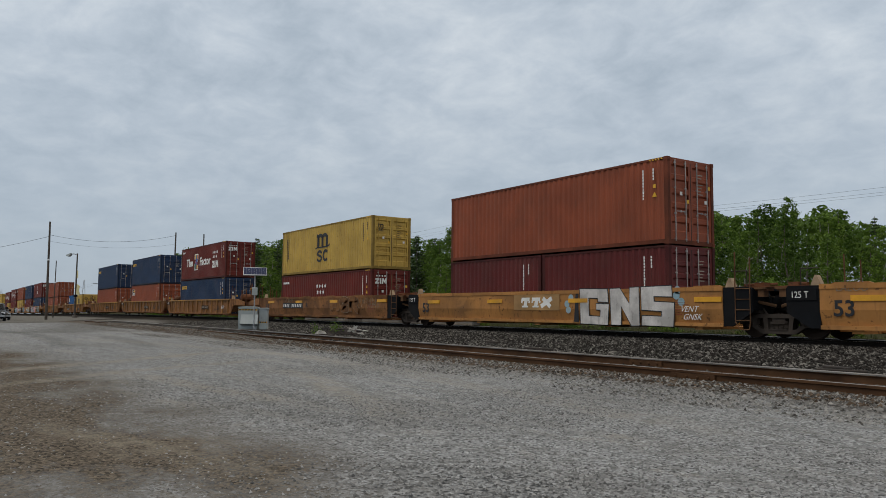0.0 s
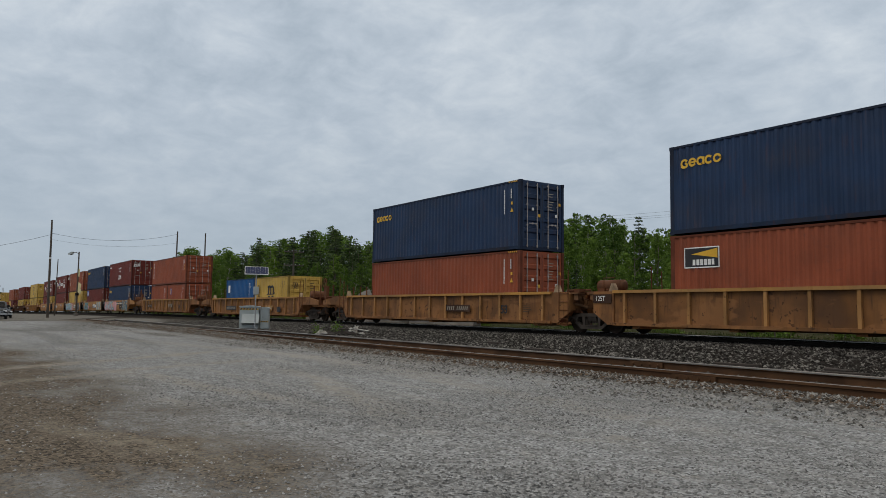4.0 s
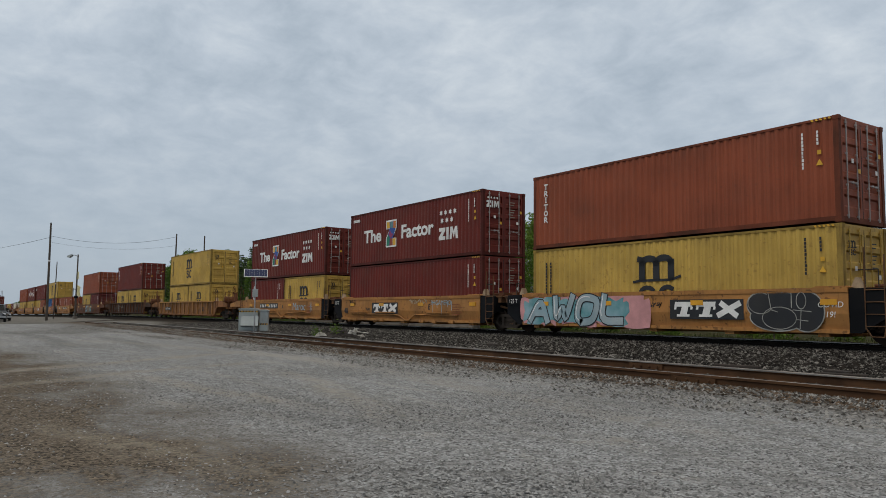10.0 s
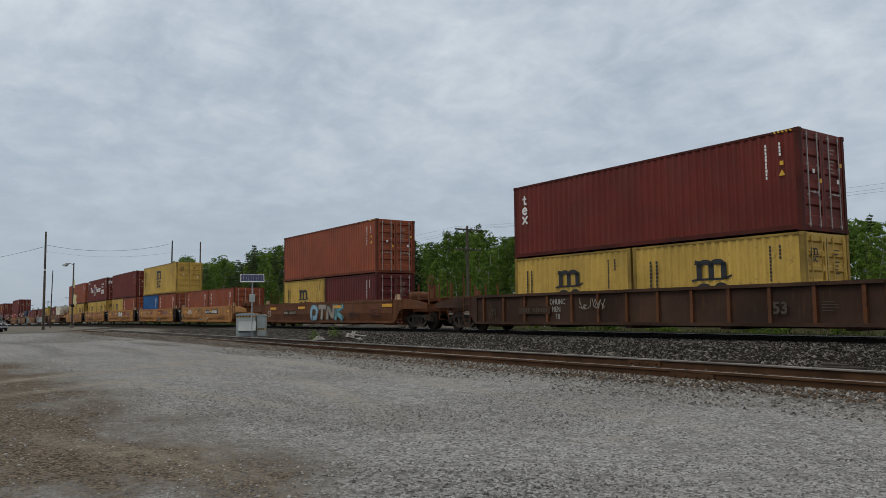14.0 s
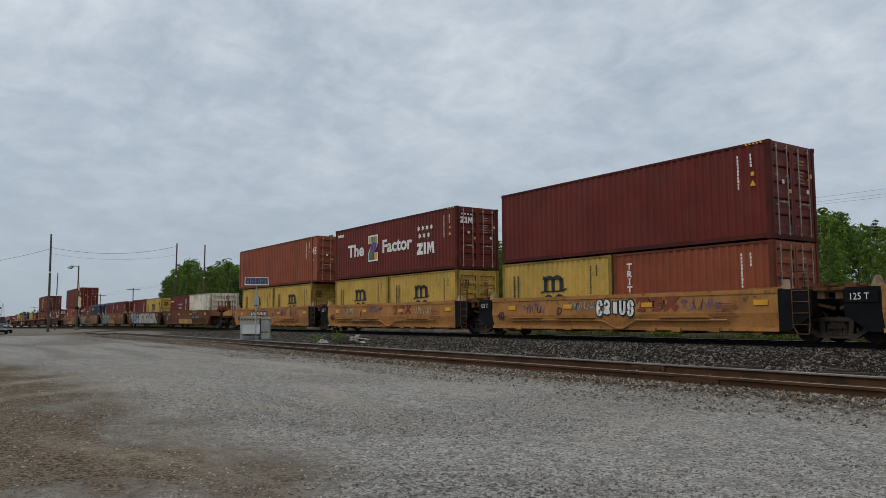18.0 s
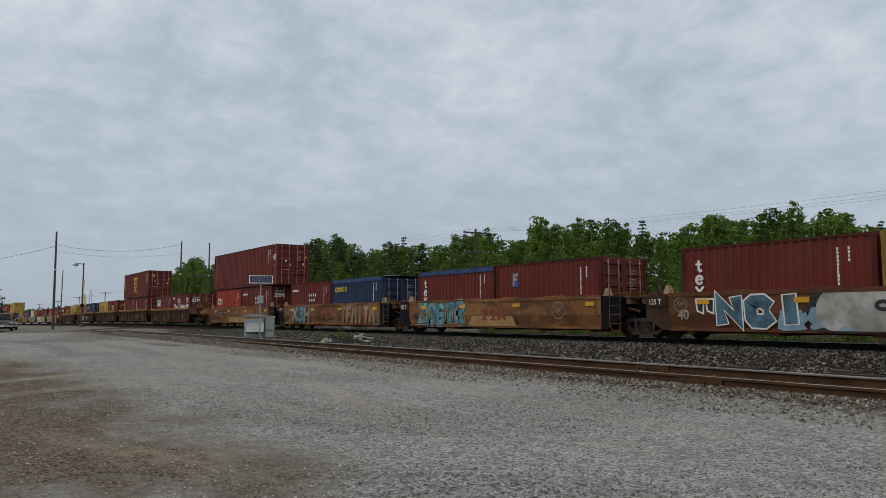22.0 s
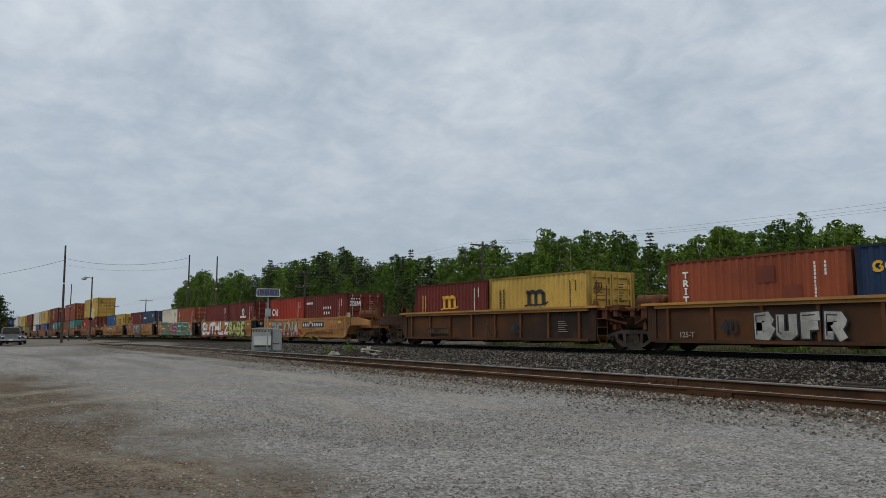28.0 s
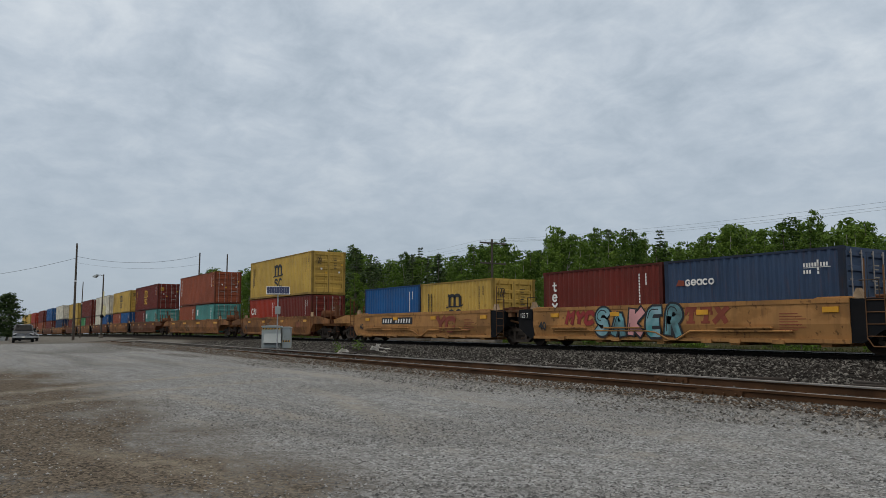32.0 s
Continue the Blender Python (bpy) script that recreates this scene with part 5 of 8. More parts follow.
                tube(bm, (x + 0.14, s * (SIDE_Y + 0.05), 0.24), (x + 0.44, s * (SIDE_Y + 0.05), 0.24), 0.016, 5)
            for i in range(5):
                y = -1.1 + i * 0.08
                box(bm, min(a, c), max(a, c), y, y + 0.05, 1.47, 1.50)
            for i in range(4):
                tube(bm, (a + (c - a) * i / 3, -1.15, 1.45), (a + (c - a) * i / 3, 1.1, 1.45), 0.02, 5)
        part("ladder", mesh("ladder", deckworks, "car_brown" if how == "e" or not smooth else "ladder_rust", (kind, d, how)), ep)
        wedge = mesh("corner_guide", lambda bm: prism(bm, [(-0.16, 0), (0.16, 0), (0.12, 0.10), (0.03, 0.30), (-0.03, 0.30), (-0.12, 0.10)], -0.09, 0.09), "guide_pale" if paint != "car_dark" else "car_brown", "wedge")
        part("corner_guide", wedge, ep, (d * (half + 0.16), -SIDE_Y + 0.16, 1.45))

        if how == "e":
            tr_x = d * (end - 1.9)

            def endworks(bm):
                c = d * (end - 0.42)
                box(bm, min(c, c - d * 3.0), max(c, c - d * 3.0), -0.35, 0.35, 0.86, 1.18)
                box(bm, c - 0.1, c + 0.1, -1.4, 1.4, 0.98, 1.2)
                for s in (-1, 1):
                    box(bm, min(c, c - d * 2.9), max(c, c - d * 2.9), s * 1.35 - 0.05, s * 1.35 + 0.05, 1.05, 1.24)
                    for x in (c, c - d * 0.9):
                        box(bm, x - 0.03, x + 0.03, s * 1.36 - 0.03, s * 1.36 + 0.03, 1.2, 2.15)
                    tube(bm, (c, s * 1.36, 1.3), (c, s * 1.36, 0.5), 0.016, 5)
                    tube(bm, (c, s * 1.36, 0.5), (c - d * 0.4, s * 1.36, 0.5), 0.016, 5)
                # coupler shank and knuckle
                k = d * end
                box(bm, min(c, k), max(c, k), -0.09, 0.09, 0.80, 0.98)
                box(bm, k - 0.14, k + 0.10, -0.17, 0.17, 0.74, 1.04)
                tube(bm, (c + d * 0.1, -0.4, 0.9), (c + d * 0.3, -0.42, 0.42), 0.03, 6)
            part("end_sill", mesh("end_sill", endworks, "car_brown", (kind, d)), ep)
            if d > 0:
                part("air_tank", mesh("air_tank", lambda bm: tube(bm, (0, -0.9, 0), (0, 0.1, 0), 0.24, 14), "car_brown", "tank", True), ep, (end - 2.7, 0, 1.62))

                def hand_wheel(bm):
                    stroke(bm, arc(0, 0, 0.28, 0.28, 0, 360, 14), 0.035, 0, 0.035)
                    for a in (0, 60, 120):
                        stroke(bm, [(0.27 * math.cos(radians(a)), 0.27 * math.sin(radians(a))), (-0.27 * math.cos(radians(a)), -0.27 * math.sin(radians(a)))], 0.025, 0, 0.02)
                    box(bm, -0.2, 0.2, 0.03, 0.2, -1.0, -0.2)
                part("brake_wheel", mesh("brake_wheel", hand_wheel, "car_brown", "bw"), ep, (end - 1.4, -0.6, 2.35))
            bogie(root, tr_x)
        elif d < 0:
            bogie(root, d * joint)
        if how == "a":
            def brake_gear(bm):
                x = d * (half + 0.75)
                for y in (-1.05, 0.75):
                    tube(bm, (x, y, 1.30), (d * (reach - 0.3), y * 0.7, 1.18), 0.028, 6)
                tube(bm, (x - d * 0.1, -1.3, 1.46), (x - d * 0.1, -1.3, 1.95), 0.016, 5)
                tube(bm, (x - d * 0.1, -1.3, 1.95), (x - d * 0.6, -1.3, 1.95), 0.016, 5)
                tube(bm, (x, -1.2, 0.95), (x, 1.2, 0.95), 0.05, 8)
                box(bm, min(x, x + d * 0.16), max(x, x + d * 0.16), -1.12, -0.9, 0.72, 0.92)
                pts = [(x + d * 0.15, 0.9), (x + d * 0.35, 0.62), (x + d * 0.65, 0.55), (d * (reach - 0.05), 0.72)]
                for (a_, za), (c_, zc) in zip(pts, pts[1:]):
                    tube(bm, (a_, -0.95, za), (c_, -0.95, zc), 0.03, 6)
            def deck(bm):
                x = d * (half + 0.3)
                box(bm, min(x, d * (reach - 0.1)), max(x, d * (reach - 0.1)), -1.38, -0.9, 1.455, 1.485)
                for q in range(3):
                    a_ = x + d * (0.25 + 0.35 * q)
                    box(bm, a_ - 0.06, a_ + 0.06, -1.36, -1.0, 1.36, 1.46)
                tube(bm, (x + d * 0.2, -1.2, 1.53), (x + d * 0.95, -0.7, 1.56), 0.045, 7)
                box(bm, min(x + d * 0.5, x + d * 0.8), max(x + d * 0.5, x + d * 0.8), -1.15, -0.85, 1.485, 1.60)
            def joint_bracket(bm):
                x = d * (half + 0.62)
                for q, (w, h0, h1) in enumerate(((0.26, 1.10, 1.42), (0.20, 1.18, 1.40))):
                    c = x + d * 0.52 * q
                    box(bm, c - w / 2, c + w / 2, -SIDE_Y + 0.12, -SIDE_Y + 0.34, h0, h1)
                    box(bm, c - w / 2 - 0.08, c + w / 2 + 0.08, -SIDE_Y + 0.06, -SIDE_Y + 0.4, h1, h1 + 0.05)
                tube(bm, (x, -SIDE_Y + 0.2, 1.12), (d * (reach - 0.1), -SIDE_Y + 0.5, 0.92), 0.05, 6)
            part("joint_bracket", mesh("joint_bracket", joint_bracket, "ladder_rust" if paint != "car_dark" else "car_brown", (kind, d)), ep, label="rust-brown bracket at the joint")
            part("walkway", mesh("walkway", deck, "car_brown", (kind, d)), ep, label="brown walkway over the joint")
            part("brake_gear", mesh("brake_gear", brake_gear, "car_brown" if not smooth else "truck_steel", (kind, d)), ep)
            if not smooth and d < 0:
                part("air_tank", mesh("air_tank", lambda bm: (tube(bm, (-0.55, 0, 0), (0.55, 0, 0), 0.22, 14), tube(bm, (0.55, 0, 0), (0.64, 0, 0), 0.22, 14, 0.12), tube(bm, (-0.64, 0, 0), (-0.55, 0, 0), 0.12, 14, 0.22)), "car_brown", "tank2", True), ep, (d * (half + 0.95), -0.55, 1.70))
    return root


def painted(root, name, material, key, build, x, z, label=""):
    part(name, mesh(name, build, material, key), root, (x, -SIDE_Y - 0.0595, z), label)


def scrawl(n, w, h, seed):
    """Thin sprayed or chalked loops."""
    def build(bm):
        r = random.Random(seed)
        x = 0.0
        for i in range(n):
            pts = [(x, r.uniform(0, h))]
            for _ in range(5):
                pts.append((x + r.uniform(-0.1, 1.0) * w / n, r.uniform(0, h)))
            stroke(bm, pts, 0.022 + 0.012 * r.random(), 0, 0.003)
            x += w / n
    return build


def blob(n, w, h, seed, grow=0.0, y=0.0):
    """Fat rounded sprayed shapes, overlapping side by side."""
    def build(bm):
        r = random.Random(seed)
        for i in range(n):
            cx, cz = w * (i + 0.5) / n, h * 0.5 + r.uniform(-0.05, 0.05)
            rw, rh = w / n * r.uniform(0.50, 0.62) + grow, h * r.uniform(0.44, 0.52) + grow
            lean = r.uniform(-0.12, 0.12)
            pts = []
            k = 0
            while k < 20:
                a = 6.28319 * k / 20
                ca, sa = math.cos(a), math.sin(a)
                q = (r.choice((1.0, 1.05, 1.1, 0.94, 0.72)) if k % 2 else r.uniform(0.92, 1.12)) if grow < 0.2 else 1.0
                z = min(h * 0.53 + grow, rh * q) * math.copysign(abs(sa) ** 0.45, sa)
                pts.append((cx + rw * q * math.copysign(abs(ca) ** 0.45, ca) + lean * z, cz + z))
                k += 1
            prism(bm, pts, y - 0.003 - 0.0006 * i, y)
    return build


def ring_tag(root, x, z, r, seed):
    """A small ring with a scribble inside."""
    painted(root, "scrawl", "mark_silver", ("rt", r, seed), lambda bm: (stroke(bm, arc(0, 0, r, r * 0.9, 0, 360, 18), 0.02, 0, 0.003),
            stroke(bm, [(-r * 0.6, -r * 0.1), (-r * 0.3, r * 0.45), (-r * 0.2, -r * 0.2), (r * 0.05, r * 0.2), (r * 0.2, -r * 0.2), (r * 0.35, r * 0.4), (r * 0.6, r * 0.1)], 0.02, 0, 0.003)), x, z)


# painted letters as lines over a grid of five columns (a to e) and seven rows (0 to 6)
GLYPH = {"A": "a0c6e0 b2d2", "B": "a0a6d6e5d3a3 d3e2d0a0", "C": "e5d6b6a5a1b0d0e1", "D": "a0a6c6e4e2c0a0", "E": "e6a6a0e0 a3d3", "F": "e6a6a0 a3d3",
         "G": "e5d6b6a5a1b0d0e1e3c3", "H": "a0a6 e0e6 a3e3", "I": "c0c6", "J": "a6e6 d6d1c0b0a1", "K": "a0a6 e6a3e0", "L": "a6a0e0", "M": "a0a6c3e6e0",
         "N": "a0a6e0e6", "O": "b0a1a5b6d6e5e1d0b0", "P": "a0a6d6e5e4d3a3", "R": "a0a6d6e5e4d3a3 c3e0", "S": "e5d6b6a5a4b3d3e2e1d0b0a1", "T": "a6e6 c6c0",
         "U": "a6a1b0d0e1e6", "V": "a6c0e6", "W": "a6b0c4d0e6", "X": "a0e6 a6e0", "Y": "a6c3e6 c3c0", "Z": "a6e6a0e0", "2": "a5b6d6e5e4a0e0"}


def letter_lines(ch, x0, x1, z0, z1, lean, r, soft):
    out = []
    for run in GLYPH[ch].split():
        pts = []
        for c, d in zip(run[::2], run[1::2]):
            u, v = (ord(c) - 97) / 4 + r.uniform(-0.05, 0.05), int(d) / 6 + r.uniform(-0.04, 0.04)
            pts.append((x0 + (x1 - x0) * u + lean * (v - 0.5) * (z1 - z0), z0 + (z1 - z0) * v))
        for _ in range(2 if soft else 0):
            cut = [pts[0]]
            for (ax, az), (bx, bz) in zip(pts, pts[1:]):
                cut += [(ax * 0.75 + bx * 0.25, az * 0.75 + bz * 0.25), (ax * 0.25 + bx * 0.75, az * 0.25 + bz * 0.75)]
            pts = cut + [pts[-1]]
        out.append(pts)
    return out


def spray(root, text, x0, x1, z0, z1, fills, edge="mark_black", w=0.24, line=0.05, lean=0.12, seed=1, soft=True, halo=None, halo_w=0.3, shine=None, lift=0.0, label="large sprayed letter"):
    """A sprayed word: an outline under every letter, the letter's own colour, and where there are any a halo and thin glints."""
    r = random.Random(seed)
    fills = (fills,) if isinstance(fills, str) else fills
    y = -SIDE_Y - 0.061 - lift
    m = w / 2 + line
    step = (x1 - x0) / len(text)
    lines = []
    for k, ch in enumerate(text):
        g = step * 0.94 if ch != "I" else step * 0.8
        a = x0 + step * k + (step - g) / 2 + m * 0.8
        lines.append(letter_lines(ch, a, max(a + 0.1, a + g - m * 1.6), z0 + m + r.uniform(-0.03, 0.05), z1 - m + r.uniform(-0.05, 0.03), lean, r, soft))

    def layer(width, y_, pick):
        def build(bm):
            for k, runs in enumerate(lines):
                if pick is None or k == pick:
                    for q, pts in enumerate(runs):
                        stroke(bm, pts, width, y_ - 0.0004 * (q + 3 * (k % 2)))
        return build
    if halo:
        part("graffiti_halo", mesh("graffiti_halo", layer(w + 2 * line + halo_w, y, None), halo), root, label="sprayed ground behind letters")
    part("graffiti_edge", mesh("graffiti_edge", layer(w + 2 * line, y - 0.004, None), edge), root, label="sprayed outline")
    for k in range(len(text)):
        part("graffiti_letter", mesh("graffiti_letter", layer(w, y - 0.0085, k), fills[k % len(fills)]), root, label=label)
    if shine:
        def glint(bm):
            for k, runs in enumerate(lines):
                pts = runs[0][:max(2, len(runs[0]) // 2)]
                stroke(bm, [(px - w * 0.24, pz + w * 0.14) for px, pz in pts], 0.035, y - 0.013, 0.002)
        part("graffiti_line", mesh("graffiti_line", glint, shine), root)


def block_letters(root):
    """Three tall square-cut letters, rolled on in off-white with thin dark edges."""
    y = -SIDE_Y - 0.068
    shapes = (((2.46, 0.30), (3.74, 0.27), (3.80, 0.98), (3.22, 1.00), (3.22, 0.80), (3.42, 0.79), (3.40, 0.55), (2.86, 0.57), (2.84, 1.22), (3.30, 1.20), (3.30, 1.08),
               (3.76, 1.06), (3.74, 1.50), (2.42, 1.53)),
              ((3.92, 0.28), (4.34, 0.28), (4.36, 0.92), (4.80, 0.27), (5.14, 0.28), (5.12, 1.54), (4.74, 1.53), (4.72, 0.98), (4.30, 1.52), (3.86, 1.51)),
              ((5.24, 0.29), (6.50, 0.27), (6.54, 1.02), (5.74, 1.06), (5.73, 1.24), (6.46, 1.22), (6.44, 1.56), (5.22, 1.54), (5.24, 0.80), (6.06, 0.76), (6.05, 0.58), (5.26, 0.60)))
    for pts in shapes:
        edge = list(pts) + list(pts[:2])
        part("graffiti_edge", mesh("graffiti_edge", lambda bm: stroke(bm, edge, 0.065, 0, 0.003), "mark_black"), root, (0, y, 0), "thin dark sprayed outline")
        part("graffiti_letter", mesh("graffiti_letter", lambda bm: prism(bm, list(pts), -0.003, 0), "mark_bone"), root, (0, y - 0.005, 0), "off-white block letter")


def tag(root, text, x, z, size, material, slant=0.25, wide=1.0, label="quick sprayed writing"):
    """Writing put on by a single pass of a can or a marker."""
    me = lettering(text, size, material, 0.0, slant=slant)
    part("scrawl", me, root, turn=Matrix.LocRotScale((x, -SIDE_Y - 0.0655, z), None, (wide, 1, 1)), label=label)


def unit_letter(root, ch, x, z=0.88):
    part("number", lettering(ch, 0.36, "mark_black", 0.01, slant=0.15), root, (x, -SIDE_Y - 0.062, z), "black stencilled letter")


def bubble(root, x, z, w, h):
    """Black rounded bubble shapes with thin pale lines."""
    def ell(bm, cx, cz, rx, rz, y):
        prism(bm, arc(cx, cz, rx, rz, 0, 360, 26)[:-1], y - 0.003, y)
    shapes = ((0.30, 0.62, 0.28, 0.36), (0.42, 0.32, 0.36, 0.32), (0.62, 0.70, 0.30, 0.29), (0.78, 0.46, 0.21, 0.46))
    painted(root, "graffiti_edge", "mark_silver", ("bub", w), lambda bm: [ell(bm, w * a, h * b, w * c + 0.035, h * e + 0.035, -0.0003 * q) for q, (a, b, c, e) in enumerate(shapes)], x, z, "silver sprayed outline")
    painted(root, "graffiti", "mark_black", ("bub2", w), lambda bm: [ell(bm, w * a, h * b, w * c, h * e, -0.004 - 0.0003 * q) for q, (a, b, c, e) in enumerate(shapes)], x, z, "black sprayed bubble shapes")
    painted(root, "graffiti_line", "mark_silver", ("bub3", w), lambda bm: [stroke(bm, p, 0.022, -0.0085, 0.002) for p in
            (arc(w * 0.20, h * 0.66, w * 0.17, h * 0.26, 60, 330, 12), arc(w * 0.44, h * 0.30, w * 0.22, h * 0.27, 0, 360, 18), [(w * 0.30, h * 0.95), (w * 0.34, h * 0.5), (w * 0.42, h * 0.45)],
             [(w * 0.30, h * 0.95), (w * 0.60, h * 0.90), (w * 0.60, h * 0.55)], arc(w * 0.72, h * 0.72, w * 0.06, h * 0.2, 0, 360, 12), [(w * 0.62, h * 0.5), (w * 0.84, h * 0.46)],
             [(w * 0.66, h * 0.27), (w * 0.80, h * 0.24)], [(w * 0.72, h * 0.5), (w * 0.70, h * 0.05)])], x, z)


def plate_word(root, x, z, plate, bars, n=3, w=2.1, h=0.52, slant=0.15):
    """A lettered panel drawn as plain slanted blocks."""
    if plate:
        painted(root, "name_plate", plate, ("np", w, h), lambda bm: box(bm, 0, w, -0.002, 0, 0, h), x, z)

    def build(bm):
        m = 0.08
        k = (w - 2 * m) / n
        for i in range(n):
            a = m + i * k
            lo, hi, t = 0.07, h - 0.07, 0.13 * h / 0.52
            if i < n - 1:
                prism(bm, [(a + slant - 0.06, hi - t), (a + k * 0.93, hi - t), (a + k * 0.96, hi), (a + slant - 0.03, hi)], -0.005, 0)
                prism(bm, [(a + k * 0.34, lo), (a + k * 0.66, lo), (a + k * 0.76, hi - t), (a + k * 0.46, hi - t)], -0.005, 0)
                prism(bm, [(a + k * 0.22, lo), (a + k * 0.80, lo), (a + k * 0.81, lo + t * 0.5), (a + k * 0.23, lo + t * 0.5)], -0.0055, 0)
                for q in (slant - 0.06, k * 0.85):
                    prism(bm, [(a + q - 0.01, hi - t * 1.6), (a + q + 0.07, hi - t * 1.6), (a + q + 0.09, hi - t), (a + q + 0.01, hi - t)], -0.0055, 0)
            else:
                stroke(bm, [(a + 0.06, lo + 0.06), (a + k * 0.92, hi - 0.06)], 0.17, -0.0015, 0.004)
                stroke(bm, [(a + 0.16, hi - 0.06), (a + k * 0.80, lo + 0.06)], 0.17, -0.001, 0.004)
    painted(root, "plate_bars", bars, ("pb", n, w, h), build, x, z)


def number_plate(root, x, z, plate="mark_black", bars="mark_white", w=2.0):
    """A dark plate whose letters and digits are plain bars."""
    h = 0.30 if w < 2.6 else 0.34
    k = (w - 0.2) / 11.0
    painted(root, "number_plate", plate, ("nb", w), lambda bm: box(bm, 0, w, -0.002, 0, 0, h), x, z)
    painted(root, "number_bars", bars, ("nbb", w), lambda bm: [prism(bm, [(k * q, 0), (k * (q + 0.46), 0), (0.04 + k * (q + 0.46), h - 0.14), (0.04 + k * q, h - 0.14)], -0.005, 0) for q in range(11) if q != 4], x + 0.1, z + 0.07)


def small_print(root, x, z, material="mark_black", rows=4, w=0.9):
    painted(root, "small_print", material, ("spr", rows, w), lambda bm: [box(bm, 0, w * (0.7 + 0.3 * ((i * 7) % 3) / 2), -0.003, 0, -i * 0.075, -i * 0.075 + 0.02) for i in range(rows)], x, z)


def number(root, text, x, z, size, material):
    part("number", lettering(text, size, material, 0.012), root, (x, -SIDE_Y - 0.0605, z))


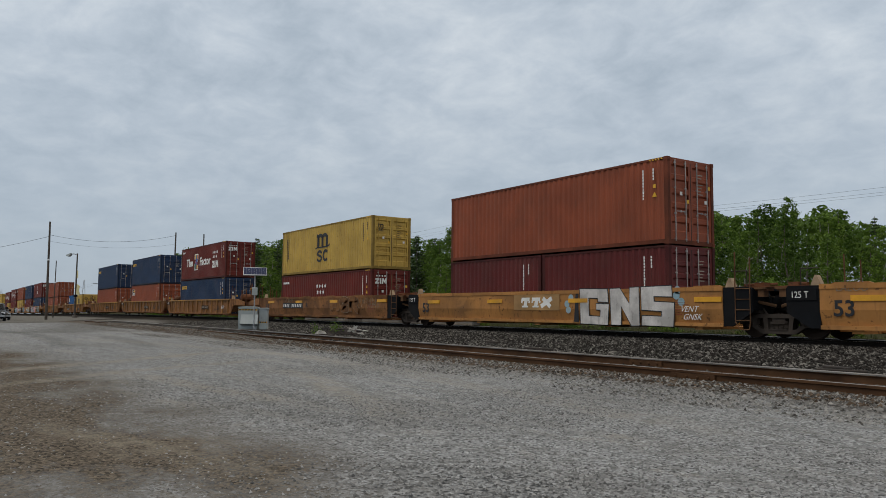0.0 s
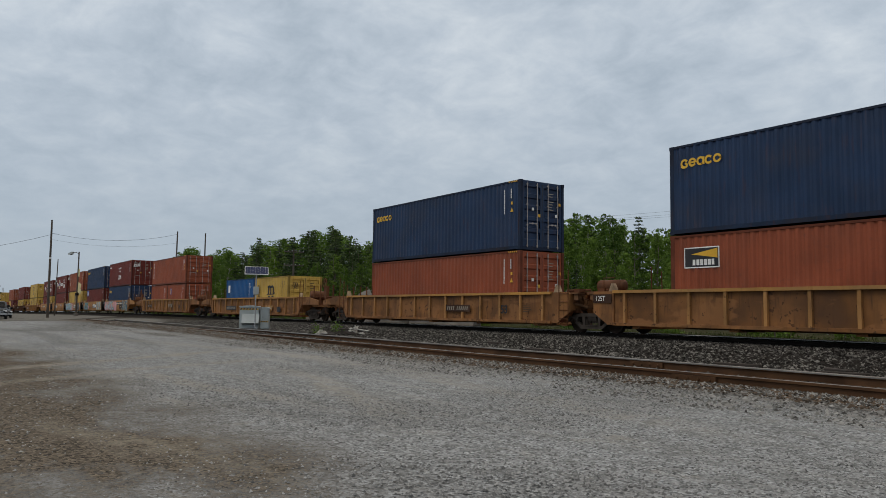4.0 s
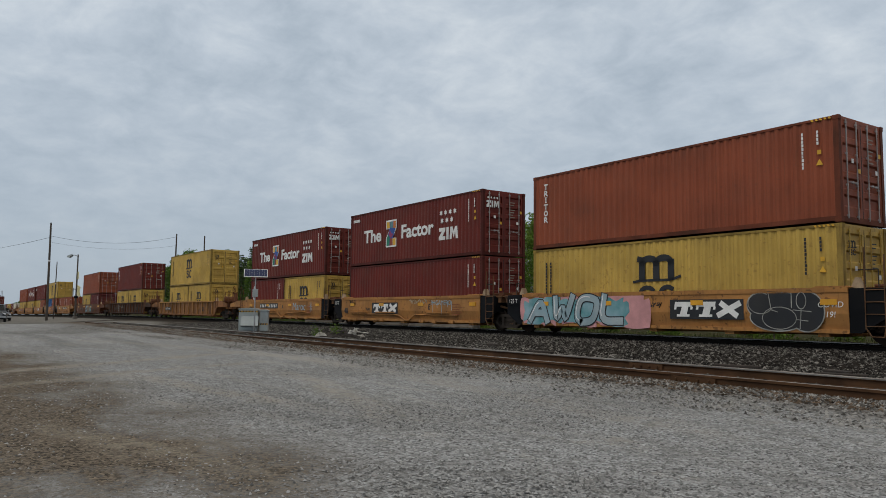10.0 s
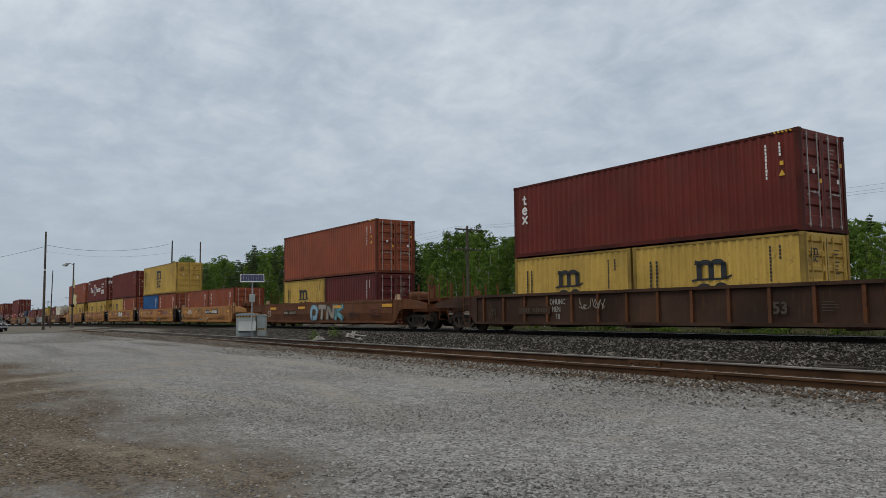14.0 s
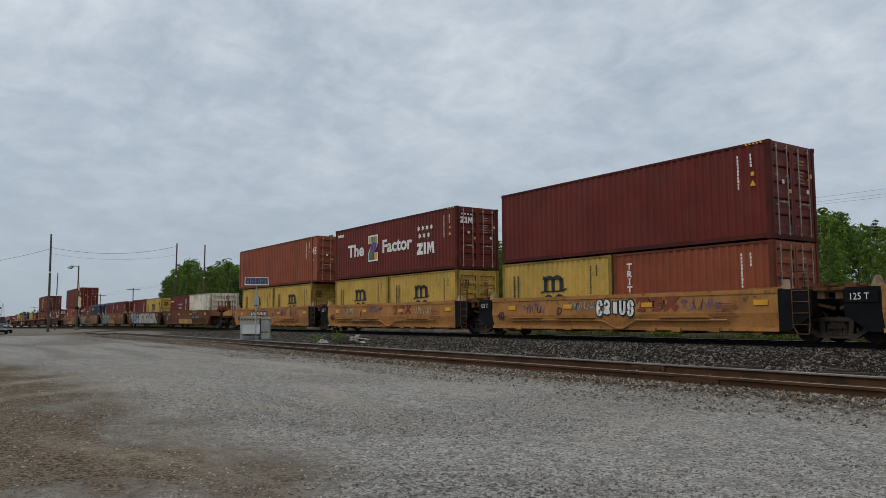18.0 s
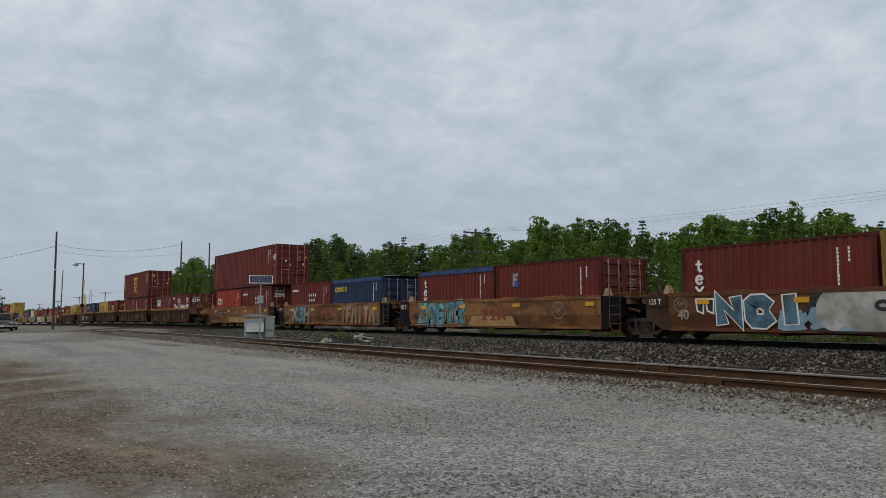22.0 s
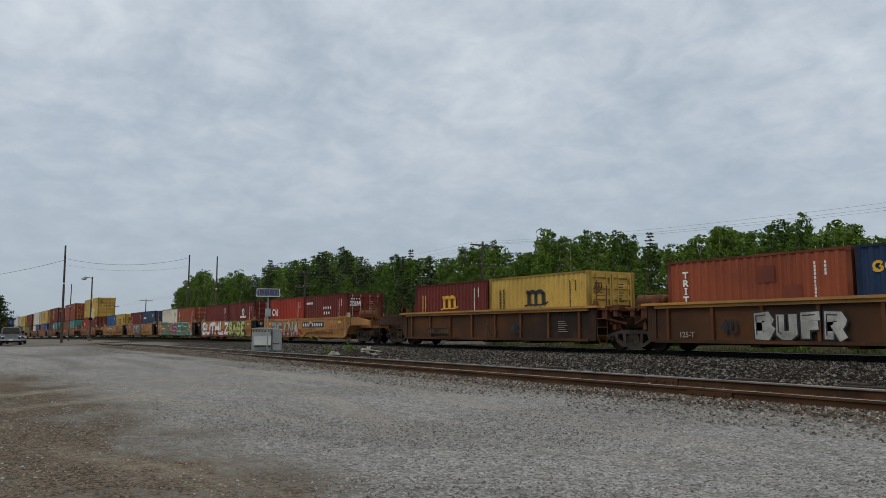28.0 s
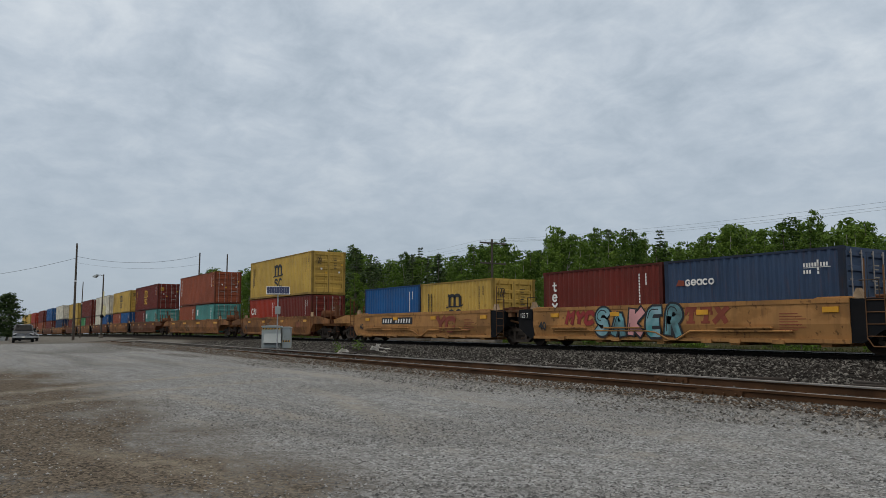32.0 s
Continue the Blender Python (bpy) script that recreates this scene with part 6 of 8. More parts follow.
# Each row: middle of the unit at the start, kind, paint, left end, right end, lower boxes (west to east), upper box
UNITS = [
    (-2.4, "s53", "car_yellow", "a", "a", [], None),
    (-21.88, "s53", "car_yellow", "a", "a", ["20 wine none", "20 wine none"], "40 brown none"),
    (-41.37, "s53", "car_dirty", "e", "a", ["40s maroon seven_stars"], "40 yellow arch"),
    (-64.93, "r53", "car_dirty", "a", "e", ["40 navy sea"], "40 maroon zf"),
    (-84.54, "r53", "car_dirty", "a", "a", ["40 brown beacon_s"], "40 navy sea"),
    (-104.18, "r53", "car_dirty", "e", "a", ["40 brown none"], "40 navy sea"),
    (-127.53, "r53", "car_dirty", "e", "e", ["20 blue sheet", "20 yellow arch"], None),
    (-150.95, "r53", "car_dirty", "e", "e", ["20 brown none", "20 brown flor"], "40s brown tri_v"),
    (-172.58, "s40", "car_yellow", "a", "e", ["40 navy sea"], "40 maroon starblock"),
    (-187.96, "s40", "car_yellow", "a", "a", ["40 maroon panelmark"], "40 navy sea"),
    (-203.55, "s40", "car_yellow", "a", "a", ["40 yellow arch"], "40 brown tri_v"),
    (-219.03, "s40", "car_yellow", "a", "a", ["40 maroon none"], "40 maroon zf"),
    (-234.39, "s40", "car_yellow", "e", "a", ["20 maroon downmark", "20 yellow arch"], "40 maroon zf"),
    (-256.06, "r53", "car_dirty", "e", "e", ["20 yellow arch", "20 yellow arch"], "40 yellow arch"),
    (-279.48, "r53", "car_dark", "e", "e", ["20 yellow arch", "20 yellow arch"], "40 maroon downmark"),
    (-302.89, "s53", "car_brown", "e", "e", ["20 yellow arch", "20 wine none"], "40 brown none"),
    (-324.55, "s40", "car_yellow", "a", "e", ["20 brown tri_v", "20 brown tri_v"], None),
    (-340.13, "s40", "car_yellow", "a", "a", ["20 blue none", "20 brown tri_v"], "40 yellow arch"),
    (-355.62, "s40", "car_yellow", "a", "a", ["20 yellow arch", "20 brown tri_v"], "40 maroon none"),
    (-371.04, "s40", "car_yellow", "a", "a", ["20 yellow arch", "20 yellow arch"], "40 maroon zf"),
    (-386.47, "s40", "car_yellow", "e", "a", ["20 yellow arch", "20 yellow arch"], "45 brown none"),
    (-406.25, "s40", "car_brown", "a", "e", ["20 maroon seven_stars", "20 white none"], None),
    (-421.92, "s40", "car_brown", "a", "a", ["20 maroon downmark", "20 yellow arch"], None),
    (-437.60, "s40", "car_dirty", "a", "a", ["20 maroon downmark tarp", "20 maroon flor"], None),
    (-453.27, "s40", "car_dirty", "a", "a", ["20 maroon seven_stars", "20 navy sea tarp"], None),
    (-468.79, "s40", "car_dirty", "e", "a", ["20 red panelmark", "20 maroon seven_stars"], "45 maroon none"),
    (-488.59, "f40", "car_dark", "a", "e", ["20 maroon beacon", "20 maroon zf"], None),
    (-504.35, "f40", "car_dark", "a", "a", ["20 maroon goldmark", "20 maroon tri_v"], "40 maroon arch"),
    (-519.92, "f40", "car_dark", "a", "a", ["20 yellow arch", "20 maroon arch"], None),
    (-535.63, "f40", "car_dark", "a", "a", ["20 brown tri_v patch", "20 navy sea"], None),
    (-551.40, "f40", "car_dark", "e", "a", ["20 maroon arch", "20 yellow arch"], None),
    (-571.15, "s40", "car_mid", "a", "e", ["20 red panelmark", "20 maroon seven_stars"], None),
    (-586.58, "s40", "car_mid", "a", "a", ["20 maroon none", "20 maroon mag"], None),
    (-602.23, "s40", "car_mid", "a", "a", ["20 white none", "20 brown tri_v"], None),
    (-617.60, "s40", "car_mid", "a", "a", ["20 maroon downmark", "20 slate sea_w"], None),
    (-633.18, "s40", "car_mid", "e", "a", ["20 blue none", "20 yellow arch"], None),
    (-652.99, "s40", "car_dirty", "e", "e", ["20 red panelmark", "20 maroon none"], "40 yellow arch"),
    (-674.80, "s53", "car_dirty", "e", "e", ["20 brown none", "20 teal sheet"], "40 brown tri_v"),
    (-697.00, "s40", "car_brown", "a", "e", ["20 maroon none", "20 teal sheet"], "40 maroon arch"),
    (-712.60, "s40", "car_dirty", "a", "a", ["20 brown none", "20 blue none"], "40 yellow arch"),
    (-728.20, "s40", "car_brown", "a", "a", ["20 white none", "20 blue none"], "40 white none"),
    (-744.60, "s40", "car_dirty", "a", "a", ["20 green none", "20 maroon none"], "40 maroon none"),
    (-760.60, "s40", "car_brown", "e", "a", ["20 maroon none", "20 yellow arch"], "40 yellow arch"),
    (-782.20, "s53", "car_dirty", "a", "e", ["40 navy none"], "40 white none"),
    (-801.70, "s53", "car_brown", "a", "a", ["40 maroon none"], "40 blue none"),
    (-821.20, "s53", "car_dirty", "e", "a", ["40 brown none"], "40 maroon none"),
    (-842.00, "s40", "car_brown", "a", "e", ["40 brown none"], "40 red none"),
    (-857.50, "s40", "car_dirty", "a", "a", ["40 maroon none"], "40 yellow none"),
    (-873.00, "s40", "car_brown", "a", "a", ["40 yellow none"], "40 yellow none"),
    (-888.50, "s40", "car_dirty", "e", "a", ["40 maroon none"], None),
]
FLOOR = 0.33
KIND_TEXT = {"s40": "smooth-sided well unit", "s53": "long smooth-sided well unit", "r53": "long rib-sided well unit", "f40": "rib-sided well unit with broad top flange"}
PAINT_TEXT = {"car_mid": "dulled orange-yellow", "car_yellow": "orange-yellow", "car_dirty": "weathered brown-yellow", "car_brown": "dirty brown", "car_dark": "soot-darkened"}
MOVING = []


def decorate(i, u, kind, paint):
    """Numbers, plates, reflectors and graffiti that each unit carries."""
    half = 6.36 if kind.endswith("40") else 8.27
    refl = mesh("reflector", lambda bm: box(bm, -0.22 if kind == "s40" else -0.48, 0.22 if kind == "s40" else 0.48, -0.004, 0.035, -0.075, 0.075), "reflector", ("refl", kind))
    n40 = "53" if kind.endswith("53") else "40"
    ink = "mark_black" if paint in ("car_yellow", "car_dirty", "car_mid") else "mark_grey"
    if i == 6:
        number_plate(u, -4.94, 0.60, "mark_black", "mark_grey", 2.1)
        number(u, "53", -0.75, 0.56, 0.40, "mark_black")
        plate_word(u, 2.9, 0.55, None, "mark_tanpatch", w=1.5, h=0.46)
        painted(u, "notice", "mark_black", "nt6", lambda bm: box(bm, 0, 0.62, -0.002, 0, 0, 0.34), 5.1, 0.52)
    elif kind == "r53":
        number(u, "53", half - 3.0, 0.66, 0.46, "mark_soft" if paint == "car_dark" else ink)
        number_plate(u, -half + 2.2 if i in (7, 13) else -5.5 if i == 14 else half - 6.9, 0.70, "mark_black" if i == 13 else "car_dark", "mark_soft" if paint == "car_dark" else "mark_white" if i == 13 else "mark_grey", 1.8)
        if i == 7:
            plate_word(u, half - 6.6, 0.66, None, "mark_grey", w=1.7, h=0.46)
        small_print(u, half - 1.6, 0.95, "mark_soft", 4, 0.5)
    elif kind == "f40":
        number(u, "40", -3.9 if i == 29 else half * 0.30, 0.60, 0.6, "mark_black")
        if i != 29:
            number_plate(u, -half + 1.9, 0.52, "car_dark", "mark_soft", 2.0)
            painted(u, "scrawl", "mark_soft", ("scf", i), scrawl(4, 0.8, 0.5, i), 0.2, 0.5)
        small_print(u, half - 1.6, 1.02, "mark_grey", 6, 0.5)
        painted(u, "flange_print", "mark_red", "flp", lambda bm: blocks(bm, 16, 0.06, 1.4, 0.4), -1.2, 1.42)
        if i in (27, 29):
            plate_word(u, 1.6, 0.55, "mark_black", "mark_soft", w=2.0)
    else:
        number(u, n40, -half + 0.35, 0.66, 0.58 if n40 == "53" else 0.42, ink)
        small_print(u, half - 2.0, 1.10, "mark_red", 7, 0.8)
        for x in (-half + 1.3, -half * 0.3, half * 0.28, half - 0.5):
            part("reflector", refl, u, (x, -SIDE_Y - 0.080, 1.20 if paint != "car_yellow" else 1.12))
    # the load plate on the joint housing at the west end
    housing = mesh("load_plate", lambda bm: box(bm, -0.42, 0.42, -0.03, 0.0, -0.15, 0.15), "black" if paint in ("car_yellow", "car_mid") else "car_dark", "lp")
    if kind == "f40" and UNITS[i][3] == "a":
        part("number", lettering("125-T", 0.24, "mark_grey", 0.004), u, (-half + 0.95, -SIDE_Y - 0.064, 0.48), "pale stencilled number")
    elif i + 1 < len(UNITS) and UNITS[i][3] == "a":
        hx = -half - 0.5
        part("load_plate", housing, u, (hx, -SIDE_Y - 0.028, 1.22), "dark load plate")
        part("number", lettering("125 T" if kind != "r53" else "125T", 0.25, "mark_white", 0.0), u, turn=Matrix.LocRotScale((hx - 0.31, -SIDE_Y - 0.0605, 1.14), None, (0.86, 1, 1)), label="white stencilled number")
    if i == 1:
        painted(u, "name_patch", "mark_tanpatch", "np1", lambda bm: box(bm, 0, 2.6, -0.002, 0, 0, 0.62), -1.25, 0.76)
        plate_word(u, -0.98, 0.80, None, "mark_white", w=2.0)
        block_letters(u)
        part("graffiti_edge", mesh("graffiti_edge", lambda bm: prism(bm, [(2.1, 0.36), (2.35, 0.34), (2.32, 1.46), (2.2, 1.44)], -0.003, 0), "mark_black"), u, (0, -SIDE_Y - 0.06, 0), "black sprayed bar")
        painted(u, "scrawl", "mark_ice", "sc1d", lambda bm: [prism(bm, arc(q, v, 0.13, 0.13, 0, 360, 12)[:-1], -0.003, 0) for q, v in ((1.75, 1.0), (1.95, 1.22), (1.82, 0.78), (6.62, 1.25), (6.8, 1.05), (6.66, 1.42))], 0, 0, "pale sprayed dots")
        tag(u, "VENT", 6.75, 0.74, 0.26, "mark_white", 0.4)
        tag(u, "GNSK", 6.85, 0.50, 0.26, "mark_white", 0.4)
    elif i == 0:
        tag(u, "LALOU", -7.85, 1.30, 0.26, "mark_chalk", 0.3)
        tag(u, "TGU", -6.6, 1.15, 0.24, "mark_chalk", 0.3)
    elif i == 2:
        number_plate(u, -5.02, 0.80, w=3.1)
        unit_letter(u, "A", -1.5)
        spray(u, "H2R", 1.85, 5.3, 0.55, 1.46, "car_dirty", "mark_chalk", w=0.34, line=0.022, seed=22, lean=-0.1, label="hollow chalked letter")
        painted(u, "scrawl", "mark_chalk", "sc2", scrawl(10, 2.1, 0.6, 4), 5.4, 0.8)
        painted(u, "scrawl", "mark_chalk", "sc2b", scrawl(7, 1.2, 0.35, 41), -4.6, 1.15)
    elif i == 3:
        tag(u, "GISA", half - 1.9, 0.75, 0.34, "mark_white", 0.4)
    elif i == 8:
        painted(u, "graffiti_halo", "mark_pink", "halo8", blob(6, 6.7, 1.06, 12, 0.02), -6.3, 0.34, "pink sprayed ground")
        spray(u, "AWOL", -5.9, -0.8, 0.32, 1.48, "mark_ice", w=0.26, line=0.045, lean=0.22, seed=8, shine="mark_white", lift=0.006)
        unit_letter(u, "B", -0.55)
        painted(u, "graffiti_shade", "car_dark", "npg8", blob(3, 1.75, 0.9, 81, 0.0), 2.0, 0.42, "dark sprayed blotches")
        number_plate(u, 0.45, 0.96, w=3.1)
        tag(u, "R86", 2.55, 0.70, 0.22, "mark_cream", 0.0)
        tag(u, "OBG", 2.95, 0.45, 0.22, "mark_cream", 0.0)
        spray(u, "EIOB", 3.55, 6.32, 0.32, 1.52, "mark_deep", "mark_cream", w=0.27, line=0.075, lean=0.05, seed=9, shine="mark_ice", lift=0.006, halo="mark_black", halo_w=0.10)
    elif i == 9:
        spray(u, "KUCH", -5.4, -2.7, 0.32, 1.48, "mark_teal", w=0.20, line=0.045, lean=0.25, seed=10)
        painted(u, "graffiti", "mark_pink", "g9b", blob(2, 0.9, 0.42, 91, 0.0), -2.85, 0.55, "pale pink sprayed cloud")
        painted(u, "scrawl", "mark_black", "sc9", scrawl(5, 0.85, 0.42, 92), -1.55, 0.45)
        plate_word(u, 0.65, 0.62, "mark_black", "mark_white", w=2.55, h=0.56)
        painted(u, "graffiti_shade", "mark_tanpatch", "g9t", lambda bm: prism(bm, [(0, 0), (3.0, 0), (3.15, 0.5), (2.9, 1.1), (0.1, 1.1)], -0.003, 0), 3.35, 0.34, "pale tan sprayed ground")
        spray(u, "CIOPE", 3.4, 6.5, 0.36, 1.46, ("mark_cream", "mark_sky", "mark_cream", "mark_sky", "mark_cream"), "mark_tanpatch", w=0.27, line=0.03, lean=0.1, seed=11, soft=False, lift=0.005)
    elif i == 10:
        painted(u, "graffiti_halo", "mark_pink", "halo10", blob(6, 6.2, 1.06, 12, 0.02), -half + 0.05, 0.34, "pink sprayed ground")
        painted(u, "graffiti_shade", "mark_aqua", "halo10b", blob(5, 5.2, 0.98, 13, 0.0, -0.004), -half + 0.2, 0.37, "aqua sprayed ground")
        spray(u, "AWOL", -5.9, -1.0, 0.32, 1.50, "mark_ice", w=0.25, line=0.04, lean=0.2, seed=8, shine="mark_white", lift=0.012)
        tag(u, "COVID", 5.55, 0.98, 0.22, "mark_white", 0.15)
        tag(u, "19!", 5.75, 0.72, 0.22, "mark_white", 0.15)
        painted(u, "scrawl", "mark_black", "sc10", scrawl(6, 0.7, 0.2, 102), -0.25, 0.95)
        plate_word(u, 0.77, 0.62, "mark_black", "mark_white", w=2.6, h=0.60)
        bubble(u, 3.45, 0.34, 2.3, 1.14)
    elif i == 11:
        painted(u, "scrawl", "mark_black", "sc11b", scrawl(5, 0.75, 0.5, 55), -5.45, 1.0)
        painted(u, "scrawl", "mark_black", "sc11c", scrawl(4, 0.5, 0.2, 56), -3.55, 0.8)
        plate_word(u, -2.9, 0.66, "mark_black", "mark_white", w=2.6, h=0.56)
        painted(u, "scrawl", "mark_cream", "sc11", scrawl(7, 1.6, 0.22, 5), 0.75, 1.15)
        unit_letter(u, "E", 2.4)
        tag(u, "PHGAMERO", 2.65, 1.08, 0.32, "mark_ice", 0.0, 0.95)
        painted(u, "scrawl", "mark_ice", "sc11d", lambda bm: [stroke(bm, [(q, 0.3), (q + 0.02, v)], 0.03, 0, 0.003) for q, v in ((0.1, -0.2), (0.45, 0.02), (0.8, -0.28), (1.3, 0.05), (1.6, -0.1))], 2.7, 0.95, "pale paint runs")
    elif i == 12:
        painted(u, "scrawl", "mark_black", "sc12b", scrawl(5, 0.9, 0.35, 61), -5.4, 0.75)
        number_plate(u, -3.36, 0.90, w=3.2)
        unit_letter(u, "A", 0.5)
        tag(u, "Maroc", 2.2, 0.80, 0.68, "mark_ice", 0.1, 1.12, "pale sprayed word")
        painted(u, "scrawl", "mark_ice", "sc12", lambda bm: [stroke(bm, [(-q, -v), (q, v)], 0.025, 0, 0.003) for q, v in ((0.22, 0), (0.16, 0.24), (0, 0.3), (-0.16, 0.24))], 4.95, 1.02, "pale sprayed star")
    elif i == 14:
        for k, (word, x) in enumerate((("OHUNC", -3.72), ("MEN", -3.6), ("18", -3.4))):
            tag(u, word, x, 1.05 - 0.27 * k, 0.28, "mark_silver", 0.0, 0.8, "pale hand-painted word")
        painted(u, "scrawl", "mark_soft", "sc14", scrawl(5, 0.5, 0.6, 7), -7.4, 0.5)
        painted(u, "scrawl", "mark_grey", "sc14b", scrawl(6, 1.3, 0.4, 8), -2.2, 0.85)
    elif i == 15:
        number_plate(u, -half + 3.0, 0.75, "car_dark", "mark_grey", w=2.0)
        spray(u, "OTNK", -1.3, 3.1, 0.36, 1.40, ("mark_sky", "mark_grey", "mark_grey", "mark_teal"), "car_dark", w=0.24, line=0.03, seed=15, halo="mark_teal", halo_w=0.05)
        painted(u, "scrawl", "mark_black", "sc15", scrawl(6, 1.3, 0.5, 14), 3.6, 0.5)
        painted(u, "scrawl", "mark_black", "sc15b", scrawl(6, 1.3, 0.6, 16), 5.9, 0.5)
    elif i == 16:
        painted(u, "scrawl", "mark_white", "sc16", scrawl(9, 1.2, 0.42, 16), -4.5, 0.92)
        painted(u, "scrawl", "mark_grey", "sc16b", scrawl(8, 1.2, 0.35, 17), -1.9, 1.1)
        unit_letter(u, "B", -0.6)
        number_plate(u, 0.34, 0.92, w=3.2)
        tag(u, "DRACS  HT", -1.35, 0.42, 0.36, "mark_cream", 0.2, 1.35, "thin pale writing")
    elif i in (17, 18, 19):
        x = {17: 0.94, 18: 1.15, 19: 0.89}[i]
        plate_word(u, x, 0.84, None, "mark_red", w=1.95, h=0.66)
        unit_letter(u, {17: "C", 18: "D", 19: "E"}[i], {17: -2.95, 18: -2.5, 19: -2.45}[i], 0.84)
        painted(u, "scrawl", "mark_purple" if i != 19 else "mark_cream", ("sc", i), scrawl(8, 1.7, 0.42, i), 2.9, 0.90)
        painted(u, "scrawl", "mark_cream" if i != 18 else "mark_purple", ("scb", i), scrawl(8, 1.2, 0.42, i + 20), -4.35, 0.88)
        if i == 17:
            painted(u, "scrawl", "mark_purple", "sc17c", scrawl(9, 1.9, 0.4, 71), -2.3, 0.92)
            spray(u, "SMS", 1.0, 2.3, 0.34, 0.66, "mark_grey", w=0.10, line=0.035, seed=17)
        elif i == 18:
            painted(u, "scrawl", "mark_ice", "sc18c", scrawl(9, 1.5, 0.28, 72), -1.9, 1.0)
            spray(u, "CRIUS", -0.5, 1.25, 0.72, 1.38, "mark_white", w=0.18, line=0.05, seed=18, lean=0.05)
            painted(u, "scrawl", "mark_black", "sc18d", scrawl(5, 1.0, 0.42, 73), 1.6, 0.95)
        else:
            painted(u, "scrawl", "mark_purple", "sc19c", scrawl(8, 1.3, 0.42, 74), -1.3, 0.92)
            tag(u, "MPOC PHROC-ASTIE", -3.4, 0.40, 0.26, "mark_black", 0.25, 1.3, "black marker writing")
    elif i == 20:
        number_plate(u, -3.39, 0.92, w=3.2)
        unit_letter(u, "A", 0.6)
        painted(u, "scrawl", "mark_black", "sc20", scrawl(9, 3.0, 0.16, 20), -3.5, 1.32)
        for k, x in enumerate((0.9, 2.0, 3.55)):
            painted(u, "scrawl", "mark_purple", ("sc20", k), scrawl(6, 0.95, 0.5, 30 + k), x, 0.85)
    elif i == 21:
        unit_letter(u, "A", 1.5, 0.78)
        number_plate(u, 2.0, 0.76, "mark_black", "mark_grey", 2.3)
        painted(u, "touch_up_patch", "mark_tanpatch", "tp21", lambda bm: prism(bm, [(0.25, 0), (4.2, 0), (3.95, 0.42), (0, 0.42)], -0.002, 0), -1.95, 0.36, "fresh lighter paint patch")
        tag(u, "BELL PATROL", 2.4, 1.28, 0.17, "mark_white", 0.3)
        painted(u, "scrawl", "mark_black", "sc21", scrawl(9, 2.0, 0.36, 21), -4.9, 0.85)
    elif i == 22:
        ring_tag(u, -half + 0.45, 1.12, 0.24, 22)
        painted(u, "graffiti_edge", "mark_white", "quo", lambda bm: [prism(bm, [(q, 0.1), (q + 0.26, 0), (q + 0.28, 0.5), (q - 0.06, 0.5)], -0.003, 0) for q in (0, 0.36)], -5.3, 0.80)
        painted(u, "graffiti", "mark_black", "quo2", lambda bm: [prism(bm, [(q + 0.05, 0.14), (q + 0.21, 0.07), (q + 0.23, 0.45), (q + 0.0, 0.45)], -0.007, -0.004) for q in (0, 0.36)], -5.3, 0.80)
        painted(u, "graffiti_shade", "mark_sky", "g22c", blob(2, 1.7, 0.62, 221, 0.0), -2.6, 0.36, "blue sprayed cloud")
        spray(u, "NCI", -4.65, -1.75, 0.42, 1.44, "mark_deep", "mark_white", w=0.36, line=0.05, lean=-0.1, seed=21, soft=False, lift=0.004)
        painted(u, "graffiti_edge", "mark_black", "g22e", lambda bm: prism(bm, arc(0.45, 0.55, 0.5, 0.58, 90, 270, 12) + [(6.75, -0.03)] + arc(6.65, 0.55, 0.42, 0.58, -90, 90, 10), -0.003, 0), -1.75, 0.36, "black sprayed outline")
        painted(u, "graffiti", "mark_silver", "g22", lambda bm: prism(bm, arc(0.70, 0.55, 0.48, 0.545, 90, 270, 12) + arc(6.55, 0.55, 0.40, 0.545, -90, 90, 10), -0.007, -0.0035), -1.75, 0.36, "big pale sprayed field")
        painted(u, "graffiti_line", "mark_black", "g22b", lambda bm: [stroke(bm, p, 0.10, -0.0075) for p in
                (arc(2.9, 0.55, 0.55, 0.60, 125, 235, 9), arc(3.5, 0.25, 0.9, 0.62, 62, -10, 7), arc(5.1, 0.3, 0.75, 0.75, 110, 215, 8), arc(5.05, 0.98, 0.20, 0.42, 170, 330, 8), arc(5.7, 0.85, 0.22, 0.35, 160, 350, 8),
                 [(5.9, 0.95), (5.45, 1.08), (4.9, 1.1)], arc(1.95, 0.66, 0.16, 0.10, 0, 360, 12), arc(3.5, 0.66, 0.13, 0.13, 0, 360, 12))], -1.75, 0.36, "black sprayed curves")
        painted(u, "graffiti_shade", "mark_sky", "g22d", lambda bm: [prism(bm, p, -0.009, -0.007) for p in ([(7.0, 0.0), (8.0, 0.02), (7.5, 0.3), (7.1, 0.62)], [(0.75, 0.03), (1.3, 0.03), (1.0, 0.14)], [(2.9, 0.04), (3.3, 0.06), (3.0, 0.18)], [(4.9, 0.05), (5.2, 0.05), (5.0, 0.16)])], -1.75, 0.36)
    elif i == 23:
        ring_tag(u, 4.2, 0.98, 0.34, 23)
        painted(u, "touch_up_patch", "mark_tanpatch", "tp23", lambda bm: prism(bm, [(0, 0), (3.3, 0), (3.0, 0.4), (0.3, 0.42)], -0.002, 0), -1.5, 0.36, "lighter paint patch")
        spray(u, "ZOGTR", -5.55, -1.7, 0.34, 1.46, "mark_teal", "mark_black", w=0.24, line=0.05, lean=0.08, seed=23, soft=False, halo="mark_cream", halo_w=0.07, lift=0.002)
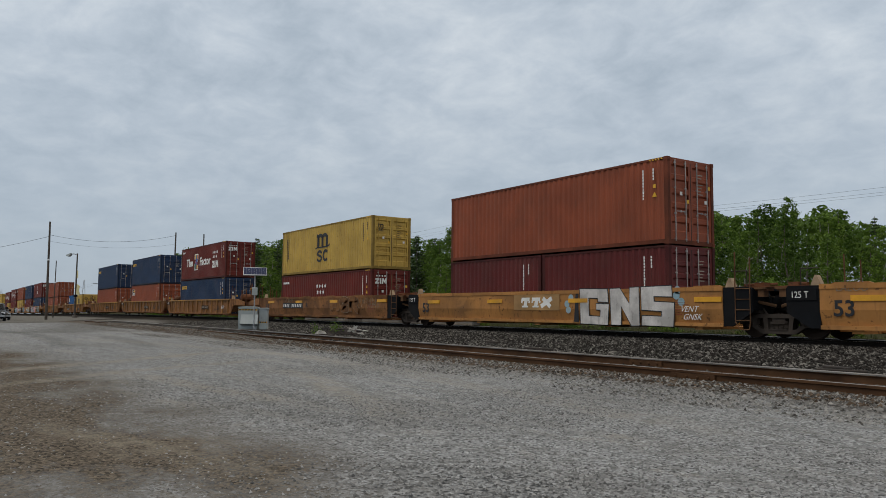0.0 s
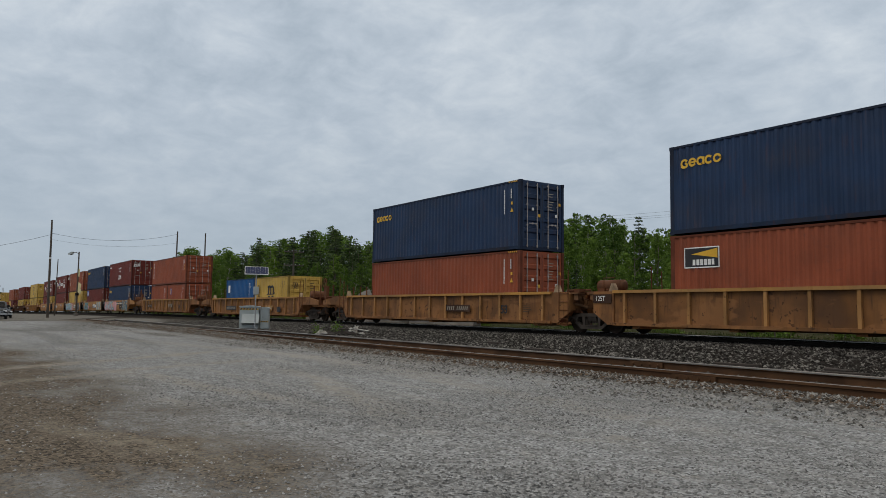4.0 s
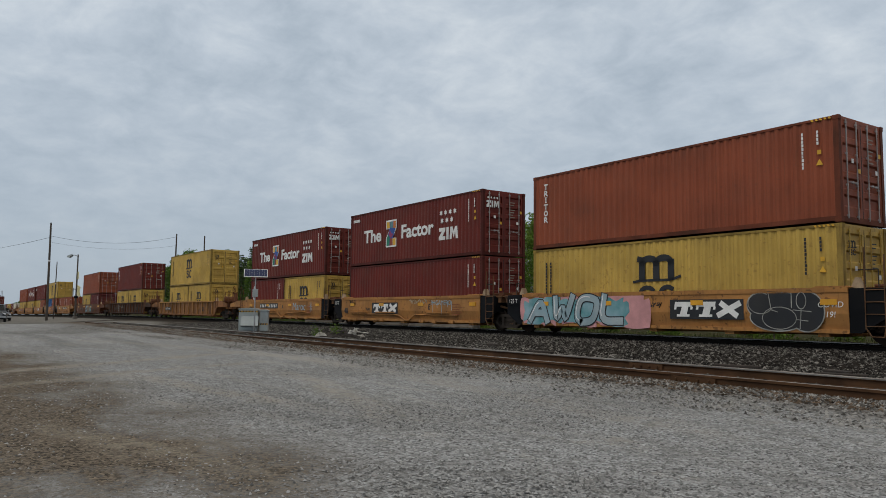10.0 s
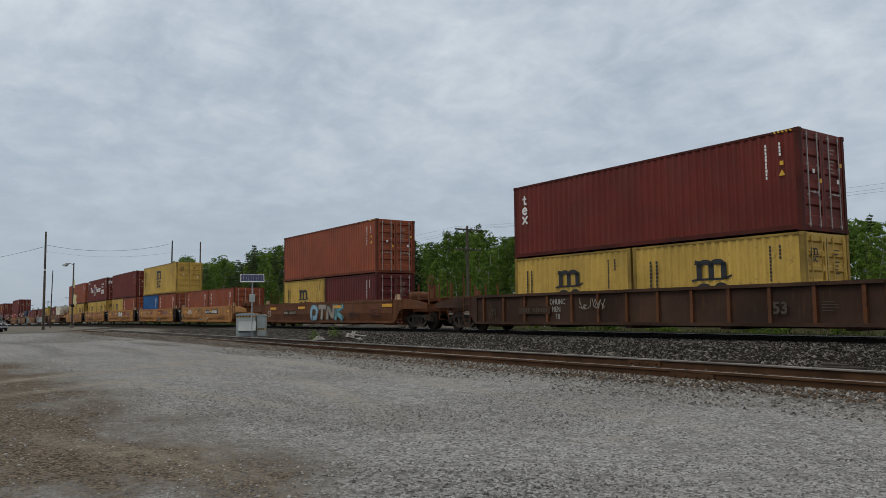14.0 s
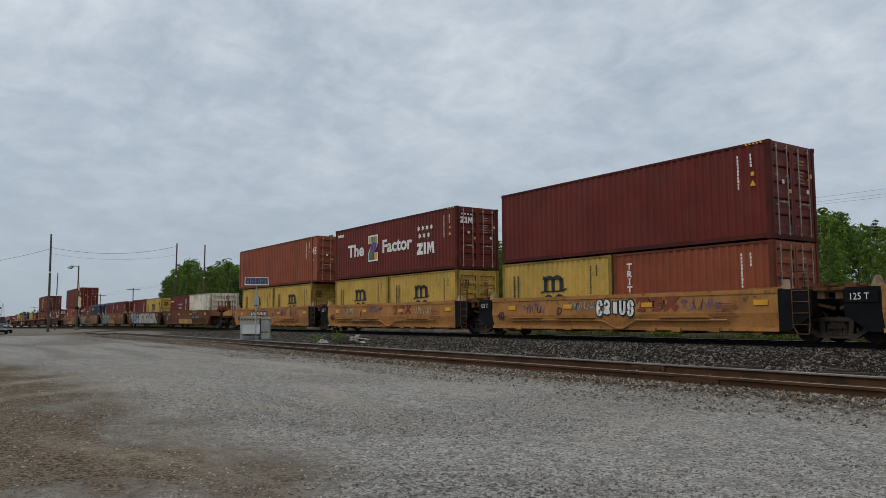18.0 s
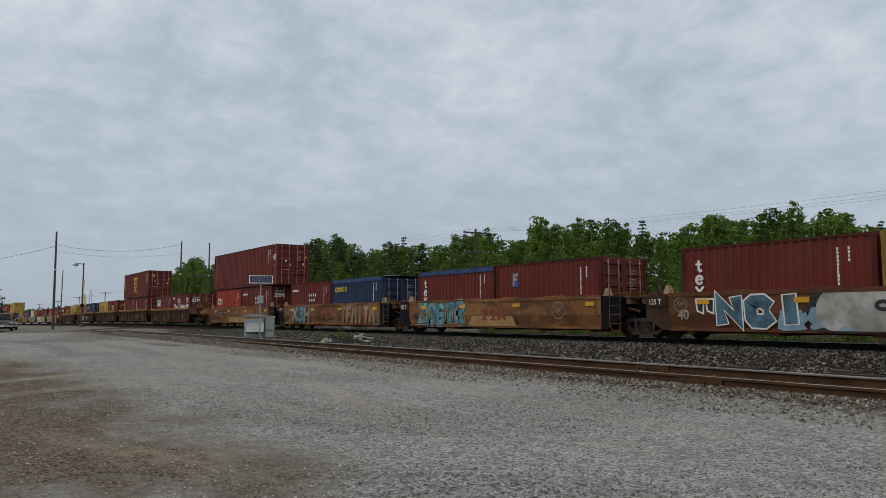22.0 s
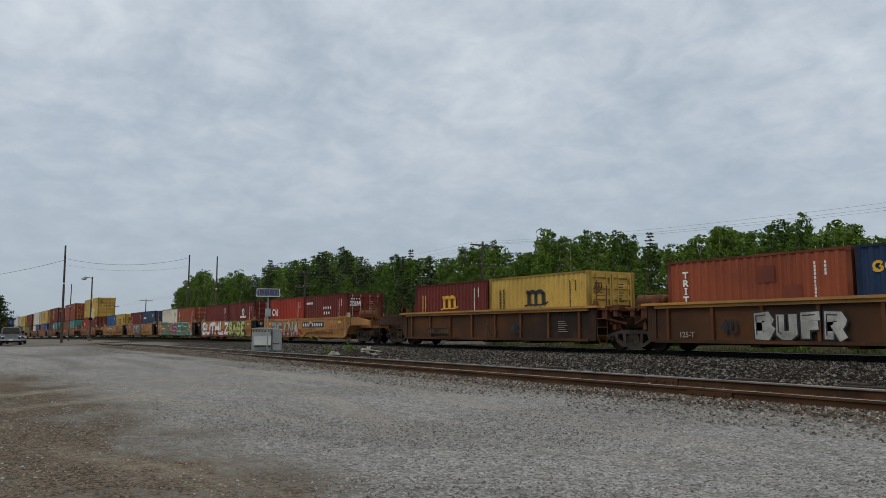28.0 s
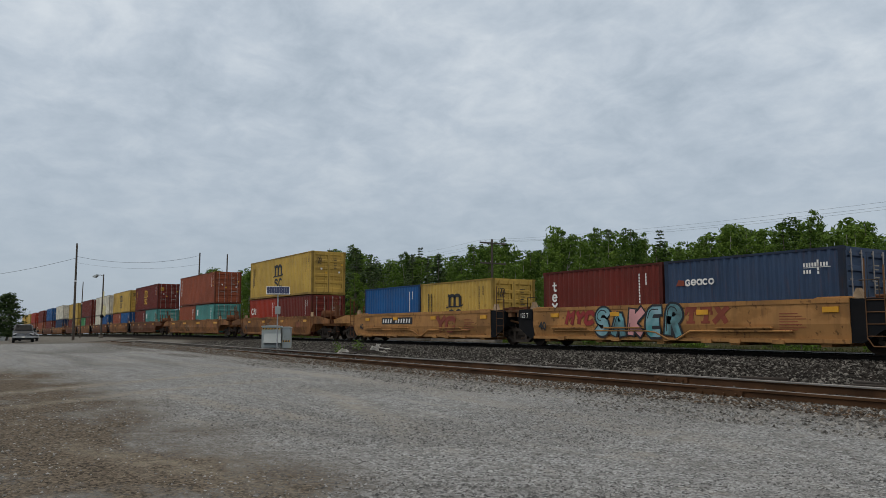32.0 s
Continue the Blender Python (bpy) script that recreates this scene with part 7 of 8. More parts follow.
        plate_word(u, -0.75, 0.52, None, "mark_red", w=2.0, h=0.62)
    elif i == 24:
        ring_tag(u, -5.75, 1.05, 0.26, 24)
        ring_tag(u, -1.8, 1.10, 0.27, 25)
        ring_tag(u, 6.0, 0.62, 0.30, 26)
        spray(u, "XBH", -5.0, -2.3, 0.36, 1.42, ("mark_grey", "mark_teal", "mark_grey"), "mark_deep", w=0.19, line=0.05, seed=24)
        plate_word(u, -0.95, 0.56, None, "mark_red", w=2.0, h=0.62)
        spray(u, "TFMITM", 1.9, 5.9, 0.40, 1.38, "mark_chalk", "mark_tanpatch", w=0.20, line=0.03, seed=25, soft=False, label="faded sprayed letter")
    elif i == 25:
        number_plate(u, -4.31, 0.92, "car_dark", "mark_grey", 2.3)
        painted(u, "touch_up_patch", "mark_tanpatch", "tp25", lambda bm: prism(bm, [(0.2, 0), (4.1, 0), (3.9, 0.40), (0, 0.40)], -0.002, 0), -1.95, 0.36, "fresh lighter paint patch")
        painted(u, "graffiti_line", "mark_chalk", "sc25", lambda bm: [stroke(bm, p, 0.03, 0.0) for p in (arc(0.5, 0.5, 0.45, 0.5, 60, 330, 12), arc(1.5, 0.6, 0.4, 0.4, 20, 300, 12), arc(3.0, 0.55, 0.6, 0.5, 90, 290, 12), arc(3.9, 0.3, 0.6, 0.36, -60, 160, 12), arc(3.7, 0.9, 0.5, 0.28, -30, 170, 10))], 0.5, 0.42, "thin pale sprayed curves")
    elif i == 29:
        spray(u, "BU", -2.78, -1.42, 0.36, 1.26, "mark_silver", w=0.24, line=0.045, lean=0.0, seed=29, soft=False, shine="mark_black")
        spray(u, "FR", -1.36, -0.05, 0.36, 1.26, "mark_silver", w=0.24, line=0.045, lean=0.0, seed=30, soft=False, shine="mark_black")
        plate_word(u, 0.74, 0.55, None, "mark_grey", w=2.05, h=0.56)
    elif i == 31:
        painted(u, "graffiti_shade", "mark_crimson", "g31s", blob(6, 5.2, 0.5, 311, 0.0), -5.0, 0.34, "red sprayed haze")
        spray(u, "RCINA", -4.85, -0.05, 0.34, 1.40, "mark_silver", w=0.28, line=0.045, lean=0.2, seed=31, soft=False, lift=0.004)
        number_plate(u, 0.5, 0.90, w=3.2)
    elif i == 32:
        spray(u, "SUTHLZ", -5.95, 1.30, 0.34, 1.48, "mark_white", "mark_black", w=0.30, line=0.03, lean=0.12, seed=32, soft=False, halo="mark_crimson", halo_w=0.26)
        spray(u, "SAGE", 1.25, 5.1, 0.32, 1.50, "mark_lime", "mark_black", w=0.27, line=0.05, lean=0.05, seed=33, shine="mark_cream", halo="mark_black", halo_w=0.16, lift=0.014)
    elif i == 33:
        painted(u, "graffiti_shade", "mark_jade", "g33", lambda bm: prism(bm, [(0, 0.1), (0.6, 0), (11.2, 0), (9.6, 0.5), (0.5, 0.42)], -0.002, 0), -4.75, 0.34, "green sprayed ground")
        painted(u, "graffiti_edge", "mark_white", "g33l", lambda bm: [stroke(bm, p, 0.045, -0.002) for p in ([(-0.15, 0.5), (0.5, 0.62), (1.4, 0.60)], [(9.4, 0.66), (10.2, 0.5), (11.35, 0.06), (10.6, 0.02)])], -4.75, 0.34, "white sprayed edge")
        for k, (ch, x0, x1, fill) in enumerate((("J", -5.0, -2.2, "mark_jade"), ("U", -2.35, -0.75, "mark_jade"), ("S", -0.9, 1.40, "mark_rose"), ("E", 1.25, 3.3, "mark_jade"), ("R", 3.1, 5.3, "mark_jade"))):
            spray(u, ch, x0, x1, 0.33, 1.54, fill, "mark_white", w=0.31, line=0.03, lean=0.3, seed=40 + k, soft=ch in "SU", halo="mark_black", halo_w=0.10, lift=0.003 + 0.0125 * (k % 2), label="large green or rose sprayed letter")
        tag(u, "PFK", 5.25, 0.98, 0.34, "mark_white", -0.2)
        tag(u, "21", 6.0, 0.42, 0.22, "mark_white", 0.3)
    elif i == 34:
        spray(u, "MYC", -4.45, -2.9, 0.80, 1.36, "mark_crimson", "mark_red", w=0.14, line=0.03, seed=36, soft=False, lean=0.3)
        plate_word(u, 0.95, 0.78, None, "mark_red", w=1.85, h=0.68)
        spray(u, "SAKER", -2.9, 1.05, 0.34, 1.52, ("mark_aqua", "mark_teal", "mark_pink", "mark_aqua", "mark_teal"), w=0.25, line=0.075, lean=0.10, seed=34, shine="mark_black", lift=0.006)
    elif i == 35:
        number_plate(u, -3.4, 0.92, w=3.2)
        spray(u, "YC", 2.0, 3.7, 0.5, 1.3, "mark_red", "mark_red", w=0.2, line=0.02, seed=35, soft=False)
    elif i in (36, 37, 38):
        painted(u, "scrawl", "mark_chalk", ("sc", i), scrawl(9, 3.0, 0.6, i), -2.2, 0.5)


def build_train():
    for i, (cx, kind, paint, left, right, lower, upper) in enumerate(UNITS):
        loaded = "carrying %s" % ("stacked containers" if upper else "a low load") if lower else "running empty"
        u = unit(kind, paint, left, right, "%s %s %s" % (PAINT_TEXT[paint], KIND_TEXT[kind], loaded), i not in (8, 9, 10))
        decorate(i, u, kind, paint)
        MOVING.append((u, cx, 0.0))
        top = FLOOR
        for k, spec in enumerate(lower):
            c = container(spec)
            size = spec.split()[0]
            off = 0.0 if len(lower) == 1 else (k * 2 - 1) * (6.058 / 2 + 0.038)
            MOVING.append((c, cx + off, FLOOR))
            top = FLOOR + HEIGHT[size]
        if upper:
            MOVING.append((container(upper), cx, top + 0.030))


build_train()


def motions():
    """The train rolls east at a steady pace; every car, box and axle is keyed."""
    times = [0, 2, 4, 6, 8, 10, 12, 14, 16, 18, 20, 22, 24, 26, 28, 30, 32]
    for thing, x0, lift in MOVING:
        rows = []
        for t in times:
            x = x0 + 18.769 * t + 0.002 * t * (t - 32)
            slope = math.degrees(math.atan((grade(x + 4) - grade(x - 4)) / 8))
            rows.append((t, pose(x, TRACK_Y, RAIL_TOP + grade(x), 0, -slope, 0) @ pose(0, 0, lift)))
        walk(thing, rows)
    turn = math.degrees(18.769 / WHEEL_R / FPS)
    for e in (-1, 1):
        first = WHEELSETS[e][0]
        walk(first, [(f / FPS, pose(e * AXLE, 0, WHEEL_R, 0, (f * turn) % 360, 0)) for f in range(32 * FPS + 1)])
        for w in WHEELSETS[e][1:]:
            w.rotation_mode = "QUATERNION"
            w.animation_data_create()
            w.animation_data.action = first.animation_data.action
            w.animation_data.action_slot = first.animation_data.action_slot


# ---- loose stone: far too many to count ----
def stones(name, label, material, count, area, lo, hi, seed, height=None):
    """Faceted stones strewn over area(rng, n) -> x, y, half sunk in the ground."""
    g = np.random.default_rng(seed)
    x, y = area(g, count)
    z = np.array([land(a, b) for a, b in zip(x, y)])
    if height is not None:
        z = z + height(x, y)
    r = lo + (hi - lo) * g.random(count) ** 2.2
    base = np.array([(1, 0, -0.25), (-1, 0, -0.25), (0, 1, -0.25), (0, -1, -0.25), (0, 0, 0.8), (0, 0, -0.5)], float)
    v = base[None] * (r[:, None, None] * g.uniform(0.55, 1.15, (count, 6, 1))) + g.normal(0, 0.16, (count, 6, 3)) * r[:, None, None]
    a = g.uniform(0, 6.283, count)
    ca, sa = np.cos(a)[:, None], np.sin(a)[:, None]
    vx = v[:, :, 0] * ca - v[:, :, 1] * sa + x[:, None]
    vy = v[:, :, 0] * sa + v[:, :, 1] * ca + y[:, None]
    vz = v[:, :, 2] * 0.75 + (z + r * 0.12)[:, None]
    verts = np.stack([vx, vy, vz], -1).reshape(-1, 3)
    tri = np.array([(0, 2, 4), (2, 1, 4), (1, 3, 4), (3, 0, 4)])
    faces = (np.arange(count)[:, None, None] * 6 + tri[None]).reshape(-1, 3)
    me = bpy.data.meshes.new(name)
    me.vertices.add(len(verts))
    me.vertices.foreach_set("co", verts.ravel())
    me.loops.add(faces.size)
    me.loops.foreach_set("vertex_index", faces.ravel().astype(np.int32))
    me.polygons.add(len(faces))
    me.polygons.foreach_set("loop_start", np.arange(0, faces.size, 3, dtype=np.int32))
    me.update(calc_edges=True)
    me.materials.append(M[material])
    tagged(new(name, me), label, "gravel", kind="stuff")


def fan(y0, y1, x0, x1, power=1.0, lean=1.0):
    """Strewn over a strip; a lean above one draws the stones towards y1."""
    return lambda g, n: (x1 - (x1 - x0) * g.random(n) ** power, y1 - (y1 - y0) * g.random(n) ** lean)


def near_fan(g, n):
    """Denser towards the eye, spread over the part of the yard in front of it."""
    d = 3.0 + 15.0 * g.random(n) ** 1.7
    a = np.radians(g.uniform(20, 90, n))
    x, y = -np.sin(a) * d, np.cos(a) * d
    keep = (y < 7.3) & ~((y < 1.9) & (x < -2.6) & (g.random(n) < 0.7))
    return np.where(keep, x, -1.5 - 9 * g.random(n)), np.where(keep, y, 2.2 + 4.5 * g.random(n))


stones("yard_gravel", "loose grey pebbles on the gravel yard", "pebble", 56000, near_fan, 0.004, 0.015, 1)
def mid_fan(g, n):
    """Scattered larger stones further out on the yard."""
    d = 6.0 + 26.0 * g.random(n) ** 1.3
    a = np.radians(g.uniform(20, 92, n))
    x, y = -np.sin(a) * d, np.cos(a) * d
    keep = y < 7.0
    return np.where(keep, x, -20 * g.random(n)), np.where(keep, y, 1 + 5.5 * g.random(n))


stones("yard_stone", "scattered small stones on the gravel yard", "pebble_dark", 10000, mid_fan, 0.005, 0.015, 7)
stones("siding_stone", "pale crushed stone beside the siding", "ballast_pale", 44000, fan(5.9, 7.95, -40, -1, 1.2, 1.9), 0.010, 0.034, 2,
       lambda x, y: 0.03 * np.clip((y - 6.6) / 0.8, 0, 1))
stones("rusty_stone", "rust-stained stone against the siding rail", "ballast_rust", 13000, fan(6.9, 7.88, -40, -1, 1.1, 1.8), 0.010, 0.032, 3, lambda x, y: 0.035 + 0 * x)
stones("siding_fill", "dirty stone between the siding rails", "ballast_dark", 9000, fan(7.95, 9.35, -45, 4, 1.3), 0.015, 0.04, 4, lambda x, y: 0.012 + 0 * x)
stones("ballast", "dark crushed-stone ballast between the tracks", "ballast_dark", 80000, fan(9.45, 20.3, -55, -4, 1.0), 0.020, 0.058, 5)
stones("track_ballast", "dark ballast under the main line", "ballast_dark", 16000, fan(19.9, 24.8, -60, -6, 1.1), 0.025, 0.065, 6)


# ---- trees ----
def leaf_quads(g, centres, size, flat=0.5, facing=None):
    """One leaf blade per centre, turned at random or roughly to the given side."""
    n = len(centres)
    if facing is None:
        u = g.normal(0, 1, (n, 3))
        u[:, 2] *= flat * 1.6
    else:
        u = np.cross(facing, g.normal(0, 1, (n, 3)))
    u /= np.linalg.norm(u, axis=1)[:, None] + 1e-9
    w = np.cross(u, g.normal(0, 1, (n, 3)) if facing is None else facing)
    w /= np.linalg.norm(w, axis=1)[:, None] + 1e-9
    s = size * g.uniform(0.6, 1.35, (n, 1))
    p = np.stack([centres - u * s, centres - w * s * 0.6, centres + u * s, centres + w * s * 0.6], 1)
    return p.reshape(-1, 3)


def quad_mesh(name, verts, material):
    n = len(verts) // 4
    me = bpy.data.meshes.new(name)
    me.vertices.add(len(verts))
    me.vertices.foreach_set("co", np.ascontiguousarray(verts, dtype=np.float32).ravel())
    me.loops.add(n * 4)
    me.loops.foreach_set("vertex_index", np.arange(n * 4, dtype=np.int32))
    me.polygons.add(n)
    me.polygons.foreach_set("loop_start", np.arange(0, n * 4, 4, dtype=np.int32))
    me.update(calc_edges=True)
    me.materials.append(M[material])
    return me


def broadleaf(seed, spread, leaf, bark, base=0.25, clumps=92, blade=0.106, leaves=38):
    """A tree of unit height 10 m: tapered, slightly bent trunk, limbs, and rounded leaf clumps whose blades face outwards."""
    g = np.random.default_rng(seed)
    root = new("tree")
    tips = []

    def wood(bm):
        p = Vector((0, 0, -0.3))
        bend = Vector((g.uniform(-0.04, 0.04), g.uniform(-0.04, 0.04), 0))
        knots = [p]
        for i in range(7):
            p = p + Vector((g.normal(0, 0.10), g.normal(0, 0.10), 1.36)) + bend
            knots.append(p)
        for i in range(7):
            tube(bm, knots[i], knots[i + 1], 0.13 * (1 - i / 8.2), 6, 0.13 * (1 - (i + 1) / 8.2), cap=False)
        for i in range(2, 6):
            for k in range(4):
                a = g.uniform(0, 6.283)
                ln = spread * (1.05 - 0.09 * i) * g.uniform(0.5, 1.0)
                q = knots[i] + Vector((math.cos(a) * ln, math.sin(a) * ln, ln * g.uniform(0.4, 0.9)))
                tube(bm, knots[i], q, 0.03, 4, 0.010, cap=False)
                tips.append(q)
    trunk = mesh("trunk", wood, bark)
    part("trunk", trunk, root, label="slender trunk with limbs")
    cs, ns, size = [], [], blade / 0.106

    def clump(c, r, m):
        d = g.normal(0, 1, (m, 3))
        d[:, 2] += 0.45
        d /= np.linalg.norm(d, axis=1)[:, None] + 1e-9
        lump = 1 + 0.22 * np.sin(d[:, 0:1] * 5 + c[0] * 9) * np.cos(d[:, 1:2] * 6 + c[2] * 7)
        cs.append(c + d * r * np.array((1, 1, 0.72)) * lump * g.uniform(0.62, 1.04, (m, 1)))
        ns.append(d + g.normal(0, 0.45, (m, 3)))
    for k in range(clumps):
        f = (k + g.random()) / clumps
        z = 9.25 * (base + (1 - base) * f)
        rad = spread * min(1.0, 0.55 + 1.8 * f) * (1.03 - f) ** 0.5 * g.uniform(0.25, 1.0)
        a = g.uniform(0, 6.283)
        clump(np.array((math.cos(a) * rad, math.sin(a) * rad, z + g.normal(0, 0.15))), size * g.uniform(0.34, 0.72) * (1.0 - 0.30 * f), leaves)
    for t in tips:
        clump(np.array(t), g.uniform(0.22, 0.4), 16)
    cs, ns = np.concatenate(cs), np.concatenate(ns)
    cs[:, 2] = np.maximum(cs[:, 2], 0.4)
    part("crown", quad_mesh("crown", leaf_quads(g, cs, blade, facing=ns), leaf), root, label="clumped leafy crown")
    return root


def conifer(seed, spread):
    g = np.random.default_rng(seed)
    root = new("tree")
    part("trunk", mesh("trunk", lambda bm: tube(bm, (0, 0, -0.3), (0, 0, 9.9), 0.15, 7, 0.015), "bark"), root, label="straight dark trunk")
    cs, ns = [], []
    z = 0.9
    while z < 9.85:
        ln = spread * (1 - z / 10.15) ** 0.85 * g.uniform(0.8, 1.1) + 0.08
        for k in range(6):
            a = g.uniform(0, 6.283)
            l2 = ln * g.uniform(0.5, 1.12)
            m = max(6, int(21 * l2))
            t = g.random(m) ** 0.65
            w = g.normal(0, 0.11, (m, 3)) * (0.35 + 0.9 * (1 - t[:, None]) + 0.3 * l2)
            cs.append(np.stack([np.cos(a) * l2 * t, np.sin(a) * l2 * t, z - 0.26 * l2 * t + 0.30 * l2 * t ** 3], -1) + w * np.array((1, 1, 0.38)))
            ns.append(np.array((0.35 * math.cos(a), 0.35 * math.sin(a), 1.0)) + g.normal(0, 0.4, (m, 3)))
        z += 0.30 * g.uniform(0.7, 1.3)
    cs, ns = np.concatenate(cs), np.concatenate(ns)
    part("crown", quad_mesh("crown", leaf_quads(g, cs, 0.135, facing=ns), "needle"), root, label="dark layered needle boughs")
    return root


BROAD = [broadleaf(11, 2.0, "leaf", "bark", 0.12), broadleaf(12, 1.7, "leaf", "birch", 0.16), broadleaf(13, 2.4, "leaf", "bark", 0.10),
         broadleaf(14, 1.6, "leaf_light", "birch", 0.18), broadleaf(15, 2.0, "leaf_light", "bark", 0.1)]
CONIF = [conifer(21, 2.9), conifer(22, 2.5), conifer(23, 3.2)]
BUSH = [broadleaf(31, 4.4, "leaf_light", "bark", 0.02, 34, 0.30, 60), broadleaf(32, 5.0, "leaf_bright", "bark", 0.02, 34, 0.30, 60)]
LABELS = {0: "leafy green broadleaf tree at the wood's edge", 1: "pale-stemmed birch with a thin green crown", 2: "broad-crowned green tree in the wood",
          3: "light green aspen with a pale stem", 4: "bushy light green tree by the line"}
for k, ob in enumerate(BROAD):
    tagged(ob, LABELS[k], "tree", group="wood behind the line")
for ob in CONIF:
    tagged(ob, "dark green spruce in the wood", "tree", group="wood behind the line")
for ob in BUSH:
    tagged(ob, "low green bush beyond the track", "bush", group="bushes along the track")
used = set()


def plant(ob, x, y, h, turn, wide=1.0, sink=0.1):
    m = Matrix.LocRotScale((x, y, land(x, y) - sink), Euler((0, 0, turn)), (h / 10 * wide, h / 10 * wide, h / 10))
    if ob.name not in used:
        used.add(ob.name)
        ob.matrix_basis = m
        return ob
    k = ob.scale
    return copy_thing(ob, m @ Matrix.Diagonal((1 / k[0], 1 / k[1], 1 / k[2], 1)))


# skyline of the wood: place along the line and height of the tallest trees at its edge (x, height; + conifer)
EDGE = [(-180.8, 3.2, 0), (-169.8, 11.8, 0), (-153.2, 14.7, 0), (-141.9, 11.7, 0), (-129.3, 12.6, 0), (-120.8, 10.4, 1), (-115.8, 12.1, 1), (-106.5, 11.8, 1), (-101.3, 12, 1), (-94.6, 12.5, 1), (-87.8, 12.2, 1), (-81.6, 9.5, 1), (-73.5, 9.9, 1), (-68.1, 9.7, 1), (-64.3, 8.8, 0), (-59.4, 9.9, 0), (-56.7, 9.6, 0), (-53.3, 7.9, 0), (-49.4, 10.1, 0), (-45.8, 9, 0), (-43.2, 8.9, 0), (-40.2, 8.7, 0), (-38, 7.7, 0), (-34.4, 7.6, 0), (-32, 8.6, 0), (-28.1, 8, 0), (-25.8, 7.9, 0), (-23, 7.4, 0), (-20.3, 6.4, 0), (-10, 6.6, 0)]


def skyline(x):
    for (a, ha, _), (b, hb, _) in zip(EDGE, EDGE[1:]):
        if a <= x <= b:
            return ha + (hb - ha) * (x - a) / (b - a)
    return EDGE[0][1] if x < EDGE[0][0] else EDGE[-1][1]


def build_wood():
    """The wood rises in ranks: saplings at its edge, then taller trees up to the skyline."""
    r = random.Random(77)
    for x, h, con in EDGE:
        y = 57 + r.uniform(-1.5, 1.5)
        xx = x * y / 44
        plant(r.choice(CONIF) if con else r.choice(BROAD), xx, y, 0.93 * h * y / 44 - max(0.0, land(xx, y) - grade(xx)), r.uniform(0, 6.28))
    for y0, share, step in ((41.5, 0.46, 4.2), (46.5, 0.66, 4.0), (52.0, 0.82, 3.7), (61.0, 0.94, 3.3), (68.0, 1.0, 3.3)):
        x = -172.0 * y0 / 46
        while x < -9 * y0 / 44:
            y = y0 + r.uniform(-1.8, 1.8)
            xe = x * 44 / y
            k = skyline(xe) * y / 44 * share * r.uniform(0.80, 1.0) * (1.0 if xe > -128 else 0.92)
            con = -128 < xe < -66 and r.random() < 0.5 or r.random() < 0.05
            plant(r.choice(CONIF) if con else r.choice(BROAD), x, y, max(3.0, k), r.uniform(0, 6.28), r.uniform(0.9, 1.2) * (1.15 if share < 0.6 else 1.0))
            x += step * r.uniform(0.75, 1.25) * (1.0 if x > -110 else 1.6)
    # bushes and saplings along the far ditch
    x = -150.0
    while x < -8:
        plant(r.choice(BUSH), x, 36 + r.uniform(-1.5, 3.5), r.uniform(1.6, 3.4), r.uniform(0, 6.28), r.uniform(0.7, 1.1), 0.15)
        x += r.uniform(2.6, 4.6)


build_wood()


def build_verge():
    """Grass and weeds on the far verge, and thin tufts along the yard's edges."""
    g = np.random.default_rng(9)
    n = 16000
    x, y = 12 - 150 * g.random(n) ** 1.3, 30.0 + 8 * g.random(n) ** 1.2
    z = np.array([land(a, b) for a, b in zip(x, y)])
    h = g.uniform(0.05, 0.26, n)
    a = g.uniform(0, 6.283, n)
    w = g.uniform(0.02, 0.06, n)
    lean = g.normal(0, 0.12, (n, 2))
    b0 = np.stack([x - np.cos(a) * w, y - np.sin(a) * w, z - 0.02], -1)
    b1 = np.stack([x + np.cos(a) * w, y + np.sin(a) * w, z - 0.02], -1)
    t1 = np.stack([x + np.cos(a) * w * 0.3 + lean[:, 0], y + np.sin(a) * w * 0.3 + lean[:, 1], z + h], -1)
    t0 = np.stack([x - np.cos(a) * w * 0.3 + lean[:, 0], y - np.sin(a) * w * 0.3 + lean[:, 1], z + h], -1)
    tagged(new("verge_grass", quad_mesh("verge_grass", np.stack([b0, b1, t1, t0], 1).reshape(-1, 3), "grass")),
           "rough green and straw-coloured verge grass", "grass", kind="stuff")


build_verge()


def build_thicket():
    """The depth of the wood behind its edge: foliage too dense to tell apart."""
    g = np.random.default_rng(29)
    n, m = 2300, 40
    x, y = -8 - 285 * g.random(n) ** 1.15, 73 + 8 * g.random(n)
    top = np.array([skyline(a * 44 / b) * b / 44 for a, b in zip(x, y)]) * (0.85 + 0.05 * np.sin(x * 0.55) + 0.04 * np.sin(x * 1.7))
    z = top * (0.25 + 0.70 * g.random(n) ** 0.55)
    d = g.normal(0, 1, (n, m, 3))
    d[:, :, 2] += 0.5
    d /= np.linalg.norm(d, axis=2)[:, :, None]
    c = np.stack([x, y, z], -1)[:, None] + d * g.uniform(0.7, 1.6, (n, 1, 1)) * np.array((1, 1, 0.75))
    far = d + g.normal(0, 0.4, (n, m, 3))
    tagged(new("thicket", quad_mesh("thicket", leaf_quads(g, c.reshape(-1, 3), 0.29, facing=far.reshape(-1, 3)), "leaf")), "dense green foliage deep in the wood", "woods", kind="stuff")


build_thicket()


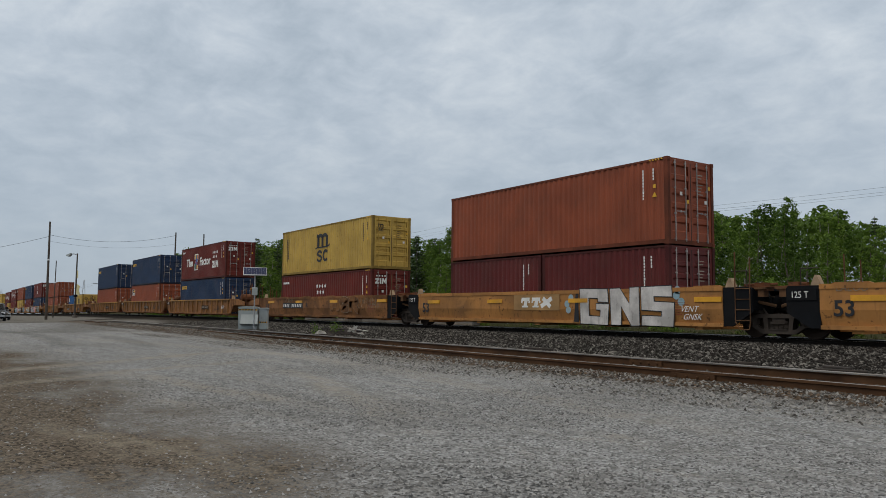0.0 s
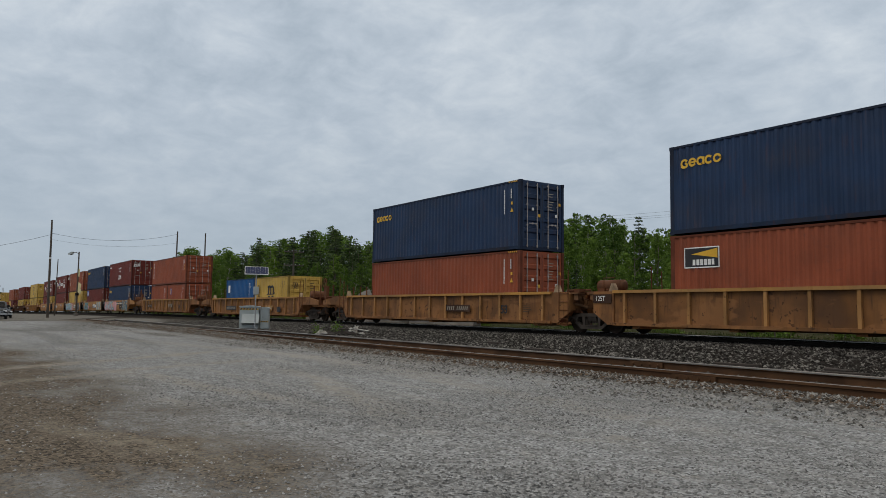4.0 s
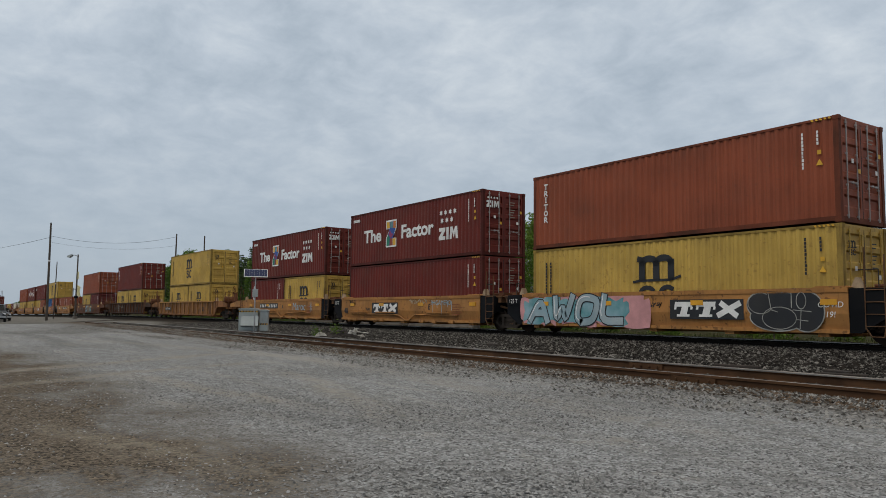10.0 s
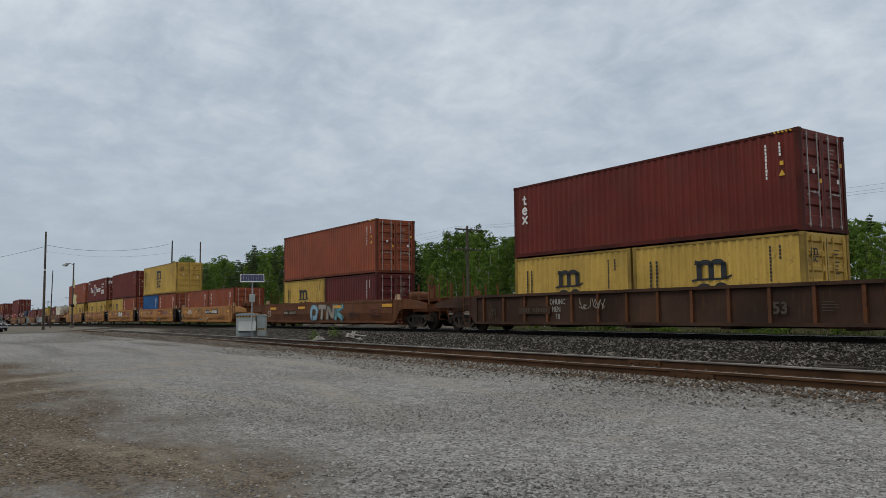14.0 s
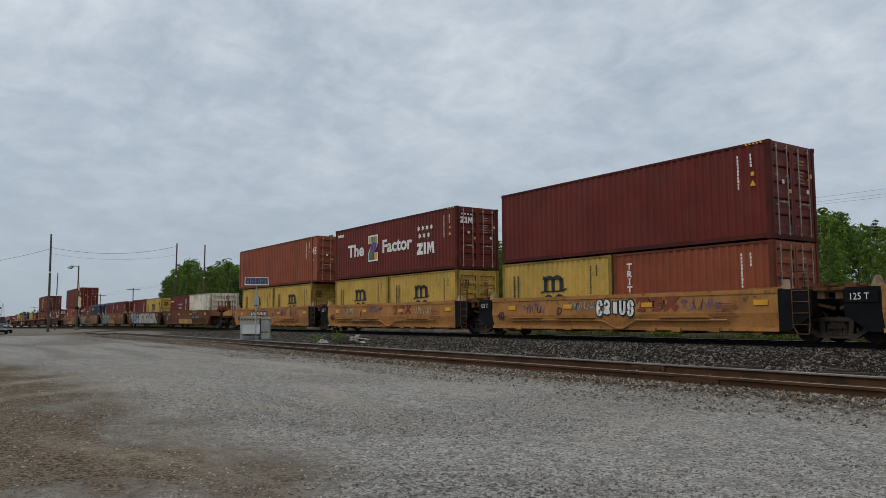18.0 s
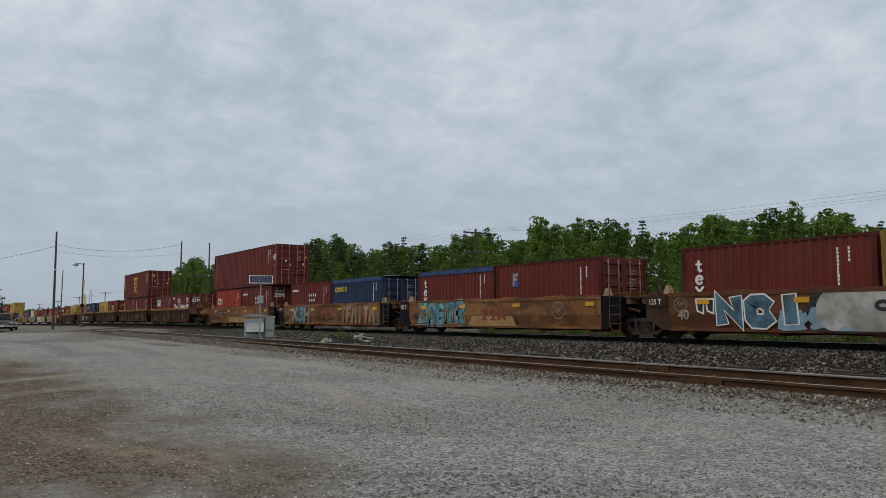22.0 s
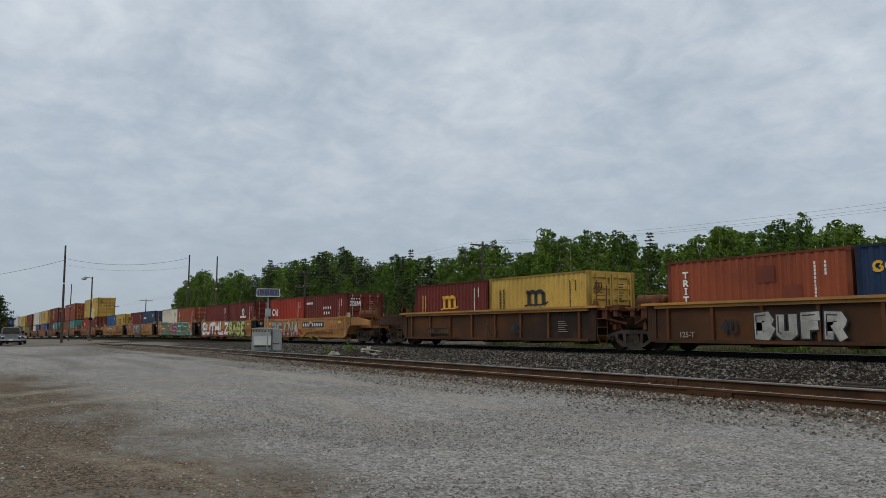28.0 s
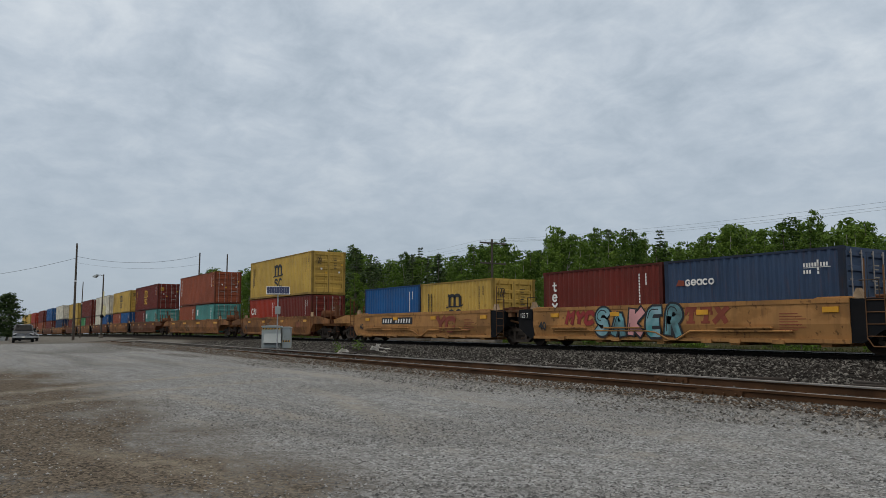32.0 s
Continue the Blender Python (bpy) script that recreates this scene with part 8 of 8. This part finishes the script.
def build_far_woods():
    g = np.random.default_rng(19)
    n = 9000
    x = -480 - 900 * g.random(n)
    y = 125 + 60 * g.random(n)
    top = 9 + 5 * np.abs(np.sin(x * 0.021)) + 3 * np.sin(x * 0.11)
    z = -2.5 + top * g.random(n) ** 0.7
    tagged(new("far_woods", quad_mesh("far_woods", leaf_quads(g, np.stack([x, y, z], -1), 1.9), "leaf")), "distant low line of green woods", "woods", kind="stuff")


build_far_woods()


def rock(x, y, w, h, seed):
    def build(bm):
        bmesh.ops.create_icosphere(bm, subdivisions=3, radius=1.0)
        for v in bm.verts:
            q = 1 + 0.35 * noise.noise(v.co * 1.3 + Vector((seed, 0, 0))) + 0.12 * noise.noise(v.co * 4 + Vector((0, seed, 0)))
            v.co = Vector((v.co.x * w * q, v.co.y * w * 0.4 * q, max(-0.2, v.co.z) * h * q))
    ob = new("rock", mesh("rock", build, "rock"))
    ob.matrix_basis = pose(x, y, land(x, y), 0, 0, seed * 7 % 14 - 7)
    tagged(ob, "weathered grey-brown rock outcrop beyond the track", "rock", group="rock outcrop")


for k, (x, y, w, h) in enumerate(((-44, 31.5, 2.6, 2.0), (-48.5, 32.5, 3.2, 2.7), (-54, 32, 3.5, 2.4), (-60, 33, 3.4, 2.7), (-66, 32.5, 3.0, 2.1), (-71, 34, 2.8, 2.0))):
    rock(x, y, w, h, k + 1)


# ---- poles and wires ----
def wire(name, a, b, sag, r=0.012):
    def build(bm):
        a_, b_ = Vector(a), Vector(b)
        pts = [a_.lerp(b_, i / 14) - Vector((0, 0, sag * 4 * (i / 14) * (1 - i / 14))) for i in range(15)]
        d = (b_ - a_).normalized()
        u = d.orthogonal().normalized()
        w = d.cross(u)
        rings = [[bm.verts.new(p + r * c * u + r * s * w) for c, s in ((1, 0), (0, 1), (-1, 0), (0, -1))] for p in pts]
        for p, q in zip(rings, rings[1:]):
            for i in range(4):
                bm.faces.new((p[i], p[(i + 1) % 4], q[(i + 1) % 4], q[i]))
    return tagged(new(name, mesh(name, build, "wire")), "thin dark overhead wire between poles", "wire", group="overhead wires")


def telegraph_pole(x, y, h, arms=1):
    root = new("telegraph_pole")
    z = land(x, y)
    root.matrix_basis = pose(x, y, z)
    part("pole", mesh("pole", lambda bm: tube(bm, (0, 0, -0.5), (0, 0, h), 0.13, 9, 0.09), "wood_pole", ("tp", h)), root)
    for k in range(arms):
        za = h - 0.35 - 1.7 * k
        arm = part("crossarm", mesh("crossarm", lambda bm: box(bm, -0.05, 0.05, -1.35, 1.35, -0.06, 0.06), "wood_pole", "arm"), root, (0.12, 0, za))
        for i in range(6):
            part("insulator", mesh("insulator", lambda bm: (tube(bm, (0, 0, 0.05), (0, 0, 0.13), 0.012, 5), tube(bm, (0, 0, 0.12), (0, 0, 0.2), 0.04, 7, 0.03)), "galv", "ins"), arm, (0, -1.25 + 0.5 * i, 0))
    tagged(root, "weathered wooden telegraph pole with crossarm", "telegraph pole", group="telegraph line")
    return z + h - 0.15


TX = [-10.6, -50.5, -87.4, -125.8, -172.9, -209.0, -248.5, -292.6, -344.3]
TOPS = [telegraph_pole(x, 38.0, 7.2 if k == 0 else 8.6, 2 if k in (1, 2) else 1) for k, x in enumerate(TX)]
for k in range(len(TX) - 1):
    for dy in (-1.25, 0.25, 1.25):
        wire("wire", (TX[k], 38 + dy, TOPS[k]), (TX[k + 1], 38 + dy, TOPS[k + 1]), 0.4, 0.006)
for dy in (-1.25, 0.25, 1.25):
    wire("wire", (TX[0], 38 + dy, TOPS[0]), (30, 38 + dy, TOPS[0]), 0.4, 0.006)


def plain_pole(x, y, h, lean, r, label):
    root = new("utility_pole")
    z = land(x, y)
    root.matrix_basis = pose(x, y, z)
    top = Vector((lean * 0.6, lean * 0.8, h))
    part("pole", mesh("pole", lambda bm: tube(bm, (0, 0, -0.6), top, r, 10, r * 0.62), "wood_pole"), root)
    part("band", mesh("band", lambda bm: tube(bm, top * 0.6, top * 0.615, r * 0.86, 10), "white_frame"), root, label="pale metal band")
    tagged(root, label, "utility pole", group="utility poles")
    return Vector((x, y, z)) + top


p1 = plain_pole(-107.3, 13.5, 12.5, -0.1, 0.17, "tall leaning dark wooden utility pole")
p2 = plain_pole(-105.5, 28.6, 11.5, 0.1, 0.14, "tall grey wooden utility pole beyond the track")
p3 = plain_pole(-116.5, 15.5, 7.9, 0.1, 0.09, "slim short wooden pole beside the lot")
p4 = plain_pole(-100.5, 31.0, 11.2, 0.0, 0.13, "grey wooden pole among the trees")
wire("wire", p1 - Vector((0, 0, 1.7)), p2 - Vector((0, 0, 0.4)), 0.9, 0.022)
wire("wire", p1 - Vector((0, 0, 1.9)), (-150, -8, 9.0), 1.2, 0.022)
wire("wire", p1 - Vector((0, 0, 2.5)), p2 - Vector((0, 0, 1.6)), 0.7, 0.012)


def lamp_post(x, y):
    root = new("street_lamp")
    root.matrix_basis = pose(x, y, land(x, y), 0, 0, 25)
    h = 8.0
    part("footing", mesh("footing", lambda bm: tube(bm, (0, 0, -0.2), (0, 0, 0.35), 0.3, 12, 0.27), "rock"), root, label="concrete footing")
    part("pole", mesh("pole", lambda bm: tube(bm, (0, 0, 0.3), (0, 0, h), 0.12, 10, 0.075), "wood_pole"), root)
    part("arm", mesh("arm", lambda bm: [tube(bm, a, b, 0.04, 7) for a, b in (((0, 0, h - 0.25), (-0.5, -0.1, h - 0.05)), ((-0.5, -0.1, h - 0.05), (-1.1, -0.2, h - 0.1)))], "wood_pole"), root)

    def head(bm):
        prism(bm, [(-0.95, 0.05), (-1.75, -0.14), (-1.7, -0.3), (-1.35, -0.36), (-0.95, -0.2)][::-1], -0.38, -0.06)
    part("lamp_head", mesh("lamp_head", head, "cabinet"), root, (0, 0, h - 0.02), "grey lamp head")
    part("banner", mesh("banner", lambda bm: box(bm, 0.08, 0.32, -0.01, 0.01, 0, 0.95), "banner"), root, (0, 0, 4.9), "narrow faded yellow banner")
    part("flag", mesh("flag", lambda bm: prism(bm, [(0, 0.1), (0.5, -0.25), (0.75, 0.1), (0.55, 0.5), (0.7, 1.0), (0.1, 1.3)], -0.012, 0.012), "banner"), root, (0.1, 0, 2.9), "pale torn pennant")
    part("bracket", mesh("bracket", lambda bm: box(bm, -0.16, 0.16, -0.16, 0.16, 0, 0.3), "black"), root, (0, 0, 2.55))
    tagged(root, "grey street lamp with a faded banner beside the lot", "street lamp")


lamp_post(-103.0, 16.1)


def pylon(x, y, h):
    root = new("transmission_tower")
    root.matrix_basis = pose(x, y, -3)

    def legs(bm):
        for sx in (-1, 1):
            for sy in (-1, 1):
                tube(bm, (sx * 3.4, sy * 3.4, 0), (sx * 0.6, sy * 0.6, h), 0.22, 4)
        for k in range(7):
            f, f2 = k / 7, (k + 1) / 7
            w, w2 = 3.4 - 2.8 * f, 3.4 - 2.8 * f2
            tube(bm, (-w, -w, h * f), (w2, -w2, h * f2), 0.14, 4)
            tube(bm, (w, -w, h * f), (-w2, -w2, h * f2), 0.14, 4)
    part("lattice", mesh("lattice", legs, "galv", h), root)
    for f in (0.72, 0.85, 0.97):
        part("crossarm", mesh("tower_arm", lambda bm: prism(bm, [(-6, 0), (6, 0), (0.8, 0.9), (-0.8, 0.9)], -0.2, 0.2), "galv", "ta"), root, (0, 0, h * f))
    tagged(root, "distant grey lattice transmission tower", "transmission tower", group="transmission towers")


pylon(-1283, 212, 47)
pylon(-1500, 118, 34)


# ---- signal cabinets with the solar panel ----
def hazard_stripes(bm, w):
    k = int(w / 0.12)
    for i in range(k):
        x = -w / 2 + 0.02 + i * (w - 0.04) / k
        prism(bm, [(x, 0), (x + 0.06, 0), (x + 0.085, 0.065), (x + 0.025, 0.065)], -0.004, 0)


def cabinet(x, y, w, d, h, turn, cover):
    root = new("equipment_cabinet")
    root.matrix_basis = pose(x, y, land(x, y) - 0.02, 0, 0, turn)

    def body(bm):
        bmesh.ops.bevel(box(bm, -w / 2, w / 2, -d / 2, d / 2, 0.06, h), geom=bm.edges[:], offset=0.025, segments=2, affect="EDGES")
    part("body", mesh("body", body, "cabinet"), root)
    part("plinth", mesh("plinth", lambda bm: box(bm, -w / 2 - 0.06, w / 2 + 0.06, -d / 2 - 0.06, d / 2 + 0.06, -0.05, 0.06), "rock"), root)

    def lid(bm):
        prism(bm, [(-w / 2 - 0.03, h), (w / 2 + 0.03, h), (w / 2 + 0.01, h + 0.04), (0.1, h + 0.075), (-0.1, h + 0.075), (-w / 2 - 0.01, h + 0.04)], -d / 2 - 0.03, d / 2 + 0.03)
    part("lid", mesh("lid", lid, "cabinet"), root)
    band = part("warning_band", mesh("band", lambda bm: box(bm, -w / 2 + 0.01, w / 2 - 0.01, -0.002, 0, 0, 0.065), "mark_yellow"), root, (0, -d / 2 - 0.002, h - (0.12 if cover else 0.62)), "yellow and black warning band")
    part("stripe", mesh("stripe", lambda bm: hazard_stripes(bm, w - 0.02), "mark_black"), band, (0, -0.003, 0))
    if cover:
        def skirt(bm):
            prism(bm, [(-0.02, 0.1), (0.0, 0.1), (0.0, 0.72), (-0.02, 0.72)], -0.3, 0.5)
            vs = [(-0.30, -d / 2, 0.72), (0.46, -d / 2, 0.72), (0.46, -d / 2 - 0.22, 0.30), (-0.30, -d / 2 - 0.22, 0.30), (-0.30, -d / 2, 0.22), (0.46, -d / 2, 0.22)]
            v = [bm.verts.new(q) for q in vs]
            for f in ((0, 1, 2, 3), (3, 2, 5, 4), (0, 3, 4), (1, 5, 2)):
                bm.faces.new([v[i] for i in f])
        part("hood", mesh("hood", skirt, "cabinet"), root, label="sloping grey hood")
        part("conduit", mesh("conduit", lambda bm: [tube(bm, a, b, 0.025, 6) for a, b in (((0.1, -d / 2 - 0.05, 0.3), (0.3, -d / 2 - 0.15, 0.12)), ((0.3, -d / 2 - 0.15, 0.12), (0.42, -d / 2 - 0.1, 0.0)))], "galv"), root)
    for k in (-1, 1):
        part("latch", mesh("latch", lambda bm: box(bm, -0.025, 0.025, -0.02, 0, -0.05, 0.05), "galv", "latch"), root, (k * w * 0.18, -d / 2, h * 0.55 + 0.05))
    tagged(root, "light grey trackside equipment cabinet with a warning band", "cabinet", group="trackside cabinets")


cabinet(-33.47, 12.5, 0.85, 0.7, 1.02, 62, True)
cabinet(-33.15, 13.1, 0.38, 0.5, 0.97, 62, False)


def solar_post(x, y):
    root = new("solar_panel")
    root.matrix_basis = pose(x, y, land(x, y), 0, 0, 70)
    part("post", mesh("post", lambda bm: tube(bm, (0, 0, -0.3), (0, 0, 2.55), 0.028, 10), "galv"), root)
    part("control_box", mesh("control_box", lambda bm: bmesh.ops.bevel(box(bm, -0.12, 0.12, -0.16, -0.04, 1.55, 1.9), geom=bm.edges[:], offset=0.012, segments=1, affect="EDGES"), "cabinet"), root)
    tilt = pose(0, -0.05, 2.61, 42, 0, 0)
    fr = part("panel_frame", mesh("panel_frame", lambda bm: bmesh.ops.bevel(box(bm, -0.51, 0.51, -0.27, 0.27, -0.02, 0.02), geom=bm.edges[:], offset=0.006, segments=1, affect="EDGES"), "white_frame"), root, turn=tilt, label="white-edged panel frame")
    cell = mesh("cell", lambda bm: box(bm, -0.053, 0.053, -0.059, 0.059, 0, 0.004), "solar", "cell")
    for i in range(9):
        for j in range(4):
            part("cell", cell, fr, (-0.436 + 0.109 * i, -0.182 + 0.1215 * j, 0.0205))
    part("strut", mesh("strut", lambda bm: tube(bm, (0, 0, 2.15), (0, 0.16, 2.50), 0.018, 6), "galv"), root)
    tagged(root, "small solar panel on a galvanised post", "solar panel")


solar_post(-32.3, 12.3)


# ---- heap of rags and weeds by the siding ----
def rubbish_heap(x, y):
    root = new("rubbish_heap")
    root.matrix_basis = pose(x, y, land(x, y), 0, 0, 62)
    r = random.Random(14)

    def cloth(bm, s, sx, sy, sz):
        n = 9
        v = []
        for b in range(n + 1):
            for a in range(n + 1):
                u, w = a / n * 2 - 1, b / n * 2 - 1
                h = max(0.0, 1 - u * u) * max(0.0, 1 - w * w)
                q = noise.noise(Vector((u * 2.2 + s, w * 2.2, s))) * 0.5
                v.append(bm.verts.new((u * sx * (1 + 0.3 * q), w * sy * (1 + 0.3 * noise.noise(Vector((w * 2, u * 2, s + 4)))), h * sz * (0.7 + q) + 0.05 * noise.noise(Vector((u * 5, w * 5, s))) * (h > 0))))
        for b in range(n):
            for a in range(n):
                k0 = b * (n + 1) + a
                bm.faces.new((v[k0], v[k0 + 1], v[k0 + n + 2], v[k0 + n + 1]))
        bmesh.ops.solidify(bm, geom=bm.faces[:], thickness=0.012)
    for k, (dx, dy, sx, sy, sz, m) in enumerate(((0.45, 0, 0.50, 0.28, 0.20, "dark_rag"), (-0.05, 0.1, 0.45, 0.3, 0.22, "dark_rag"), (-0.52, -0.12, 0.20, 0.12, 0.20, "rag"), (-0.40, -0.22, 0.12, 0.10, 0.10, "rag"),
                                                 (0.85, 0.05, 0.28, 0.2, 0.26, "dark_rag"), (0.62, -0.12, 0.22, 0.10, 0.30, "rag"), (0.78, 0.0, 0.12, 0.10, 0.42, "rag"), (0.15, -0.22, 0.24, 0.10, 0.12, "dark_rag"), (0.98, -0.15, 0.14, 0.08, 0.10, "rag"))):
        part("rag", mesh("rag", lambda bm: cloth(bm, k + 3, sx * 1.15, sy * 1.1, sz), m), root, (dx, dy, 0.03))
    for k in range(7):
        a = r.uniform(0.1, 0.8)
        part("stick", mesh("stick", lambda bm: tube(bm, (a, r.uniform(-0.3, 0.0), r.uniform(0.1, 0.3)), (a + r.uniform(-0.4, 0.6), r.uniform(-0.4, 0.1), r.uniform(0.12, 0.42)), 0.026, 5, 0.012), "rag" if k % 2 else "dark_rag"), root)
    g = np.random.default_rng(5)
    cs = np.concatenate([g.normal(0, 1, (70, 3)) * (0.10, 0.12, 0.13) + (q, -0.05, 0.16 + 0.1 * (q > -0.3)) for q in (-0.75, -0.62, 0.0, 0.12)])
    part("weeds", quad_mesh("weeds", leaf_quads(g, cs, 0.034), "leaf_light"), root, label="thin green weeds growing through")
    tagged(root, "heap of pale rags, sticks and weeds by the siding", "rubbish")


rubbish_heap(-26.0, 13.1)


# ---- parked vehicles and the lot's edge ----
def loft(bm, rows):
    """A closed skin over rounded sections: rows of (x, half width, bottom, top, inset of the top edge)."""
    rings = []
    for x, w, z0, z1, inset in rows:
        c = min(0.14, (z1 - z0) * 0.3)
        pts = [(-w + 0.06, z0), (-w, z0 + c), (-w, z1 - c), (-w + inset, z1), (w - inset, z1), (w, z1 - c), (w, z0 + c), (w - 0.06, z0)]
        rings.append([bm.verts.new((x, y, z)) for y, z in pts])
    for a, b in zip(rings, rings[1:]):
        for k in range(8):
            bm.faces.new((a[k], a[(k + 1) % 8], b[(k + 1) % 8], b[k]))
    bm.faces.new(rings[0][::-1])
    bm.faces.new(rings[-1])
    return bm


def parked(x, y, turn, label, kind):
    """A parked vehicle that faces +x: body, cab with glass, grille, lights, bumper, mirrors and wheels."""
    root = new(kind)
    root.matrix_basis = pose(x, y, land(x, y), 0, 0, turn)
    truck = kind == "pickup_truck"
    up = 1.0 if truck else 0.8
    part("body", mesh("body", lambda bm: loft(bm, [(-2.75, 0.93, 0.55 * up, 1.20 * up, 0.10), (-2.5, 0.99, 0.48 * up, 1.28 * up, 0.08), (0.9, 1.0, 0.45 * up, 1.30 * up, 0.10), (1.3, 1.0, 0.45 * up, 1.24 * up, 0.16),
                                                   (2.45, 0.98, 0.46 * up, 1.14 * up, 0.22), (2.68, 0.92, 0.52 * up, 1.02 * up, 0.26), (2.76, 0.84, 0.58 * up, 0.90 * up, 0.22)]), "car_body", smooth=False), root)
    part("cab", mesh("cab", lambda bm: loft(bm, [(-1.35, 0.88, 1.22 * up, 1.30 * up, 0.05), (-1.05, 0.88, 1.22 * up, 1.80 * up, 0.16), (-0.5, 0.90, 1.22 * up, 1.90 * up, 0.18), (0.35, 0.90, 1.22 * up, 1.86 * up, 0.18), (1.25, 0.90, 1.20 * up, 1.26 * up, 0.08)]), "car_body"), root)

    def screen(bm):
        v = [bm.verts.new(q) for q in ((1.24, -0.80, 1.27 * up), (1.24, 0.80, 1.27 * up), (0.43, 0.68, 1.84 * up), (0.43, -0.68, 1.84 * up))]
        bm.faces.new(v)
        bmesh.ops.solidify(bm, geom=bm.faces[:], thickness=0.02)
    part("windscreen", mesh("windscreen", screen, "glass"), root, (0.02, 0, 0.015), "dark windscreen")
    for s in (-1, 1):
        part("side_window", mesh("side_window", lambda bm: prism(bm, [(-0.95, 1.32 * up), (0.85, 1.32 * up), (0.30, 1.74 * up), (-0.85, 1.74 * up)], -0.006, 0.006), "glass", (kind, 1)), root, turn=pose(0, s * 0.885, 0, s * 7, 0, 0))
        part("headlight", mesh("headlight", lambda bm: prism(bm, [(-0.20, -0.09), (0.16, -0.11), (0.18, 0.08), (-0.16, 0.12)] if s > 0 else [(-0.16, -0.11), (0.20, -0.09), (0.16, 0.12), (-0.18, 0.08)], -0.05, 0.05), "lamp_glass"), root, turn=pose(2.68, s * 0.74, 0.92 * up, 0, 0, 90), label="clear headlight")
        part("mirror", mesh("mirror", lambda bm: bmesh.ops.bevel(box(bm, -0.08, 0.08, -0.12, 0.12, -0.1, 0.12), geom=bm.edges[:], offset=0.03, segments=1, affect="EDGES"), "black"), root, (0.95, s * 1.06, 1.40 * up))
        for wx in (1.72, -1.75):
            wr = 0.40 * up
            w = part("wheel", mesh("tyre", lambda bm: tube(bm, (0, -0.13, 0), (0, 0.13, 0), wr, 20), "tyre"), root, (wx, s * 0.88, wr))
            part("rim", mesh("rim", lambda bm: tube(bm, (0, -0.135, 0), (0, 0.135, 0), wr * 0.62, 14), "chrome"), w, label="bright wheel rim")
    part("grille", mesh("grille", lambda bm: prism(bm, [(-0.60, -0.14), (0.60, -0.14), (0.66, 0.12), (-0.66, 0.12)], -0.02, 0.02), "black"), root, turn=pose(2.775, 0, 0.84 * up, 0, 0, 90))
    for k in range(3):
        part("grille_bar", mesh("grille_bar", lambda bm: box(bm, 0, 0.02, -0.62, 0.62, 0, 0.035), "chrome", "gb"), root, (2.797, 0, (0.73 + 0.09 * k) * up), "chrome grille bar")
    part("bumper", mesh("bumper", lambda bm: bmesh.ops.bevel(box(bm, -0.12, 0.12, -0.98, 0.98, -0.10, 0.10), geom=bm.edges[:], offset=0.045, segments=2, affect="EDGES"), "galv"), root, (2.74, 0, 0.60 * up), "bright metal bumper")
    part("air_intake", mesh("air_intake", lambda bm: box(bm, -0.1, 0.05, -0.75, 0.75, -0.10, 0.10), "black"), root, (2.70, 0, 0.42 * up))
    part("number_plate", mesh("number_plate", lambda bm: box(bm, 0, 0.012, -0.15, 0.15, -0.08, 0.08), "mark_white"), root, (2.862, 0, 0.60 * up))
    tagged(root, label, "pickup truck" if truck else "car", group="parked vehicles")


parked(-92.0, 6.75, -4, "dark grey pickup truck with a chrome grille, parked", "pickup_truck")
parked(-101.0, 7.75, 2, "dark car parked behind a pickup truck", "car")


def shed(x, y):
    root = new("shed")
    root.matrix_basis = pose(x, y, land(x, y) - 0.1)
    part("wall", mesh("wall", lambda bm: prism(bm, [(-3.5, 0), (3.5, 0), (3.5, 2.3), (-3.5, 2.3)], -3, 3), "shed"), root)
    for i in range(9):
        part("board", mesh("board", lambda bm: prism(bm, [(0, 0), (0.03, 0), (0.0, 0.24)], -3.0, 3.0), "shed", "board"), root, (3.5, 0, 0.02 + i * 0.25))
    part("roof", mesh("roof", lambda bm: prism(bm, [(-3.9, 2.3), (3.9, 2.3), (0, 3.4)], -3.3, 3.3), "shed_roof"), root)
    tagged(root, "small pale-sided shed at the edge of the lot", "shed")


shed(-122.0, 4.0)
LONE = broadleaf(16, 2.3, "needle", "bark", 0.12, 150, 0.125, 60)
tagged(plant(LONE, -112.5, 6.3, 6.6, 1.0, 1.75), "round leafy tree beside the parked vehicles", "tree")


# ---- scraps of timber in the ballast ----
def timber(x, y, length, turn, tilt):
    ob = new("timber_scrap", mesh("timber_scrap", lambda bm: bmesh.ops.bevel(box(bm, -length / 2, length / 2, -0.06, 0.06, -0.03, 0.05), geom=bm.edges[:], offset=0.015, segments=1, affect="EDGES"), "sleeper"))
    ob.matrix_basis = pose(x, y, land(x, y) + 0.02, tilt, 0, turn)
    tagged(ob, "broken dark timber lying on the ballast", "timber", group="timber scraps")


for k, (x, y, ln, turn) in enumerate(((-8.0, 11.9, 0.8, 12), (-6.6, 12.6, 0.6, -25), (-13.5, 12.2, 0.9, 4), (-5.8, 11.2, 0.7, 20), (-17.5, 14.0, 0.7, -10), (-24, 11.8, 0.7, 15))):
    timber(x, y, ln, turn, (k * 5) % 7 - 3)


motions()
